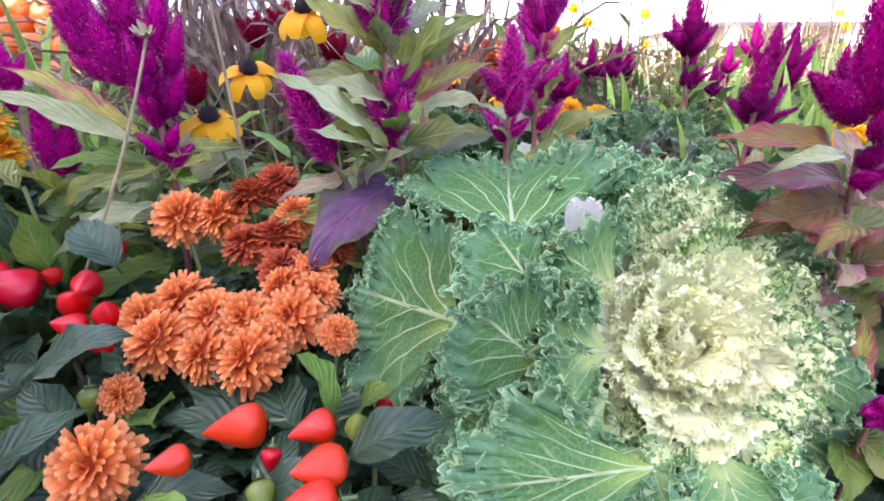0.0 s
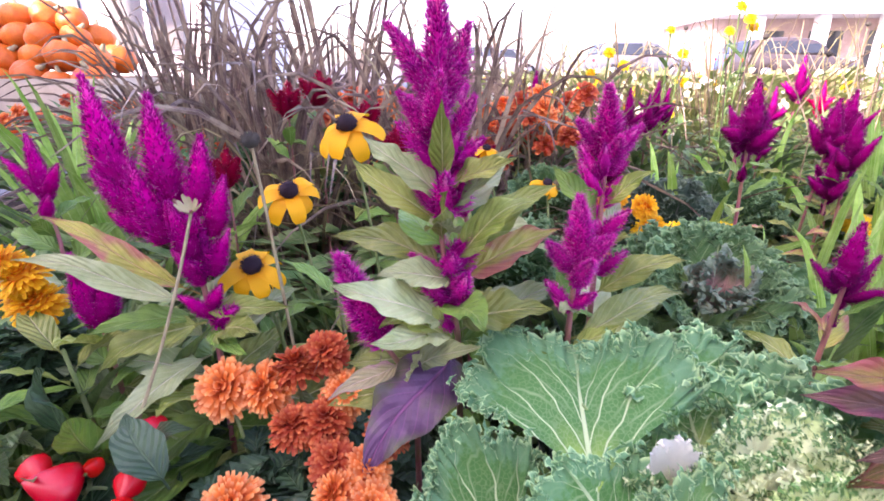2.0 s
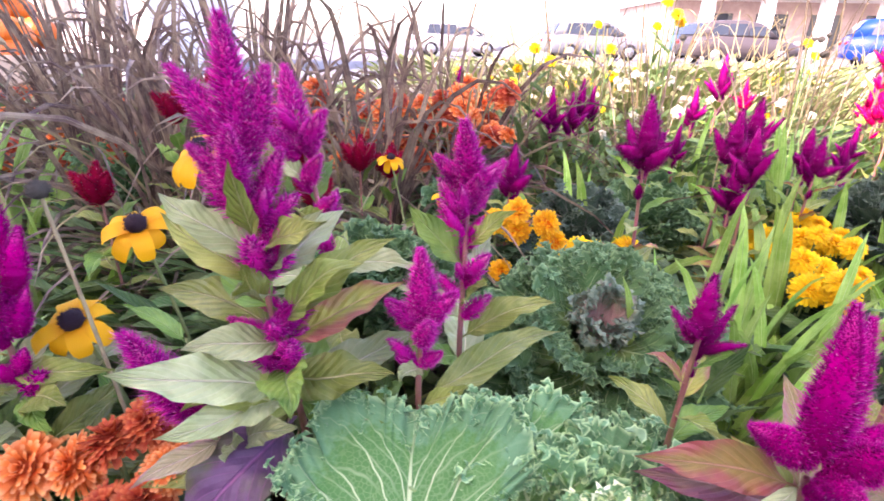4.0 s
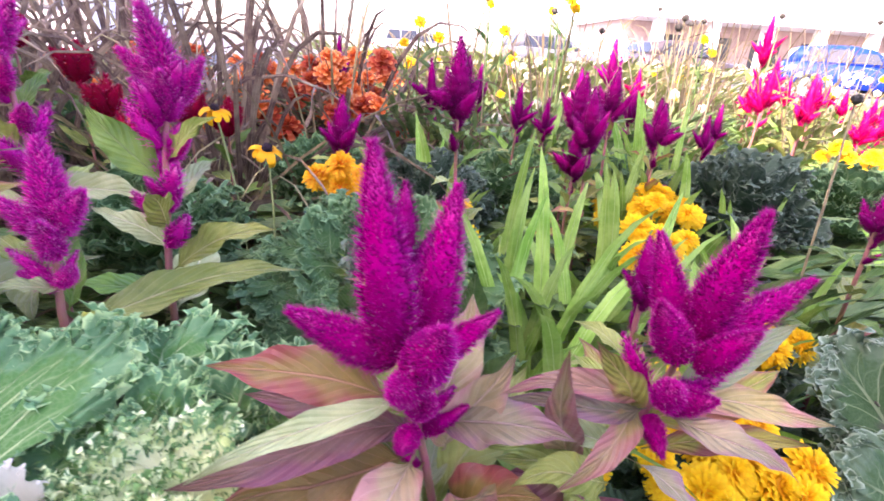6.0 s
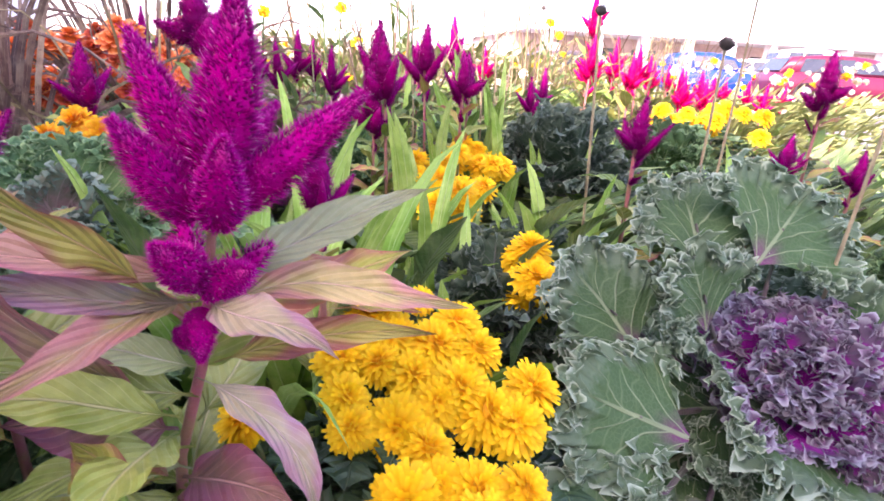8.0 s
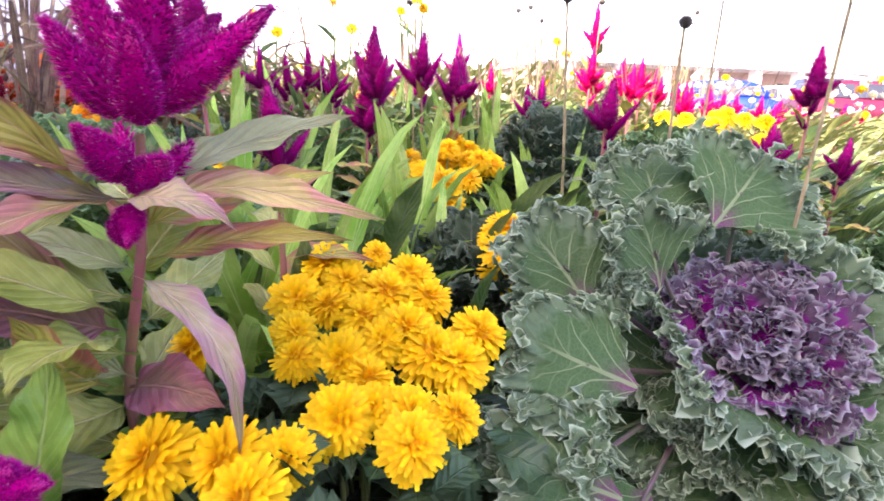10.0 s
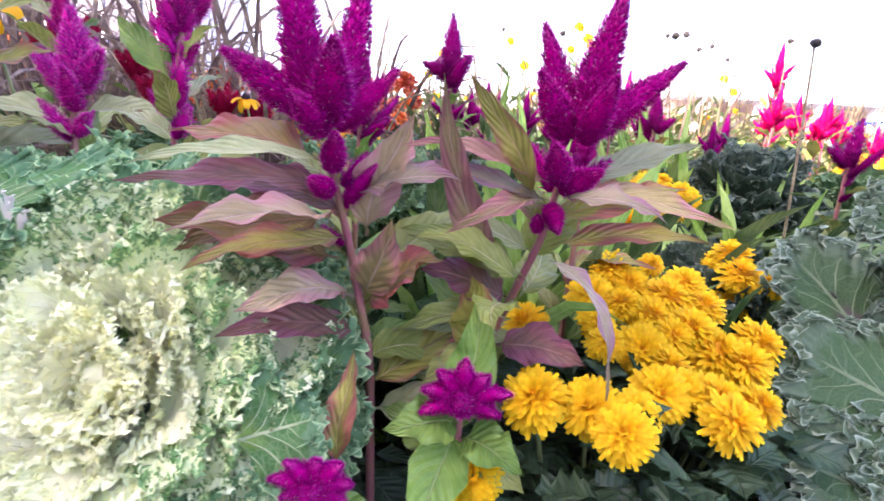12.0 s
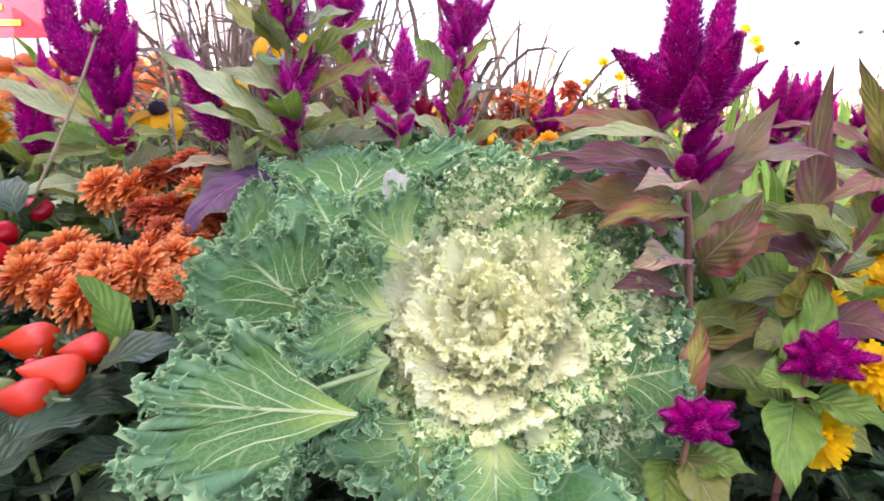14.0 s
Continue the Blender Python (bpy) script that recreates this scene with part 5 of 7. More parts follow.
# cream leaves that stand round the heart in a spiral, the outer ones flecked with green
r = np.random.default_rng(12)
e1 = unit(np.cross(KALE_AXIS, (0.2, 0.3, 0.9)))
e2 = np.cross(KALE_AXIS, e1)
for k in range(48):
    u = k / 47
    w = k * 2.39996 + r.uniform(-0.25, 0.25)
    o = math.cos(w) * e1 + math.sin(w) * e2
    e = 1.10 - 0.95 * u ** 0.8 + r.uniform(-0.22, 0.22)
    L = (0.030 + 0.026 * u) * r.uniform(0.9, 1.15)
    rim, high = 0.016 + 0.078 * u ** 0.80 + r.uniform(-0.003, 0.003), 0.012 - 0.030 * u ** 1.4 + r.uniform(-0.005, 0.005)
    base = KALE_AT + o * max(0.002, rim - L * math.cos(e)) + KALE_AXIS * (high - L * math.sin(e))
    mat = M_KALE_HEART if u < 0.2 else M_KALE_CREAM if u < 0.5 else M_KALE_SPECK if u < 0.78 else M_KALE_MID
    part("leaf", frill_leaf(Geo(), base, o * math.cos(e) + KALE_AXIS * math.sin(e), KALE_AXIS * math.cos(e) - o * math.sin(e), L, 0.85 + 0.30 * u, 0.12, 0.6 - 0.35 * u, 0.0024 + 0.0020 * u, 700 + k, nr=14, start=0.68,
                            lobes=3.2 + 2.2 * u, lobe=0.0025 + 0.0004 * u, reach=2.4 + 1.4 * u, neck=0.15, toothed=False), mat, cream_kale)
g = Geo()
blob(g, KALE_AT - KALE_AXIS * 0.010, (0.0095, 0.0095, 0.0095), 4, 0.05, 9, 12, 20)
part("heart_bud", g, M_KALE_HEART, cream_kale)
for k in range(7):
    o = math.cos(k * 2.4) * e1 + math.sin(k * 2.4) * e2
    part("heart_leaf", heart_leaf(Geo(), KALE_AT - KALE_AXIS * 0.010 + o * (0.001 + 0.0012 * k), KALE_AXIS, 2.4 * k, 0.0095 + 0.0013 * k, 0.05 + 0.13 * k, 500 + k, half=1.5 if k < 3 else 0.9), M_KALE_HEART, cream_kale)
for lo, hi, wide in (((0.136, 0.318, 0.20), (0.142, 0.318, 0.330), 0.0045), ((0.150, 0.322, 0.20), (0.150, 0.316, 0.328), 0.0055), ((0.128, 0.325, 0.21), (0.150, 0.325, 0.318), 0.004), ((0.168, 0.328, 0.19), (0.162, 0.320, 0.322), 0.004)):
    g = Geo()
    tube(g, curve(lo, hi, 0.008, (1, -0.3, 0), 9), np.linspace(wide * 0.9, wide, 9), 8)
    part("leaf_stalk", g, M_KALE_STALK, cream_kale)
for base, tip, up in (((0.150, 0.330, 0.262), (0.168, 0.322, 0.236), (0.2, -0.8, 0.5)), ((0.165, 0.335, 0.268), (0.182, 0.325, 0.250), (0, -0.8, 0.5))):
    part("yellow_leaf", frill_leaf(Geo(), base, np.subtract(tip, base), up, 0.034, 1.0, 0.0, 0.3, 0.006, 77 + int(tip[0] * 1000), start=0.5, lobes=1.5, lobe=0.003), M_KALE_YELLOW, cream_kale, "withered yellow leaf")
part("pale_leaf", frill_leaf(Geo(), (0.127, 0.326, 0.412), (-0.1, 0.15, 0.9), (0.05, -0.95, 0.3), 0.030, 0.60, 0.1, 0.3, 0.002, 91, start=0.7, lobes=0.5, lobe=0.002), M_PETAL_WHITE, cream_kale, "bleached white young leaf")
# weathered board of the planter's edge under the kale
M_BOARD = plain_mat("weathered_board", (0.20, 0.15, 0.14), (0.30, 0.24, 0.22), 22, 0.85, 0.003)
board = Geo().box((-0.13, -0.009, -0.012), (0.13, 0.009, 0.012))
edge_board = tagged(new("board", board.mesh("board", M_BOARD, smooth=False)), "weathered grey-brown board on the soil under the kale", "board")
edge_board.matrix_basis = pose(0.275, 0.335, 0.245, 4, 0, 18)
# green curly kale behind it
kale("curly green kale with a dusty pink heart", (0.245, 0.560, 0.425), (0.0, -0.45, 0.9),
     [(6, 0.006, 0.02, 0.04, 1.0, M_KALE_PINK, 0.0045, 1.2, 0.4, 0.66), (8, 0.025, 0.02, 0.055, 0.6, M_KALE_CURLY, 0.006, 1.1, 0.3, 0.66), (10, 0.04, 0.03, 0.065, 0.25, M_KALE_CURLY, 0.00675, 1.1, 0.2, 0.66), (9, 0.045, 0.05, 0.08, -0.1, M_KALE_CURLY, 0.00675, 1.1, 0.15, 0.71), (8, 0.05, 0.08, 0.09, -0.4, M_KALE_CURLY, 0.00675, 1.1, 0.15, 0.71)], seed=2, detail=0.7)
# purple-hearted kale
kale("ornamental kale with grey-green frilled leaves and a violet heart", (0.690, 0.402, 0.352), (-0.22, -0.50, 0.84),
     [(6, 0.003, 0.012, 0.028, 1.10, M_KALE_VIOLET, 0.0035, 1.1, 0.4, 0.62), (7, 0.010, 0.014, 0.038, 0.80, M_KALE_VIOLET, 0.004, 1.05, 0.35, 0.64), (8, 0.016, 0.020, 0.052, 0.55, M_KALE_VIOLET, 0.0045, 1.05, 0.3, 0.72),
      (9, 0.030, 0.030, 0.064, 0.28, M_KALE_DARK, 0.006, 1.1, 0.2, 0.72), (9, 0.040, 0.045, 0.075, 0.0, M_KALE_DARK, 0.006, 1.1, 0.15, 0.76), (8, 0.045, 0.07, 0.085, -0.35, M_KALE_DARK, 0.006, 1.1, 0.12, 0.8)],
     [((0.585, 0.420, 0.372), (0.556, 0.452, 0.421), (0.0, -0.85, 0.52), M_KALE_DARK, 0.007, 1.2, 0.15), ((0.600, 0.382, 0.340), (0.534, 0.402, 0.366), (0.05, -0.75, 0.66), M_KALE_DARK, 0.007, 1.2, 0.12),
      ((0.645, 0.452, 0.410), (0.655, 0.492, 0.464), (-0.1, -0.8, 0.6), M_KALE_DARK, 0.007, 1.15, 0.15), ((0.630, 0.420, 0.382), (0.614, 0.424, 0.436), (0.15, -0.95, 0.25), M_KALE_DARK, 0.007, 1.0, 0.25),
      ((0.675, 0.440, 0.415), (0.728, 0.462, 0.462), (-0.15, -0.85, 0.5), M_KALE_DARK, 0.007, 1.15, 0.2), ((0.575, 0.345, 0.302), (0.512, 0.362, 0.326), (0.1, -0.65, 0.75), M_KALE_DARK, 0.008, 1.1, 0.2),
      ((0.690, 0.415, 0.325), (0.618, 0.362, 0.352), (0.15, -0.40, 0.9), M_KALE_DARK, 0.009, 1.15, 0.3), ((0.60, 0.36, 0.29), (0.555, 0.325, 0.292), (0.1, -0.6, 0.8), M_KALE_DARK, 0.009, 1.1, 0.2),
      ((0.735, 0.43, 0.375), (0.79, 0.45, 0.40), (-0.2, -0.8, 0.55), M_KALE_DARK, 0.008, 1.1, 0.2)], seed=3, detail=0.85, stalk_mat=M_STALK_DARK)


def ruffled_mound(label, top, radius, mat, seed):
    """A low kale seen from afar: a mound of crimped leaves."""
    r = np.random.default_rng(seed)
    c = np.asarray(top, float) - np.array([0, 0, radius * 0.8])
    root = thing("kale", (c[0], c[1], SOIL), label, "kale", "kales")
    g = Geo()
    tube(g, curve((c[0], c[1], SOIL - 0.01), c, 0.01, (0, 1, 0), 6), np.full(6, 0.009), 7)
    part("stalk", g, M_KALE_STALK, root)
    for k in range(26):
        el = math.pi / 2 - 1.75 * math.sqrt((k + 0.5) / 26) + r.uniform(-0.1, 0.1)
        w = k * 2.39996 + seed
        d = np.array([math.cos(w) * math.cos(el), math.sin(w) * math.cos(el), math.sin(el)])
        out = unit(d + np.array([0, 0, 0.35 * math.cos(el)]))
        up = unit(np.array([-math.cos(w) * math.sin(el), -math.sin(w) * math.sin(el), math.cos(el)]) + np.array([0, -0.15, 0.2]))
        L = radius * r.uniform(0.55, 0.75)
        part("leaf", frill_leaf(Geo(), c + d * radius * 0.42, out, up, L, 1.15, 0.1, 0.3, 0.006, seed * 40 + k, nr=8, start=0.5, density=0.4, lobes=1.15, lobe=0.0072, reach=1.4, neck=0.2), mat, root)
    return root


for i, (x, y, z, s, mat) in enumerate([(0.545, 0.565, 0.375, 0.9, M_KALE_SLATE), (0.72, 0.84, 0.46, 1.25, M_KALE_SLATE), (0.62, 0.66, 0.36, 0.9, M_KALE_SLATE), (0.04, 0.64, 0.455, 0.9, M_KALE_CURLY), (0.30, 0.86, 0.44, 1.0, M_KALE_SLATE), (0.42, 0.95, 0.43, 1.1, M_KALE_CURLY),
                                       (0.14, 0.95, 0.44, 1.0, M_KALE_CURLY), (-0.42, 0.98, 0.47, 1.2, M_KALE_CURLY), (-0.22, 0.98, 0.46, 1.0, M_KALE_CURLY), (0.95, 0.92, 0.44, 1.1, M_KALE_CURLY), (1.15, 0.85, 0.40, 1.0, M_KALE_DARK), (0.98, 0.52, 0.37, 1.0, M_KALE_CURLY), (0.62, 0.98, 0.43, 0.9, M_KALE_CURLY)]):
    ruffled_mound("curly dark green kale with crimped leaves" if mat != M_KALE_SLATE else "dark slate-violet curly kale with crimped leaves", (x, y, z), 0.085 * s, mat, 20 + i)


# ---- mums ----
LOBED = lobed_leaf(1)
BROAD = plain_leaf(0.5, 0.3)
NARROW = plain_leaf(0.22, 0.25)


def cushion(centre, radii, n, seed):
    """Places in the upper shell of a mound."""
    r = np.random.default_rng(seed)
    d = unit(r.normal(size=(n, 3)) * np.array([1, 1, 1]))
    d[:, 2] = np.abs(d[:, 2]) * 1.2 - 0.3
    return np.asarray(centre) + d * np.asarray(radii) * r.uniform(0.55, 1.0, (n, 1))


def mum_plant(label, flowers, heads, foliage, seed, face=(0, -0.6, 0.8), leaves=380, group="chrysanthemums", leaf_size=0.026):
    """flowers: (x, y, z, radius, head)."""
    r = np.random.default_rng(seed)
    c = np.mean([f[:3] for f in flowers], 0)
    root = thing("chrysanthemum", (c[0], c[1], SOIL), label, "chrysanthemum", group)
    for x, y, z, rad, kind in flowers:
        d = unit(np.array(face) + np.array([x - c[0], (y - c[1]) * 0.5, z - c[2]]) * 4 + r.normal(0, 0.18, 3))
        placed("flower_head", heads[kind], root, np.array([x, y, z]) - d * rad * 0.3, aim(d, r.uniform(0, 6)), rad * 1.34)
        g = Geo()
        tube(g, curve((c[0] + (x - c[0]) * 0.5, c[1] + (y - c[1]) * 0.5 + 0.02, SOIL + 0.08), np.array([x, y, z]) - d * rad * 0.2, 0.01, (0, 1, 0), 8), np.full(8, 0.0014), 5)
        part("flower_stem", g, M_STEM_GREEN, root)
    g = Geo()
    for cc, rr, n in foliage:
        scatter(g, LOBED, cushion(cc, rr, n, seed + n), r.uniform(0.7, 1.2, n) * leaf_size, seed + 1, (-0.3, 0.6))
    part("foliage", g, M_LEAF_MUM, root, "dark green lobed leaves", "stuff")
    return root


ORANGE_HEADS = [mum_head(1, M_MUM_ORANGE, 1.35), mum_head(2, M_MUM_RUST, 1.35), mum_head(3, M_MUM_ORANGE, 1.35)]
YELLOW_HEADS = [mum_head(4, M_MUM_YELLOW, 1.4), mum_head(5, M_MUM_YELLOW, 1.4)]
FAR_ORANGE = [mum_head(7, M_MUM_ORANGE, 0.35), mum_head(8, M_MUM_RUST, 0.35)]
FAR_YELLOW = [mum_head(9, M_MUM_YELLOW, 0.35)]
GOLD_HEADS = [mum_head(6, M_PETAL_GOLD)]
mum_plant("bronze-orange chrysanthemum with full double flowers and dark leaves",
          [(-0.14, 0.388, 0.415, 0.0177, 0), (-0.113, 0.389, 0.416, 0.0157, 0), (-0.094, 0.4, 0.428, 0.016, 1), (-0.075, 0.405, 0.436, 0.014, 1), (-0.057, 0.389, 0.417, 0.014, 2), (-0.088, 0.373, 0.401, 0.0145, 1), (-0.068, 0.376, 0.405, 0.0153, 1),
           (-0.058, 0.355, 0.391, 0.0138, 1), (-0.035, 0.352, 0.39, 0.0126, 2), (-0.053, 0.336, 0.384, 0.0132, 2), (-0.029, 0.331, 0.383, 0.0129, 2), (-0.111, 0.326, 0.38, 0.0164, 0), (-0.111, 0.296, 0.368, 0.0163, 0), (-0.086, 0.311, 0.377, 0.0149, 0),
           (-0.065, 0.307, 0.376, 0.0147, 0), (-0.038, 0.309, 0.378, 0.016, 0), (-0.081, 0.288, 0.365, 0.014, 0), (-0.055, 0.284, 0.365, 0.0165, 0), (-0.112, 0.262, 0.355, 0.0091, 0), (-0.097, 0.22, 0.35, 0.0159, 0), (-0.026, 0.371, 0.401, 0.0131, 1), (-0.008, 0.299, 0.373, 0.0093, 2), (-0.128, 0.312, 0.372, 0.014, 0), (-0.047, 0.297, 0.37, 0.013, 0)],
          ORANGE_HEADS, [((-0.09, 0.36, 0.30), (0.10, 0.11, 0.085), 420), ((-0.08, 0.26, 0.27), (0.09, 0.07, 0.07), 260), ((-0.11, 0.20, 0.26), (0.08, 0.05, 0.07), 160)], 3)
mum_plant("bright yellow chrysanthemum covered with double flowers",
          [(0.369, 0.335, 0.36, 0.0141, 0), (0.395, 0.333, 0.358, 0.0132, 1), (0.405, 0.312, 0.358, 0.012, 0), (0.418, 0.332, 0.356, 0.0107, 1), (0.37, 0.397, 0.375, 0.0117, 0), (0.432, 0.442, 0.399, 0.0138, 1), (0.443, 0.432, 0.392, 0.0122, 0), (0.416, 0.422, 0.386, 0.013, 1),
           (0.433, 0.418, 0.384, 0.0108, 0), (0.461, 0.447, 0.403, 0.0074, 1), (0.465, 0.425, 0.387, 0.0144, 0), (0.479, 0.435, 0.394, 0.0119, 1), (0.488, 0.422, 0.384, 0.0116, 0), (0.512, 0.4, 0.371, 0.0135, 1), (0.451, 0.412, 0.379, 0.0129, 0), (0.473, 0.403, 0.374, 0.0151, 1),
           (0.485, 0.391, 0.366, 0.0147, 0), (0.497, 0.385, 0.363, 0.0145, 1), (0.417, 0.403, 0.376, 0.0105, 0), (0.417, 0.389, 0.369, 0.0101, 1), (0.438, 0.387, 0.366, 0.0135, 0), (0.451, 0.378, 0.362, 0.0124, 1), (0.437, 0.352, 0.357, 0.0136, 0), (0.452, 0.359, 0.357, 0.0103, 1),
           (0.469, 0.355, 0.355, 0.0128, 0), (0.468, 0.337, 0.353, 0.0131, 1), (0.49, 0.353, 0.354, 0.0109, 0), (0.46, 0.397, 0.371, 0.0118, 1), (0.340, 0.312, 0.332, 0.0125, 0)],
          YELLOW_HEADS, [((0.44, 0.38, 0.285), (0.11, 0.10, 0.085), 420), ((0.40, 0.30, 0.26), (0.11, 0.07, 0.07), 300)], 4)
mum_plant("golden marigolds with orange eyes on a low plant", [(0.190, 0.745, 0.466, 0.014, 0), (0.163, 0.752, 0.450, 0.0145, 0), (0.190, 0.742, 0.440, 0.014, 0), (0.222, 0.72, 0.458, 0.014, 0), (0.232, 0.715, 0.436, 0.014, 0), (0.172, 0.72, 0.395, 0.013, 0)],
          GOLD_HEADS, [((0.20, 0.75, 0.36), (0.06, 0.05, 0.075), 140)], 41, (0.1, -0.75, 0.6))
r = np.random.default_rng(9)
for i, (x, y, z, n, spread, heads, label) in enumerate([(0.285, 0.71, 0.415, 16, 0.05, YELLOW_HEADS, "golden yellow chrysanthemum behind the kale"), (0.585, 0.79, 0.425, 18, 0.065, YELLOW_HEADS, "yellow chrysanthemum between the kales"),
                                                       (0.56, 0.70, 0.40, 8, 0.04, YELLOW_HEADS, "small yellow chrysanthemum beside dark kale"), (0.585, 0.54, 0.375, 7, 0.03, YELLOW_HEADS, "small yellow chrysanthemum beside dark kale"), (1.10, 1.0, 0.47, 22, 0.09, YELLOW_HEADS, "yellow chrysanthemum in the sun"), (-0.31, 0.43, 0.470, 4, 0.02, GOLD_HEADS, "orange-yellow marigold on a leafy plant")]):
    fl = [(x + a * spread, y + b * spread, z + c * 0.018 - 0.15 * spread * (a * a + b * b), 0.0125 * q, k % len(heads)) for k, (a, b, c, q) in enumerate(zip(r.uniform(-1, 1, n), r.uniform(-1, 1, n), r.uniform(-1, 1, n), r.uniform(0.9, 1.35, n)))]
    mum_plant(label, fl, heads, [((x, y, z - 0.09), (spread * 1.3, spread * 1.3, 0.075), 160)], 40 + i, (0, -0.5, 0.85))


# ---- black-eyed coneflowers ----
g = petals(Geo(), 9, 1.10, 0.56, -0.05, 0.16, 3, 0.40, 0.0, 9, 0.10, 1.15, 0.75, 0.30)
FLOWER_RAYS = g.mesh("petals", M_PETAL_YELLOW)
g = Geo()
blob(g, (0, 0, 0.12), (0.30, 0.30, 0.27), 1, 0.06, 14, 14, 28)
rr = np.random.default_rng(3)
d = unit(rr.normal(size=(260, 3)))
d = d[d[:, 2] > -0.3]
x = unit(np.cross(d, (0.3, 0.5, 0.8)))
mats = np.stack([x * 0.03, np.cross(d, x) * 0.03, d * 0.09], -1)
g.many(FLORET_V, FLORET_F, FLORET_UV, mats, d * np.array([0.29, 0.29, 0.26]) + np.array([0, 0, 0.12]))
CONE = g.mesh("cone", M_CONE)


g = Geo()
blob(g, (0, 0, 0.1), (0.27, 0.27, 0.25), 5, 0.10, 14, 14, 24)
x = unit(np.cross(d, (0.3, 0.5, 0.8)))
g.many(FLORET_V, FLORET_F, FLORET_UV, np.stack([x * 0.035, np.cross(d, x) * 0.035, d * 0.13], -1), d * np.array([0.26, 0.26, 0.24]) + np.array([0, 0, 0.1]))
SEED = g.mesh("cone", M_SEED)


def coneflower(at, face, size, foot, label, rays=True, sag=0.02, seed=0, stem_mat=None, name="coneflower"):
    root = thing(name, foot, label, "flower" if rays else "seed head", "coneflowers" if rays else "seed heads")
    f = unit(face)
    g = Geo()
    tube(g, curve(foot, np.asarray(at) - f * size * 0.1, sag, (1, 0.2, 0.3), 14), np.linspace(0.0022, 0.0013, 14) * (1.0 if rays else 0.8), 6)
    part("stem", g, stem_mat or (M_STEM_GREEN if rays else M_STEM_DRY), root)
    turn = aim(f, seed * 1.3)
    if rays:
        size = size * 0.78
        placed("petals", FLOWER_RAYS, root, at, turn, size, "drooping yellow petals")
    placed("cone", CONE if rays else SEED, root, at, turn, size if rays else size * 1.45, "dark brown cone" if rays else "dry grey-brown seed ball")
    return root


for i, (at, face, size, foot) in enumerate([((-0.142, 0.454, 0.474), (0.15, -0.50, 0.9), 0.031, (-0.13, 0.50, SOIL)), ((-0.145, 0.546, 0.509), (0.2, -0.50, 0.85), 0.034, (-0.13, 0.58, SOIL)), ((-0.096, 0.576, 0.564), (-0.05, -0.5, 0.85), 0.038, (-0.08, 0.62, SOIL)),
                                            ((0.030, 0.83, 0.506), (0.1, -0.15, 1.0), 0.023, (0.06, 0.80, SOIL)), ((0.108, 0.76, 0.474), (0.2, -0.3, 0.9), 0.024, (0.09, 0.70, SOIL))]):
    coneflower(at, face, size, foot, "black-eyed coneflower with drooping yellow petals", seed=i, sag=0.03)
for i, (at, size, foot) in enumerate([((-0.120, 0.431, 0.569), 0.013, (-0.10, 0.44, SOIL)), ((0.626, 0.589, 0.571), 0.010, (0.66, 0.62, SOIL)), ((0.694, 0.528, 0.548), 0.011, (0.70, 0.55, SOIL)), ((0.646, 0.956, 0.639), 0.013, (0.66, 0.98, SOIL)), ((0.72, 0.42, 0.572), 0.012, (0.73, 0.45, SOIL)),
                                      ((0.70, 1.05, 0.66), 0.013, (0.71, 1.08, SOIL)), ((0.50, 1.10, 0.66), 0.012, (0.50, 1.12, SOIL)), ((0.55, 1.0, 0.63), 0.010, (0.56, 1.03, SOIL)), ((0.963, 1.2, 0.688), 0.013, (0.95, 1.22, SOIL)), ((0.789, 1.2, 0.663), 0.011, (0.79, 1.23, SOIL)), ((0.724, 1.2, 0.685), 0.010, (0.73, 1.22, SOIL)), ((0.813, 1.2, 0.67), 0.011, (0.82, 1.22, SOIL)), ((0.80, 1.1, 0.632), 0.009, (0.80, 1.12, SOIL)), ((1.25, 1.3, 0.70), 0.012, (1.24, 1.32, SOIL)), ((0.40, 1.2, 0.68), 0.009, (0.41, 1.22, SOIL)), ((0.778, 0.60, 0.606), 0.010, (0.77, 0.61, SOIL))]):
    coneflower(at, (0.05, -0.2, 1), size, foot, "bare dark seed head on a thin dry stem", False, 0.01, i, name="seed_head")
# dry stalk that leans over the peppers
root = thing("dry_stalk", (-0.19, 0.36, SOIL), "long pale dry stalk with a withered head", "stalk")
g = Geo()
tube(g, curve((-0.215, 0.35, 0.34), (-0.154, 0.408, 0.529), 0.012, (1, 0, -0.3), 16), np.linspace(0.0013, 0.0010, 16), 6)
tube(g, curve((-0.19, 0.36, SOIL), (-0.215, 0.35, 0.34), 0.0, (1, 0, 0), 5), np.full(5, 0.0017), 6)
part("stem", g, M_STEM_DRY, root)
g = petals(Geo(), 12, 0.010, 0.003, 0.6, 0.001, 5, -0.6)
placed("head", g.mesh("head", M_STEM_DRY), root, (-0.154, 0.408, 0.530), aim((0.1, -0.5, 0.8)), 1.0, "withered brown head")


# ---- peppers ----
def pepper_mesh(material, long=1.5, point=0.6):
    g = Geo()
    u = np.linspace(0, 1, 16)
    prof = np.sin(np.pi * np.clip(u, 0, 1) ** 0.62) ** 0.72 * (1 - point * u * 0.55)
    prof[0], prof[-1] = 0.02, 0.01
    w = np.linspace(0, 2 * np.pi, 18, endpoint=False)
    U, W = np.meshgrid(u, w, indexing="ij")
    R = prof[:, None] * (1 + 0.05 * np.sin(3 * W + 1) + 0.03 * np.sin(5 * W + 4 * U))
    p = np.stack([R * np.cos(W), R * np.sin(W), U * long * 2 - long * 0.6], -1)
    g.grid(p, close=True, uv=np.stack([W / 6.3, U], -1))
    return g.mesh("fruit", material)


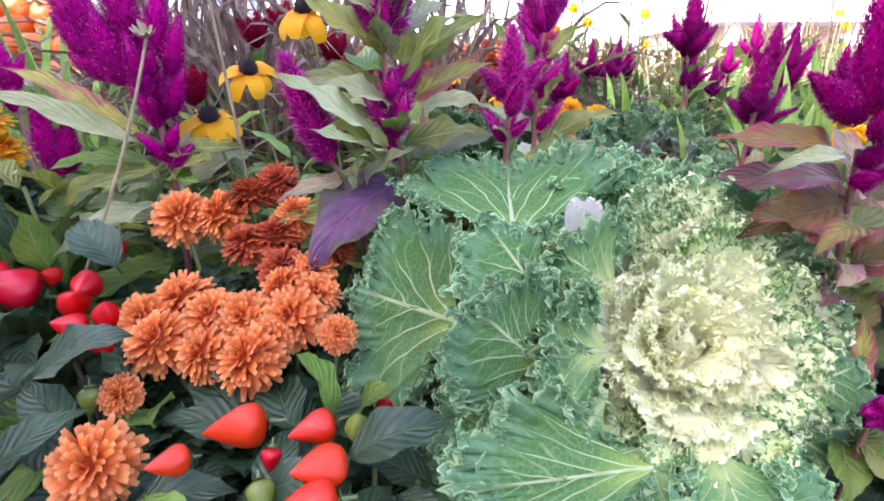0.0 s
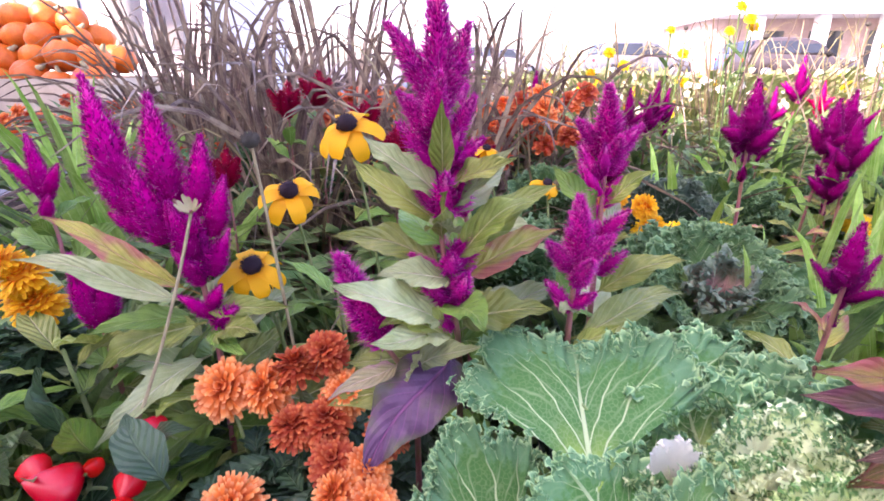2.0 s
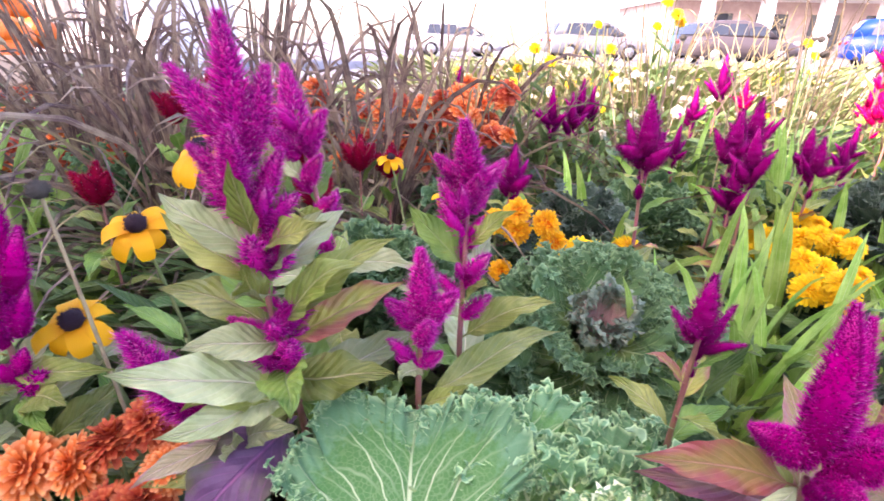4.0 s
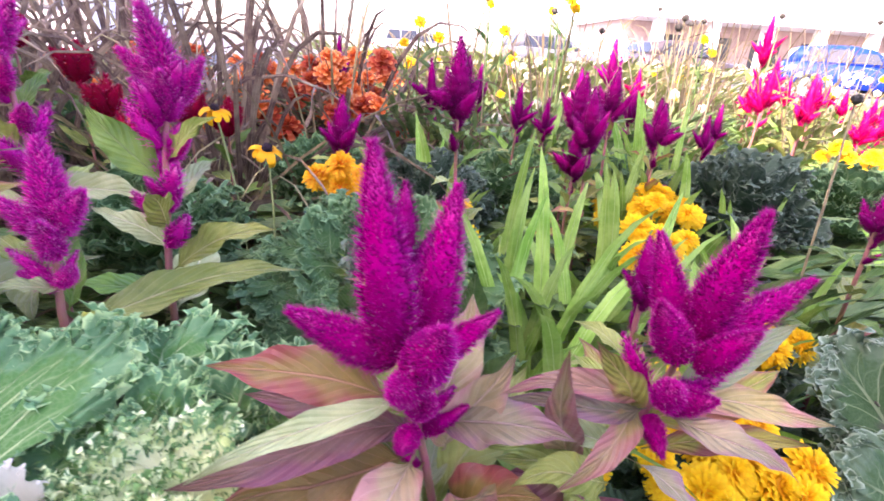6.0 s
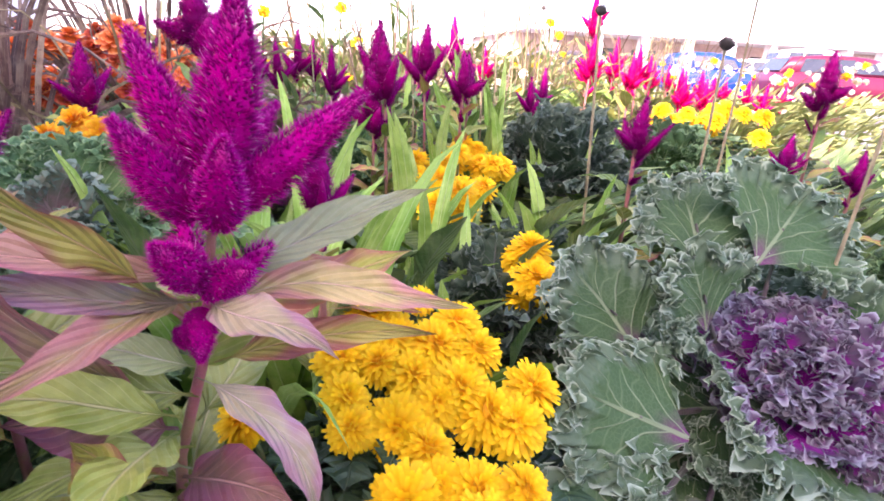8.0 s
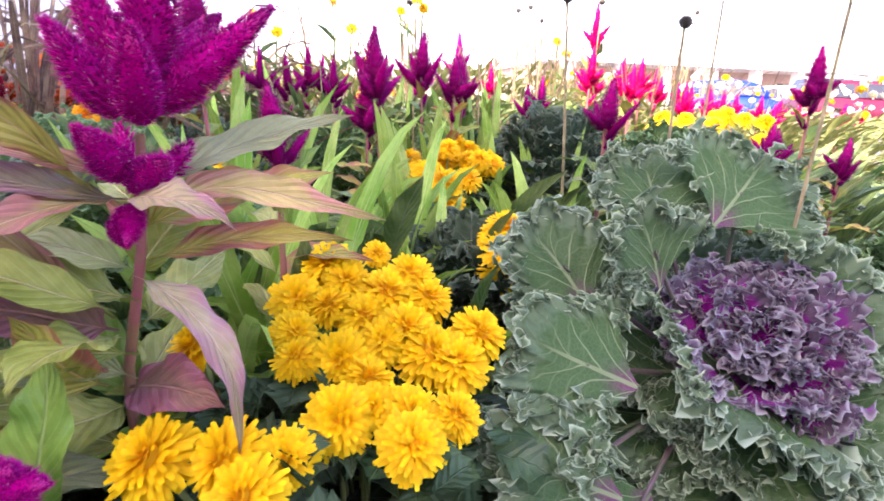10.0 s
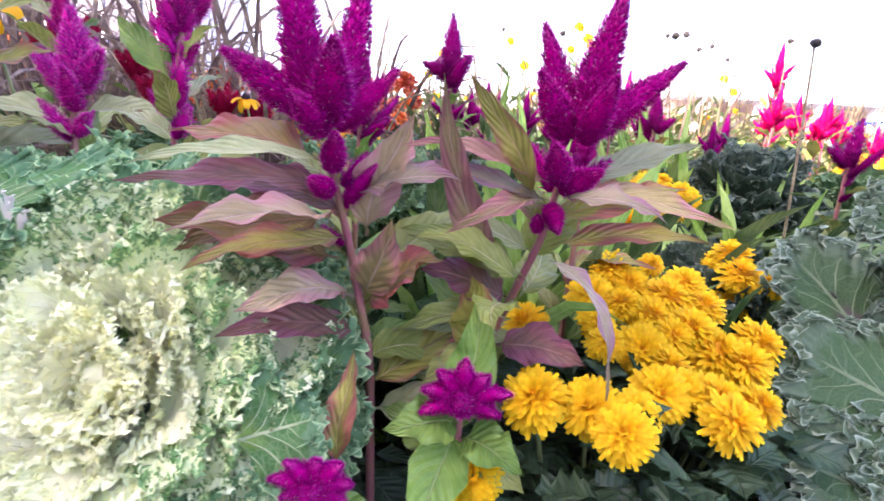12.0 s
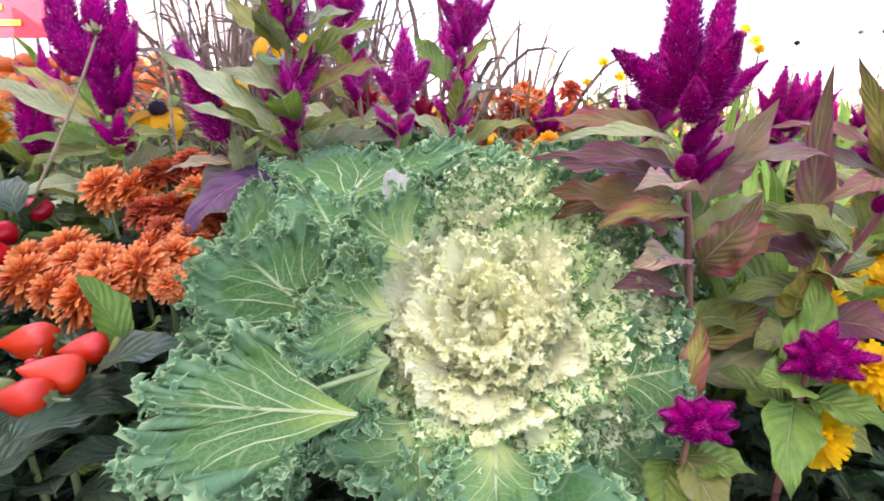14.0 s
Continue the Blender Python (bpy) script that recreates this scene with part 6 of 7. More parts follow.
def calyx_mesh():
    g = Geo()
    petals(g, 6, 0.55, 0.42, 0.15, 0.05, 2, 0.7, 0.0, 4)
    tube(g, curve((0, 0, 0), (0.15, 0.1, 0.9), 0.1, (1, 0, 0), 7), np.linspace(0.12, 0.09, 7), 7)
    return g.mesh("calyx", M_STEM_GREEN)


CALYX = calyx_mesh()
FRUITS = {"red": pepper_mesh(M_PEPPER_RED, 1.05, 0.45), "orange": pepper_mesh(M_PEPPER_ORANGE, 1.25, 0.65), "green": pepper_mesh(M_PEPPER_GREEN, 1.2, 0.3)}


def pepper_plant(label, foot, fruits, leaves, seed):
    root = thing("pepper_plant", foot, label, "pepper plant", "ornamental peppers")
    r = np.random.default_rng(seed)
    g = Geo()
    for i in range(5):
        w = i * 1.26
        tube(g, curve(foot, np.asarray(foot) + np.array([0.04 * math.cos(w), 0.04 * math.sin(w), 0.20]), 0.01, (math.cos(w), math.sin(w), 0), 8), np.linspace(0.003, 0.0015, 8), 6)
    part("stem", g, M_STEM_GREEN, root)
    for kind, at, rad, d in fruits:
        d = unit(d)
        turn = aim(d, r.uniform(0, 6))
        fruit = placed("fruit", FRUITS[kind], root, at, turn, rad)
        cal = new("calyx", CALYX)
        cal.parent = fruit
        cal.matrix_basis = Matrix.LocRotScale(Vector((0, 0, -0.78)), Euler((math.pi, 0, 0)), Vector((0.8, 0.8, 0.8)))
    for base, tip, width in leaves:
        part("leaf", leaf_geo(Geo(), base, tip, width, (0, -0.3, 0.95), 0.12, 0.3, 0.15, seed + int(1000 * abs(tip[0])), taper=0.75), M_LEAF_GREEN if r.uniform() < 0.1 else M_LEAF_DARK, root)
    return root


def leaf_ring(centre, n, length, seed, rise=(-0.5, 0.5), spread=0.04, width=0.45):
    r = np.random.default_rng(seed)
    out = []
    for i in range(n):
        w, e = r.uniform(0, 6.28), r.uniform(*rise)
        b = np.asarray(centre) + r.normal(0, spread, 3) * np.array([1, 1, 0.6])
        L = length * r.uniform(0.7, 1.2)
        out.append((b, b + L * np.array([math.cos(w) * math.cos(e), math.sin(w) * math.cos(e), math.sin(e)]), L * width))
    return out


r = np.random.default_rng(11)
pepper_plant("ornamental pepper plant with clusters of glossy red fruit", (-0.18, 0.34, SOIL),
             [("red", p[:3], p[3] * 1.0, (r.uniform(-0.8, 0.6), r.uniform(-0.8, -0.1), r.uniform(-0.2, 1.0))) for p in [(-0.216, 0.332, 0.379, 0.0148), (-0.178, 0.367, 0.394, 0.0103), (-0.197, 0.369, 0.395, 0.0069), (-0.205, 0.344, 0.384, 0.0065), (-0.177, 0.337, 0.382, 0.0099), (-0.173, 0.319, 0.377, 0.0095),
              (-0.146, 0.309, 0.375, 0.0082), (-0.161, 0.303, 0.37, 0.009), (-0.138, 0.293, 0.366, 0.0069), (-0.235, 0.335, 0.388, 0.010), (-0.232, 0.31, 0.37, 0.010)]] + [("green", (-0.127, 0.262, 0.354), 0.0063, (0, -0.3, -1))],
             leaf_ring((-0.19, 0.30, 0.345), 26, 0.055, 5, spread=0.035) + leaf_ring((-0.16, 0.25, 0.315), 26, 0.055, 6, spread=0.04) + [((-0.20, 0.37, 0.37), (-0.14, 0.35, 0.412), 0.018), ((-0.215, 0.37, 0.36), (-0.20, 0.33, 0.43), 0.024), ((-0.24, 0.37, 0.36), (-0.23, 0.35, 0.45), 0.03)], 8)
pepper_plant("ornamental pepper plant with orange-red and green fruit", (0.0, 0.25, SOIL),
             [("orange", (-0.038, 0.245, 0.354), 0.0115, (-1, -0.35, -0.05)), ("orange", (-0.003, 0.243, 0.356), 0.0088, (-0.8, -0.5, 0.0)), ("orange", (0.006, 0.22, 0.355), 0.0100, (-0.6, -0.6, 0.3)), ("orange", (0.007, 0.204, 0.352), 0.0097, (-1, -0.3, 0.0)), ("green", (0.014, 0.242, 0.356), 0.0066, (0.1, -0.3, 1)),
              ("orange", (-0.062, 0.225, 0.350), 0.0073, (-0.5, -0.6, 0.2)), ("red", (-0.021, 0.228, 0.352), 0.0049, (0, -0.4, -0.8)), ("red", (0.024, 0.255, 0.359), 0.0048, (0.3, -0.5, 0.6)), ("green", (-0.02, 0.212, 0.348), 0.006, (0.3, -0.5, -0.4))],
             leaf_ring((-0.01, 0.235, 0.330), 26, 0.05, 7, spread=0.03) + leaf_ring((-0.02, 0.20, 0.31), 22, 0.05, 9, spread=0.035) + [((0.0, 0.26, 0.345), (-0.012, 0.245, 0.392), 0.022), ((0.005, 0.262, 0.345), (0.03, 0.25, 0.372), 0.02)], 9)


def leafy_plant(foot, top, n, length, mats, seed, label, width=0.30):
    root = thing("leafy_plant", foot, label, "plant", "leafy plants")
    g = Geo()
    tube(g, curve(foot, top, 0.01, (1, 0, 0), 8), np.linspace(0.003, 0.0015, 8), 6)
    part("stem", g, M_STEM_GREEN, root)
    for i, lf in enumerate(whorl(np.asarray(foot) * 0.55 + np.asarray(top) * 0.45, top, n, length, mats, seed, (0.0, 0.8), width)):
        part("leaf", leaf_geo(Geo(), *lf[:3], (0, 0, 1), lf[4], lf[5], 0.2, seed * 7 + i, nu=12, nv=7), lf[3], root)
    return root


for i, (x, y, z) in enumerate([(-0.29, 0.37, 0.40), (-0.33, 0.42, 0.42), (-0.25, 0.41, 0.43), (-0.36, 0.36, 0.38), (-0.40, 0.45, 0.42), (-0.22, 0.46, 0.44), (-0.12, 0.47, 0.43), (-0.30, 0.31, 0.36), (-0.08, 0.50, 0.44), (0.06, 0.47, 0.41)]):
    leafy_plant((x, y, SOIL), (x - 0.01, y - 0.01, z), 13, 0.085, (M_LEAF_GREEN, M_LEAF_OLIVE, M_LEAF_GREEN), 500 + i, "green plant with narrow pointed leaves beside the celosias")


# ---- strap-leaved clumps and grasses ----
def clump(name, label, category, foot, n, height, spread, width, material, seed, bend=0.3, group="", kind="stuff"):
    r = np.random.default_rng(seed)
    g = Geo()
    f = np.asarray(foot, float)
    for i in range(n):
        w = r.uniform(0, 6.28)
        L = height * r.uniform(0.55, 1.1)
        s = spread * r.uniform(0.15, 1.0)
        b = f + np.array([r.normal(0, 0.018), r.normal(0, 0.018), 0])
        blade_geo(g, b, b + np.array([math.cos(w) * s, math.sin(w) * s, L * (1.0 - bend * (s / spread) ** 2)]), width * r.uniform(0.7, 1.2), L * bend * 1.0, seed * 200 + i)
    return tagged(solid(name, g, material, label, category, group, smooth=True), kind=kind)


for i, (x, y, h, s) in enumerate([(0.345, 0.56, 0.40, 0.11), (0.40, 0.54, 0.39, 0.10), (0.375, 0.60, 0.40, 0.10), (0.44, 0.60, 0.37, 0.10), (0.64, 0.62, 0.33, 0.08), (0.60, 0.66, 0.31, 0.08), (0.30, 0.84, 0.40, 0.09), (0.66, 0.86, 0.40, 0.09), (0.72, 1.02, 0.42, 0.1), (0.86, 0.66, 0.33, 0.09), (-0.52, 0.78, 0.50, 0.13), (-0.60, 0.84, 0.52, 0.13), (-0.45, 0.76, 0.46, 0.12), (0.55, 1.1, 0.42, 0.1), (0.92, 0.74, 0.34, 0.09), (0.58, 0.80, 0.36, 0.10), (0.65, 0.94, 0.42, 0.10), (0.52, 0.73, 0.36, 0.09), (0.72, 0.78, 0.34, 0.09), (0.50, 0.55, 0.33, 0.09)]):
    clump("green_clump", "clump of bright green strap-shaped leaves", "plant", (x, y, SOIL), 27, h * 0.97, s * 2.0, 0.0165, M_BLADE, 300 + i, 0.40, "strap-leaved clumps")
for i, (x, y, h, s, m) in enumerate([(-0.22, 1.05, 0.72, 0.42, M_GRASS_PURPLE), (-0.02, 1.02, 0.66, 0.36, M_GRASS_PURPLE), (-0.42, 1.15, 0.74, 0.42, M_GRASS_PURPLE), (0.10, 1.30, 0.70, 0.38, M_GRASS_PURPLE), (-0.46, 1.02, 0.78, 0.34, M_GRASS_PURPLE), (-0.64, 1.22, 0.82, 0.36, M_GRASS_PURPLE), (-0.30, 0.92, 0.66, 0.26, M_GRASS_PURPLE), (0.35, 1.9, 0.72, 0.36, M_GRASS_TAN), (0.85, 2.0, 0.75, 0.32, M_GRASS_TAN), (1.25, 2.1, 0.75, 0.30, M_GRASS_TAN), (1.65, 2.1, 0.72, 0.30, M_GRASS_TAN), (-0.75, 1.4, 0.7, 0.4, M_GRASS_PURPLE), (-0.32, 1.3, 0.8, 0.4, M_GRASS_PURPLE), (-0.06, 0.97, 0.62, 0.32, M_GRASS_TAN), (-0.30, 1.0, 0.64, 0.36, M_GRASS_TAN), (0.12, 1.2, 0.6, 0.34, M_GRASS_TAN), (0.45, 2.1, 0.75, 0.36, M_GRASS_TAN), (1.0, 2.4, 0.78, 0.36, M_GRASS_TAN), (0.55, 1.75, 0.66, 0.3, M_GRASS_TAN), (1.05, 1.75, 0.68, 0.28, M_GRASS_TAN), (2.0, 2.2, 0.72, 0.3, M_GRASS_TAN), (0.6, 2.6, 0.8, 0.35, M_GRASS_TAN), (1.4, 2.7, 0.8, 0.35, M_GRASS_TAN), (2.2, 2.8, 0.8, 0.35, M_GRASS_TAN)]):
    clump("fountain_grass", "arching purple fountain grass" if m == M_GRASS_PURPLE else "tan fountain grass in the sun", "grass", (x, y, SOIL), 100 if m == M_GRASS_PURPLE else 34, h * 0.86, s * 1.5, 0.0078 if m == M_GRASS_PURPLE else 0.0042, m, 400 + i, 0.66, "fountain grasses")


for i, (x, y, h, s, m) in enumerate([(0.02, 1.45, 0.72, 0.30, M_STALK_BROWN), (0.42, 1.55, 0.74, 0.26, M_STALK_BROWN), (0.66, 1.62, 0.78, 0.24, M_STALK_BROWN), (0.95, 1.45, 0.74, 0.22, M_STALK_BROWN), (1.22, 1.75, 0.82, 0.22, M_STALK_BROWN), (0.20, 1.20, 0.66, 0.26, M_GRASS_PURPLE),
                                     (0.56, 1.30, 0.66, 0.24, M_GRASS_PURPLE), (-0.30, 1.50, 0.80, 0.34, M_STALK_BROWN), (1.65, 1.95, 0.78, 0.24, M_STALK_BROWN), (0.80, 1.25, 0.62, 0.18, M_GRASS_PURPLE), (-0.12, 0.92, 0.52, 0.40, M_STALK_BROWN), (0.12, 0.98, 0.50, 0.34, M_STALK_BROWN), (1.32, 1.50, 0.66, 0.20, M_STALK_BROWN), (1.52, 1.62, 0.66, 0.20, M_STALK_BROWN), (1.80, 1.72, 0.66, 0.22, M_STALK_BROWN), (1.08, 1.22, 0.60, 0.16, M_STALK_BROWN)]):
    clump("dry_grass", "thin dry grass stalks arching above the flowers", "grass", (x, y, SOIL), 22, h, s * 1.7, 0.0036, m, 460 + i, 0.40, "dry grasses")


# ---- leafy filling of the bed ----
def fill(label, material, proto, region, n, size, seed, z=(0.14, 0.30), pitch=(-0.1, 0.9)):
    r = np.random.default_rng(seed)
    x0, x1, y0, y1 = region
    w, d = r.uniform(0, 6.283, n), r.uniform(0, 1, n) ** 0.5
    ragged = d * (0.90 + 0.08 * np.sin(w * 5 + seed) + 0.06 * np.sin(w * 11 + seed))
    square = (np.abs(np.cos(w)) ** 4 + np.abs(np.sin(w)) ** 4) ** -0.25
    p = np.stack([(x0 + x1) / 2 + ragged * square * np.cos(w) * (x1 - x0) / 2, (y0 + y1) / 2 + ragged * square * np.sin(w) * (y1 - y0) / 2, r.uniform(z[0], z[1], n)], -1)
    g = scatter(Geo(), proto, p, r.uniform(0.6, 1.3, n) * size, seed, pitch)
    return solid("low_foliage", g, material, label, "foliage", kind="stuff", smooth=True)


fill("low dark green foliage under the flowers", M_LEAF_DARK, BROAD, (-0.35, 0.75, 0.24, 0.62), 3000, 0.042, 1, (0.13, 0.27))
fill("mixed green foliage between the flowers", M_LEAF_FILL, BROAD, (-0.75, 1.25, 0.55, 1.30), 3900, 0.065, 2, (0.14, 0.37))
fill("narrow green foliage", M_LEAF_FILL, NARROW, (-0.75, 1.3, 0.45, 1.40), 2800, 0.085, 3, (0.16, 0.38), (0.2, 1.3))
fill("yellow-green foliage in the sun", M_LEAF_SUN, BROAD, (-0.3, 2.9, 1.30, 2.7), 4200, 0.048, 4, (0.22, 0.47))
fill("narrow yellow-green foliage in the sun", M_LEAF_SUN, NARROW, (0.2, 2.9, 1.20, 2.6), 2600, 0.06, 5, (0.25, 0.47), (-0.1, 1.1))
fill("pale green foliage at the far edge of the bed", M_LEAF_SUN, NARROW, (-0.6, 4.0, 2.3, 3.5), 2200, 0.1, 15, (0.25, 0.44), (0.3, 1.2))
fill("green foliage at the bed's end", M_LEAF_FILL, BROAD, (0.75, 1.9, 0.35, 1.1), 2600, 0.065, 6, (0.14, 0.34))
fill("olive foliage left of the peppers", M_LEAF_FILL, NARROW, (-0.75, -0.2, 0.28, 0.60), 1500, 0.08, 7, (0.15, 0.37), (0.0, 1.1))
fill("green foliage beyond the purple grass", M_LEAF_FILL, BROAD, (-1.85, 0.1, 1.2, 2.8), 2200, 0.08, 8, (0.2, 0.44))


def flower_drift(label, heads, region, n, size, z, seed):
    r = np.random.default_rng(seed)
    root = thing("flower_drift", (region[0], region[2], SOIL), label, "flowers")
    for i in range(n):
        placed("flower_head", heads[i % len(heads)], root, (r.uniform(*region[:2]), r.uniform(*region[2:]), r.uniform(*z)), aim((r.normal(0, 0.3), -0.5 + r.normal(0, 0.3), 0.8)), size * r.uniform(0.7, 1.2))
    return root


fill("bushy green foliage behind the celosias", M_LEAF_FILL, NARROW, (-0.1, 1.0, 1.05, 1.60), 2800, 0.058, 21, (0.28, 0.48), (-0.2, 1.0))
fill("yellow-green foliage under the pale flowers", M_LEAF_SUN, BROAD, (-0.2, 1.6, 1.6, 2.9), 2800, 0.045, 22, (0.40, 0.58))
fill("narrow leaves of the tall yellow-green plants", M_LEAF_SUN, NARROW, (-0.2, 1.6, 1.5, 2.8), 1800, 0.06, 23, (0.40, 0.58), (-0.2, 1.1))
fill("low green foliage at the sunny end of the bed", M_LEAF_FILL, BROAD, (1.7, 4.0, 0.3, 2.4), 1100, 0.08, 31, (0.13, 0.26))
flower_drift("drift of orange chrysanthemums behind the grass", FAR_ORANGE, (-1.6, 0.28, 1.22, 2.1), 130, 0.030, (0.40, 0.50), 1)
flower_drift("orange chrysanthemums between the grasses", FAR_ORANGE, (-0.30, 0.22, 1.06, 1.36), 80, 0.027, (0.44, 0.57), 6)
flower_drift("scattered small yellow flowers in the sun", FAR_YELLOW, (0.0, 2.6, 1.4, 2.8), 70, 0.016, (0.46, 0.60), 2)
flower_drift("pale small flowers among sunlit leaves", [mum_head(10, M_PETAL_WHITE, 0.35)], (-0.1, 2.6, 1.35, 2.6), 280, 0.014, (0.44, 0.60), 4)
flower_drift("small orange flowers by the crimson combs", FAR_ORANGE, (-0.75, -0.1, 0.95, 1.2), 40, 0.022, (0.40, 0.50), 3)


def tall_daisy(foot, tops, seed):
    """Yellow flowers on tall thin branching stems."""
    root = thing("yellow_daisy", foot, "small yellow flowers on tall thin green stems", "flower", "tall yellow flowers")
    r = np.random.default_rng(seed)
    for k, top in enumerate(tops):
        g = Geo()
        tube(g, curve(foot, top, 0.02 * r.uniform(-1, 1), (1, 0, 0), 12), np.linspace(0.0030, 0.0018, 12), 5)
        for u in (0.45, 0.6, 0.75, 0.86):
            q = np.asarray(foot) + (np.asarray(top) - np.asarray(foot)) * u
            w = r.uniform(0, 6.28)
            blade_geo(g, q, q + np.array([math.cos(w) * 0.05, math.sin(w) * 0.05, 0.03]), 0.009, 0.01, seed * 9 + k)
        part("stem", g, M_LEAF_FILL, root)
        placed("flower_head", FAR_YELLOW[k % len(FAR_YELLOW)], root, top, aim((r.normal(0, 0.4), -0.8, 0.6)), 0.014 * r.uniform(0.8, 1.15))


tall_daisy((0.62, 1.47, SOIL), [(0.600, 1.45, 0.742), (0.622, 1.44, 0.715), (0.640, 1.46, 0.700), (0.585, 1.45, 0.690)], 1)
tall_daisy((0.46, 1.40, SOIL), [(0.43, 1.38, 0.690), (0.47, 1.40, 0.640)], 2)
tall_daisy((0.30, 1.30, SOIL), [(0.28, 1.28, 0.640), (0.32, 1.31, 0.615), (0.25, 1.30, 0.60)], 3)
tall_daisy((1.05, 1.62, SOIL), [(1.04, 1.60, 0.66), (1.08, 1.62, 0.63)], 4)


# ---- car park ----
M_GLASS_DARK = plain_mat("tinted_glass", (0.02, 0.025, 0.03), (0.03, 0.035, 0.04), 2, 0.05, 0.0001, specular=0.6)
M_TYRE = plain_mat("tyre", (0.012, 0.012, 0.012), (0.02, 0.02, 0.02), 20, 0.9)
M_RIM = plain_mat("rim", (0.5, 0.5, 0.5), (0.4, 0.4, 0.4), 20, 0.35, metal=0.9)
M_LAMP_CLEAR = plain_mat("lamp_glass", (0.6, 0.6, 0.58), (0.7, 0.7, 0.7), 10, 0.15)
M_LAMP_RED = plain_mat("tail_lamp", (0.4, 0.01, 0.01), (0.3, 0.01, 0.01), 10, 0.2)


def car(label, at, turn, paint, tall=1.6, length=4.3):
    """A parked car, nose to +x before it is turned."""
    root = thing("car", (0, 0, 0), label, "car", "parked cars")
    L, H, W = length, tall, 0.9
    xs = np.array([-0.5, -0.49, -0.46, -0.36, -0.20, 0.02, 0.12, 0.26, 0.42, 0.485, 0.5]) * L
    top = np.array([0.45, 0.62, 0.66, 0.68, 0.66, 0.64, 0.63, 0.58, 0.52, 0.44, 0.36]) * H
    low = np.array([0.30, 0.22, 0.20, 0.16, 0.15, 0.15, 0.15, 0.15, 0.18, 0.2, 0.24]) * H
    half = np.array([0.80, 0.90, 0.95, 1.0, 1.0, 1.0, 1.0, 0.99, 0.94, 0.86, 0.76]) * W
    k = np.array([(-1, 0.0), (-1.0, 0.55), (-0.94, 0.9), (-0.8, 1.0), (0, 1.02), (0.8, 1.0), (0.94, 0.9), (1.0, 0.55), (1, 0.0)])
    p = np.stack([np.repeat(xs[:, None], 9, 1), half[:, None] * k[None, :, 0], low[:, None] + (top - low)[:, None] * k[None, :, 1]], -1)
    body = Geo()
    body.grid(p, close=True)
    body.add(p[0], [tuple(range(9))])
    body.add(p[-1], [tuple(range(8, -1, -1))])
    part("body", body, paint, root)
    xs = np.array([-0.47, -0.40, -0.22, -0.05, 0.10, 0.27]) * L
    top = np.array([0.68, 0.95, 1.0, 1.0, 0.95, 0.60]) * H
    half_lo, half_hi = 0.88 * W, 0.70 * W
    cabin = Geo()
    rows = [[(x, -half_lo, 0.62 * H), (x, -half_hi, z - 0.02), (x, -half_hi * 0.85, z), (x, half_hi * 0.85, z), (x, half_hi, z - 0.02), (x, half_lo, 0.62 * H)] for x, z in zip(xs, top)]
    cabin.grid(np.array(rows), close=True)
    part("cabin", cabin, paint, root)
    for s in (-1, 1):
        for x0, x1 in ((-0.36, -0.21), (-0.195, -0.03), (-0.015, 0.13)):
            g = Geo()
            zt = 0.92 * H if x1 < 0.1 else 0.86 * H
            y0, y1 = half_lo * 0.995, half_hi * 1.05
            q = [(x0 * L, s * (y0 + 0.006), 0.66 * H), (x1 * L + (0.05 * L if x1 > 0.1 else 0), s * (y0 + 0.006), 0.66 * H), (x1 * L, s * (y1 + 0.012), zt), (x0 * L + 0.03 * L * (x0 < -0.3), s * (y1 + 0.012), zt)]
            q2 = [(a, b - s * 0.012, c) for a, b, c in q]
            g.add(q + q2, [(0, 1, 2, 3), (7, 6, 5, 4), (0, 4, 5, 1), (1, 5, 6, 2), (2, 6, 7, 3), (3, 7, 4, 0)])
            part("window", g, M_GLASS_DARK, root, smooth=False)
        for x in (-0.31, 0.31):
            for nm, rad, wd, mat in (("tyre", 0.34, 0.12, M_TYRE), ("rim", 0.21, 0.125, M_RIM)):
                g = Geo()
                w = np.linspace(0, 2 * np.pi, 24, endpoint=False)
                prof = [(0.0, -wd), (rad * 0.95, -wd), (rad, -wd * 0.6), (rad, wd * 0.6), (rad * 0.95, wd), (0.0, wd)]
                g.grid(np.array([[(x * L + rr_ * math.cos(t), s * 0.78 + yy, 0.34 + rr_ * math.sin(t)) for t in w] for rr_, yy in prof]), close=True)
                part(nm, g, mat, root)
        for x, mat, nm in ((0.475, M_LAMP_CLEAR, "headlight"), (-0.493, M_LAMP_RED, "tail_light")):
            g = Geo()
            blob(g, (x * L, s * 0.62, 0.50 * H), (0.07, 0.15, 0.07), 1, 0.0)
            part(nm, g, mat, root)
    for x0, z0, x1, z1, nm in ((0.275, 0.64, 0.12, 0.93, "windscreen"), (-0.475, 0.68, -0.415, 0.92, "rear_window")):
        g = Geo()
        d = 0.015 if x0 > 0 else -0.015
        q = [(x0 * L + d, -0.72, z0 * H), (x0 * L + d, 0.72, z0 * H), (x1 * L + d, 0.58, z1 * H), (x1 * L + d, -0.58, z1 * H)]
        q2 = [(a - d, b, c - 0.02) for a, b, c in q]
        g.add(q + q2, [(0, 1, 2, 3), (7, 6, 5, 4), (0, 4, 5, 1), (1, 5, 6, 2), (2, 6, 7, 3), (3, 7, 4, 0)])
        part(nm, g, M_GLASS_DARK, root, smooth=False)
    root.matrix_basis = pose(*at, 0, 0, turn)
    return root


def paint(name, c):
    return plain_mat(name, c, tuple(0.9 * v for v in c), 3, 0.35, 0.0001, coat=0.12, specular=0.2)


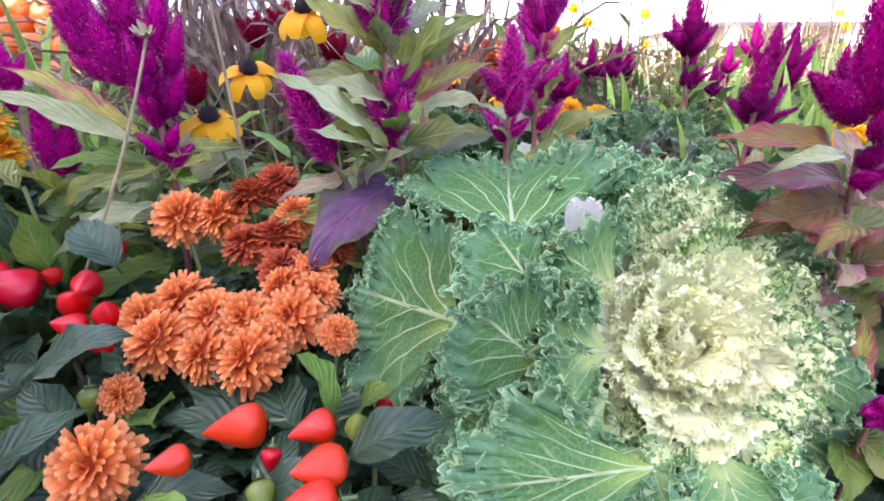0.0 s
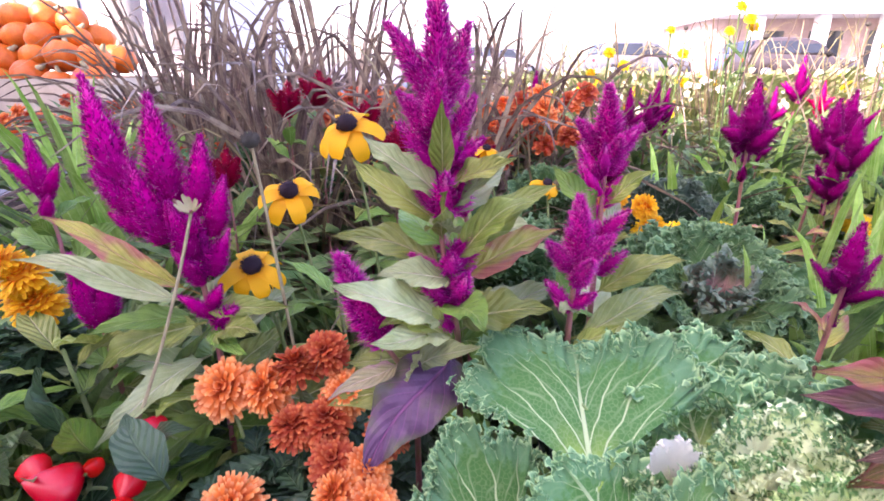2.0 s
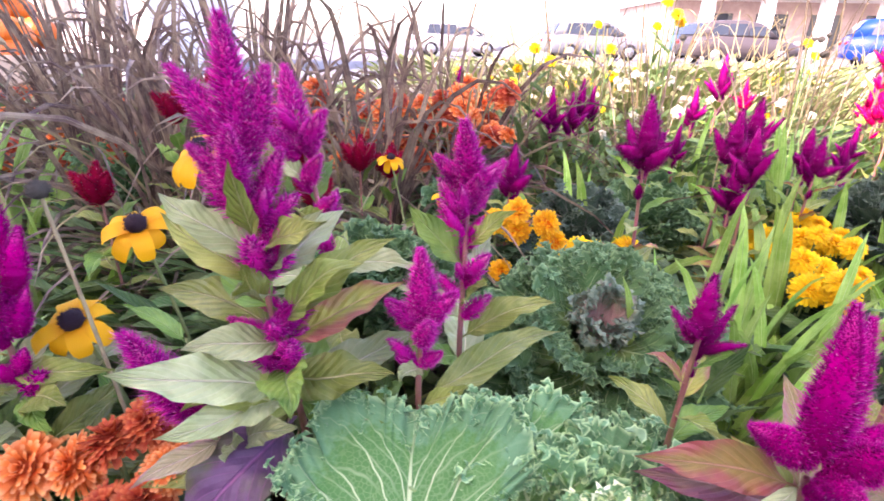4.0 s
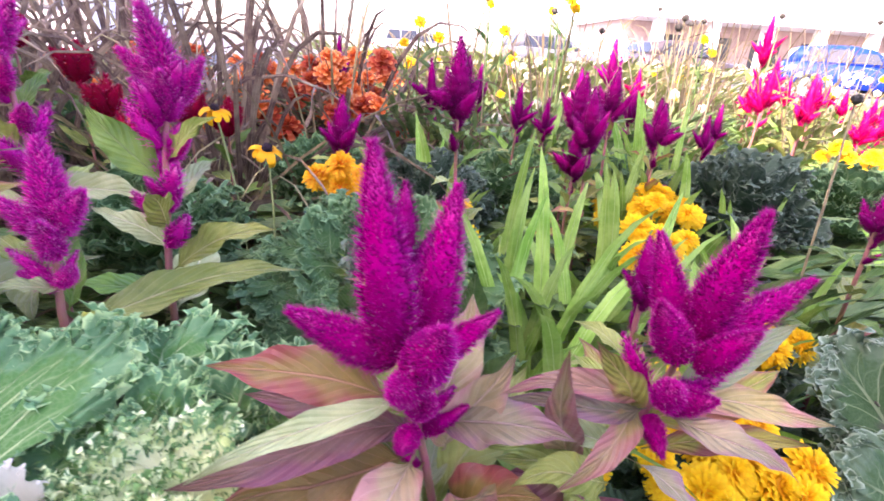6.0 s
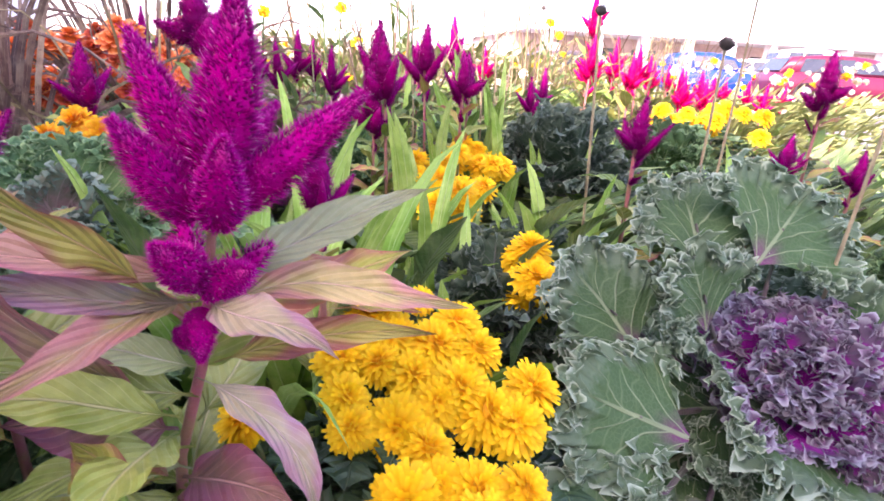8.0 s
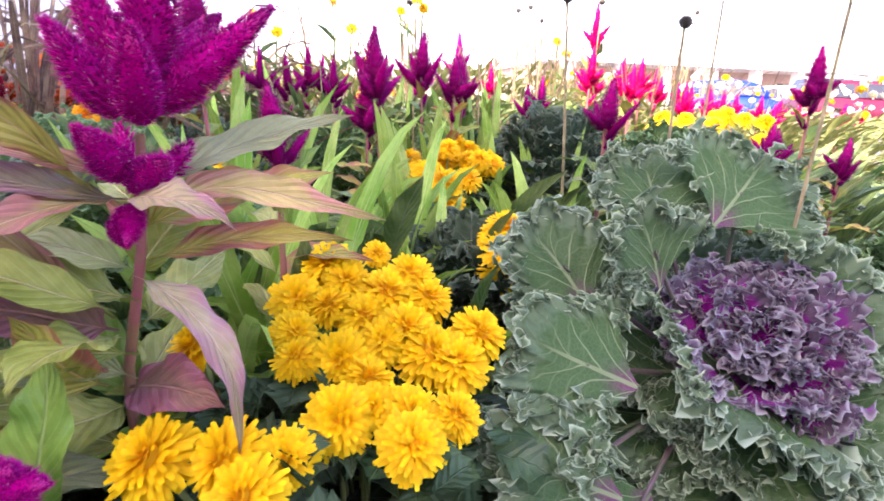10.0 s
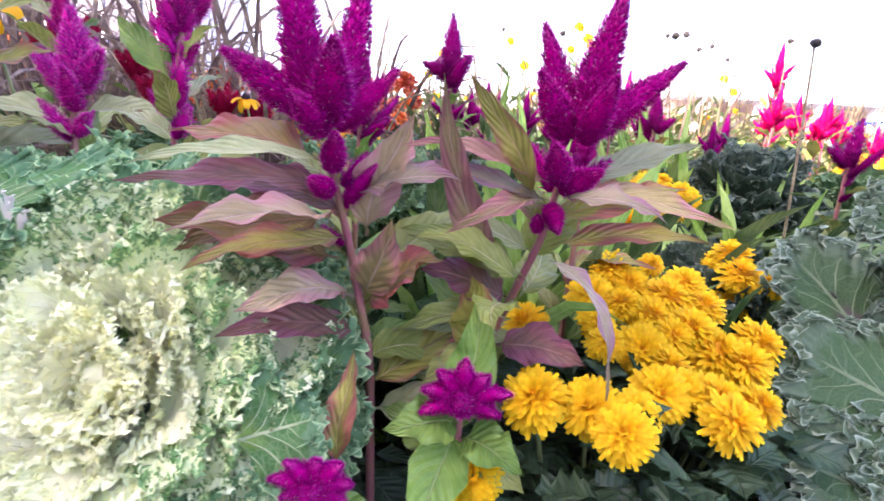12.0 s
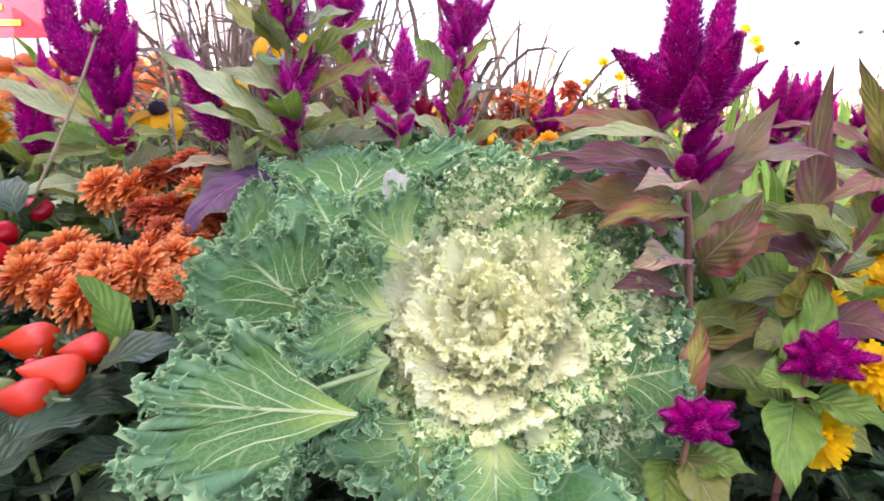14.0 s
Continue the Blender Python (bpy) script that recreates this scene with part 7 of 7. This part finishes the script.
car("bright blue parked car in the sun", (15.6, 18.3, 0.0), -28, paint("blue_paint", (0.004, 0.035, 0.30)), 1.62, 4.2)
car("dark maroon car parked in the sun", (16.2, 13.4, 0.0), -20, paint("maroon_paint", (0.10, 0.012, 0.03)), 1.45, 4.6)
car("silver-white parked estate car", (21.8, 22.0, 0.0), -25, paint("silver_paint", (0.6, 0.6, 0.6)), 1.7, 4.5)
car("dark grey car parked beyond the grasses", (6.5, 24.5, 0.0), 8, paint("grey_paint", (0.12, 0.13, 0.14)), 1.6, 4.3)
car("black car parked beyond the grasses", (11.8, 22.5, 0.0), 5, paint("black_paint", (0.06, 0.05, 0.05)), 1.6, 4.4)
car("blue-grey parked car with a pale roof", (14.5, 30, 0.0), 0, paint("slate_paint", (0.05, 0.12, 0.28)), 1.8, 4.5)
car("tall white van parked by the shop", (27.5, 24.5, 0.0), -20, paint("white_paint", (0.75, 0.75, 0.75)), 2.5, 5.6)
car("light grey car parked beyond the bed", (0.5, 27, 0.0), 10, paint("mist_paint", (0.3, 0.31, 0.32)), 1.55, 4.3)

# ---- buildings ----
M_RENDER_WALL = plain_mat("pale_wall", (0.72, 0.71, 0.68), (0.62, 0.61, 0.58), 0.8, 0.85, 0.004)
M_BRICK = plain_mat("brick", (0.46, 0.34, 0.30), (0.55, 0.43, 0.38), 3, 0.9, 0.006)
M_PALE_TRIM = plain_mat("pale_trim", (0.8, 0.8, 0.78), (0.72, 0.72, 0.70), 2, 0.7)
M_SHOP_GLASS = plain_mat("shop_glass", (0.05, 0.06, 0.07), (0.07, 0.08, 0.09), 0.5, 0.08, 0.0001, specular=0.6)
store = thing("shop_building", (30, 36, 0), "long low brick shop with a pale canopy and columns", "building", kind="")
g = Geo().box((14, 36.0, 0), (70, 46, 3.3))
part("wall", g, M_BRICK, store, smooth=False)
g = Geo().box((13.5, 32.5, 3.3), (70.5, 46.5, 4.6))
part("canopy", g, M_PALE_TRIM, store, smooth=False)
for i in range(16):
    g = Geo().box((15 + i * 3.5, 33.0, 0), (15.6 + i * 3.5, 33.6, 3.3))
    part("column", g, M_PALE_TRIM, store, smooth=False)
    g = Geo().box((16.2 + i * 3.5, 35.94, 0.5), (18.2 + i * 3.5, 36.02, 2.6))
    part("window", g, M_SHOP_GLASS, store, smooth=False)

hall = thing("shop_building", (-9, 10, 0), "pale shop front with tall windows", "building")
part("wall", Geo().box((-22, 10.0, 0), (-5.2, 14, 5.5)), M_RENDER_WALL, hall, smooth=False)
for i in range(8):
    x = -21 + i * 2.0
    part("window", Geo().box((x, 9.93, 0.9), (x + 1.4, 10.02, 3.4)), M_SHOP_GLASS, hall, smooth=False)
    part("window_frame", Geo().box((x + 0.66, 9.90, 0.9), (x + 0.74, 9.96, 3.4)), M_PALE_TRIM, hall, smooth=False)
M_BANNER = plain_mat("red_banner", (0.62, 0.03, 0.06), (0.55, 0.025, 0.05), 4, 0.7)
M_GOLD = plain_mat("yellow_print", (0.75, 0.45, 0.05), (0.7, 0.4, 0.05), 4, 0.7)
ban = thing("banner", (-7.3, 6.0, 1.9), "red banner with unreadable yellow lettering", "banner")
part("cloth", Geo().box((-9.2, 6.0, 1.55), (-6.7, 6.03, 2.35)), M_BANNER, ban, smooth=False)
for i in range(3):
    part("print_bar", Geo().box((-9.0, 5.985, 1.70 + 0.2 * i), (-7.1 - 0.3 * i, 5.998, 1.78 + 0.2 * i)), M_GOLD, ban, smooth=False)
for x in (-9.2, -6.75):
    g = Geo()
    tube(g, curve((x, 6.06, 0), (x, 6.06, 2.5), 0, (1, 0, 0), 4), np.full(4, 0.03), 8)
    part("pole", g, M_RIM, ban)

# ---- pumpkins ----
M_PUMPKIN = plain_mat("pumpkin_skin", (0.56, 0.105, 0.006), (0.64, 0.15, 0.008), 8, 0.45, 0.002, amount=0.15)
M_CARDBOARD = plain_mat("cardboard", (0.50, 0.40, 0.28), (0.58, 0.47, 0.34), 12, 0.9)


def pumpkin_mesh(seed):
    g = Geo()
    th = np.linspace(0.05, np.pi - 0.05, 12)
    w = np.linspace(0, 2 * np.pi, 30, endpoint=False)
    T, W = np.meshgrid(th, w, indexing="ij")
    k = 1 - 0.09 * np.abs(np.cos(W * 5 + seed)) ** 4 * np.sin(T)
    p = np.stack([np.sin(T) * np.cos(W) * k, np.sin(T) * np.sin(W) * k, 0.82 * np.cos(T) * (1 - 0.15 * np.exp(-(np.sin(T) * 3) ** 2))], -1)
    g.grid(p, close=True)
    return g.mesh("skin", M_PUMPKIN)


PUMPKINS = [pumpkin_mesh(0), pumpkin_mesh(1)]
g = Geo()
tube(g, curve((0, 0, 0.62), (0.15, 0.05, 1.08), 0.05, (1, 0, 0), 8), np.linspace(0.2, 0.1, 8), 8)
PUMPKIN_STALK = g.mesh("stalk", M_STEM_DRY)
X0, X1, Y0, Y1 = -6.0, -2.85, 3.9, 4.9
box = thing("pumpkin_bin", (-4.4, 4.4, 0), "open cardboard bin that holds the pumpkins", "bin")
part("front_panel", Geo().box((X0, Y0 - 0.03, 0), (X1, Y0, 0.52)), M_CARDBOARD, box, smooth=False)
part("back_panel", Geo().box((X0, Y1, 0), (X1, Y1 + 0.03, 0.52)), M_CARDBOARD, box, smooth=False)
part("side_panel", Geo().box((X0 - 0.03, Y0 - 0.03, 0), (X0, Y1 + 0.03, 0.52)), M_CARDBOARD, box, smooth=False)
part("side_panel", Geo().box((X1, Y0 - 0.03, 0), (X1 + 0.03, Y1 + 0.03, 0.52)), M_CARDBOARD, box, smooth=False)
r = np.random.default_rng(21)
n = 0
for layer, z in enumerate((0.13, 0.32, 0.50, 0.67, 0.83, 0.98)):
    inset = 0.15 + 0.12 * max(0, layer - 2)
    for x in np.arange(X0 + inset, X1 - inset + 0.05, 0.255):
        for y in np.arange(Y0 + inset, Y1 - inset + 0.05, 0.26):
            if layer < 3 and Y0 + 0.4 < y:
                continue
            p = thing("pumpkin", (x + r.normal(0, 0.02) + 0.1 * (layer % 2), y + r.normal(0, 0.02), z + r.normal(0, 0.015)), "round orange pumpkin in the heap", "pumpkin", "pumpkins")
            s = r.uniform(0.115, 0.15)
            p.rotation_euler = (r.normal(0, 0.4), r.normal(0, 0.4), r.uniform(0, 6))
            for nm, me in (("skin", PUMPKINS[n % 2]), ("stalk", PUMPKIN_STALK)):
                o = new(nm, me)
                o.parent = p
                o.scale = (s, s, s)
            n += 1

# ---- unseen wall, added behind the camera to shade the bed ----
wall = Geo()
d = np.array([0.73, -0.68])
nrm = np.array([0.68, 0.73])
edge = np.array([0.62, 1.28])
H = 4.0
reach = H / math.tan(SUN_EL)
c = edge - nrm * (reach - 0.45 / math.tan(SUN_EL))
a, b = c - d * 9, c + d * 9
v = [(*a, 0), (*b, 0), (*(b - nrm * 0.3), 0), (*(a - nrm * 0.3), 0), (*a, H), (*b, H), (*(b - nrm * 0.3), H), (*(a - nrm * 0.3), H)]
wall.add(v, [(0, 3, 2, 1), (4, 5, 6, 7), (0, 1, 5, 4), (1, 2, 6, 5), (2, 3, 7, 6), (3, 0, 4, 7)])
solid("shade_wall", wall, M_RENDER_WALL, "unseen pale wall added behind the camera to shade the flower bed", "wall", kind="structure")
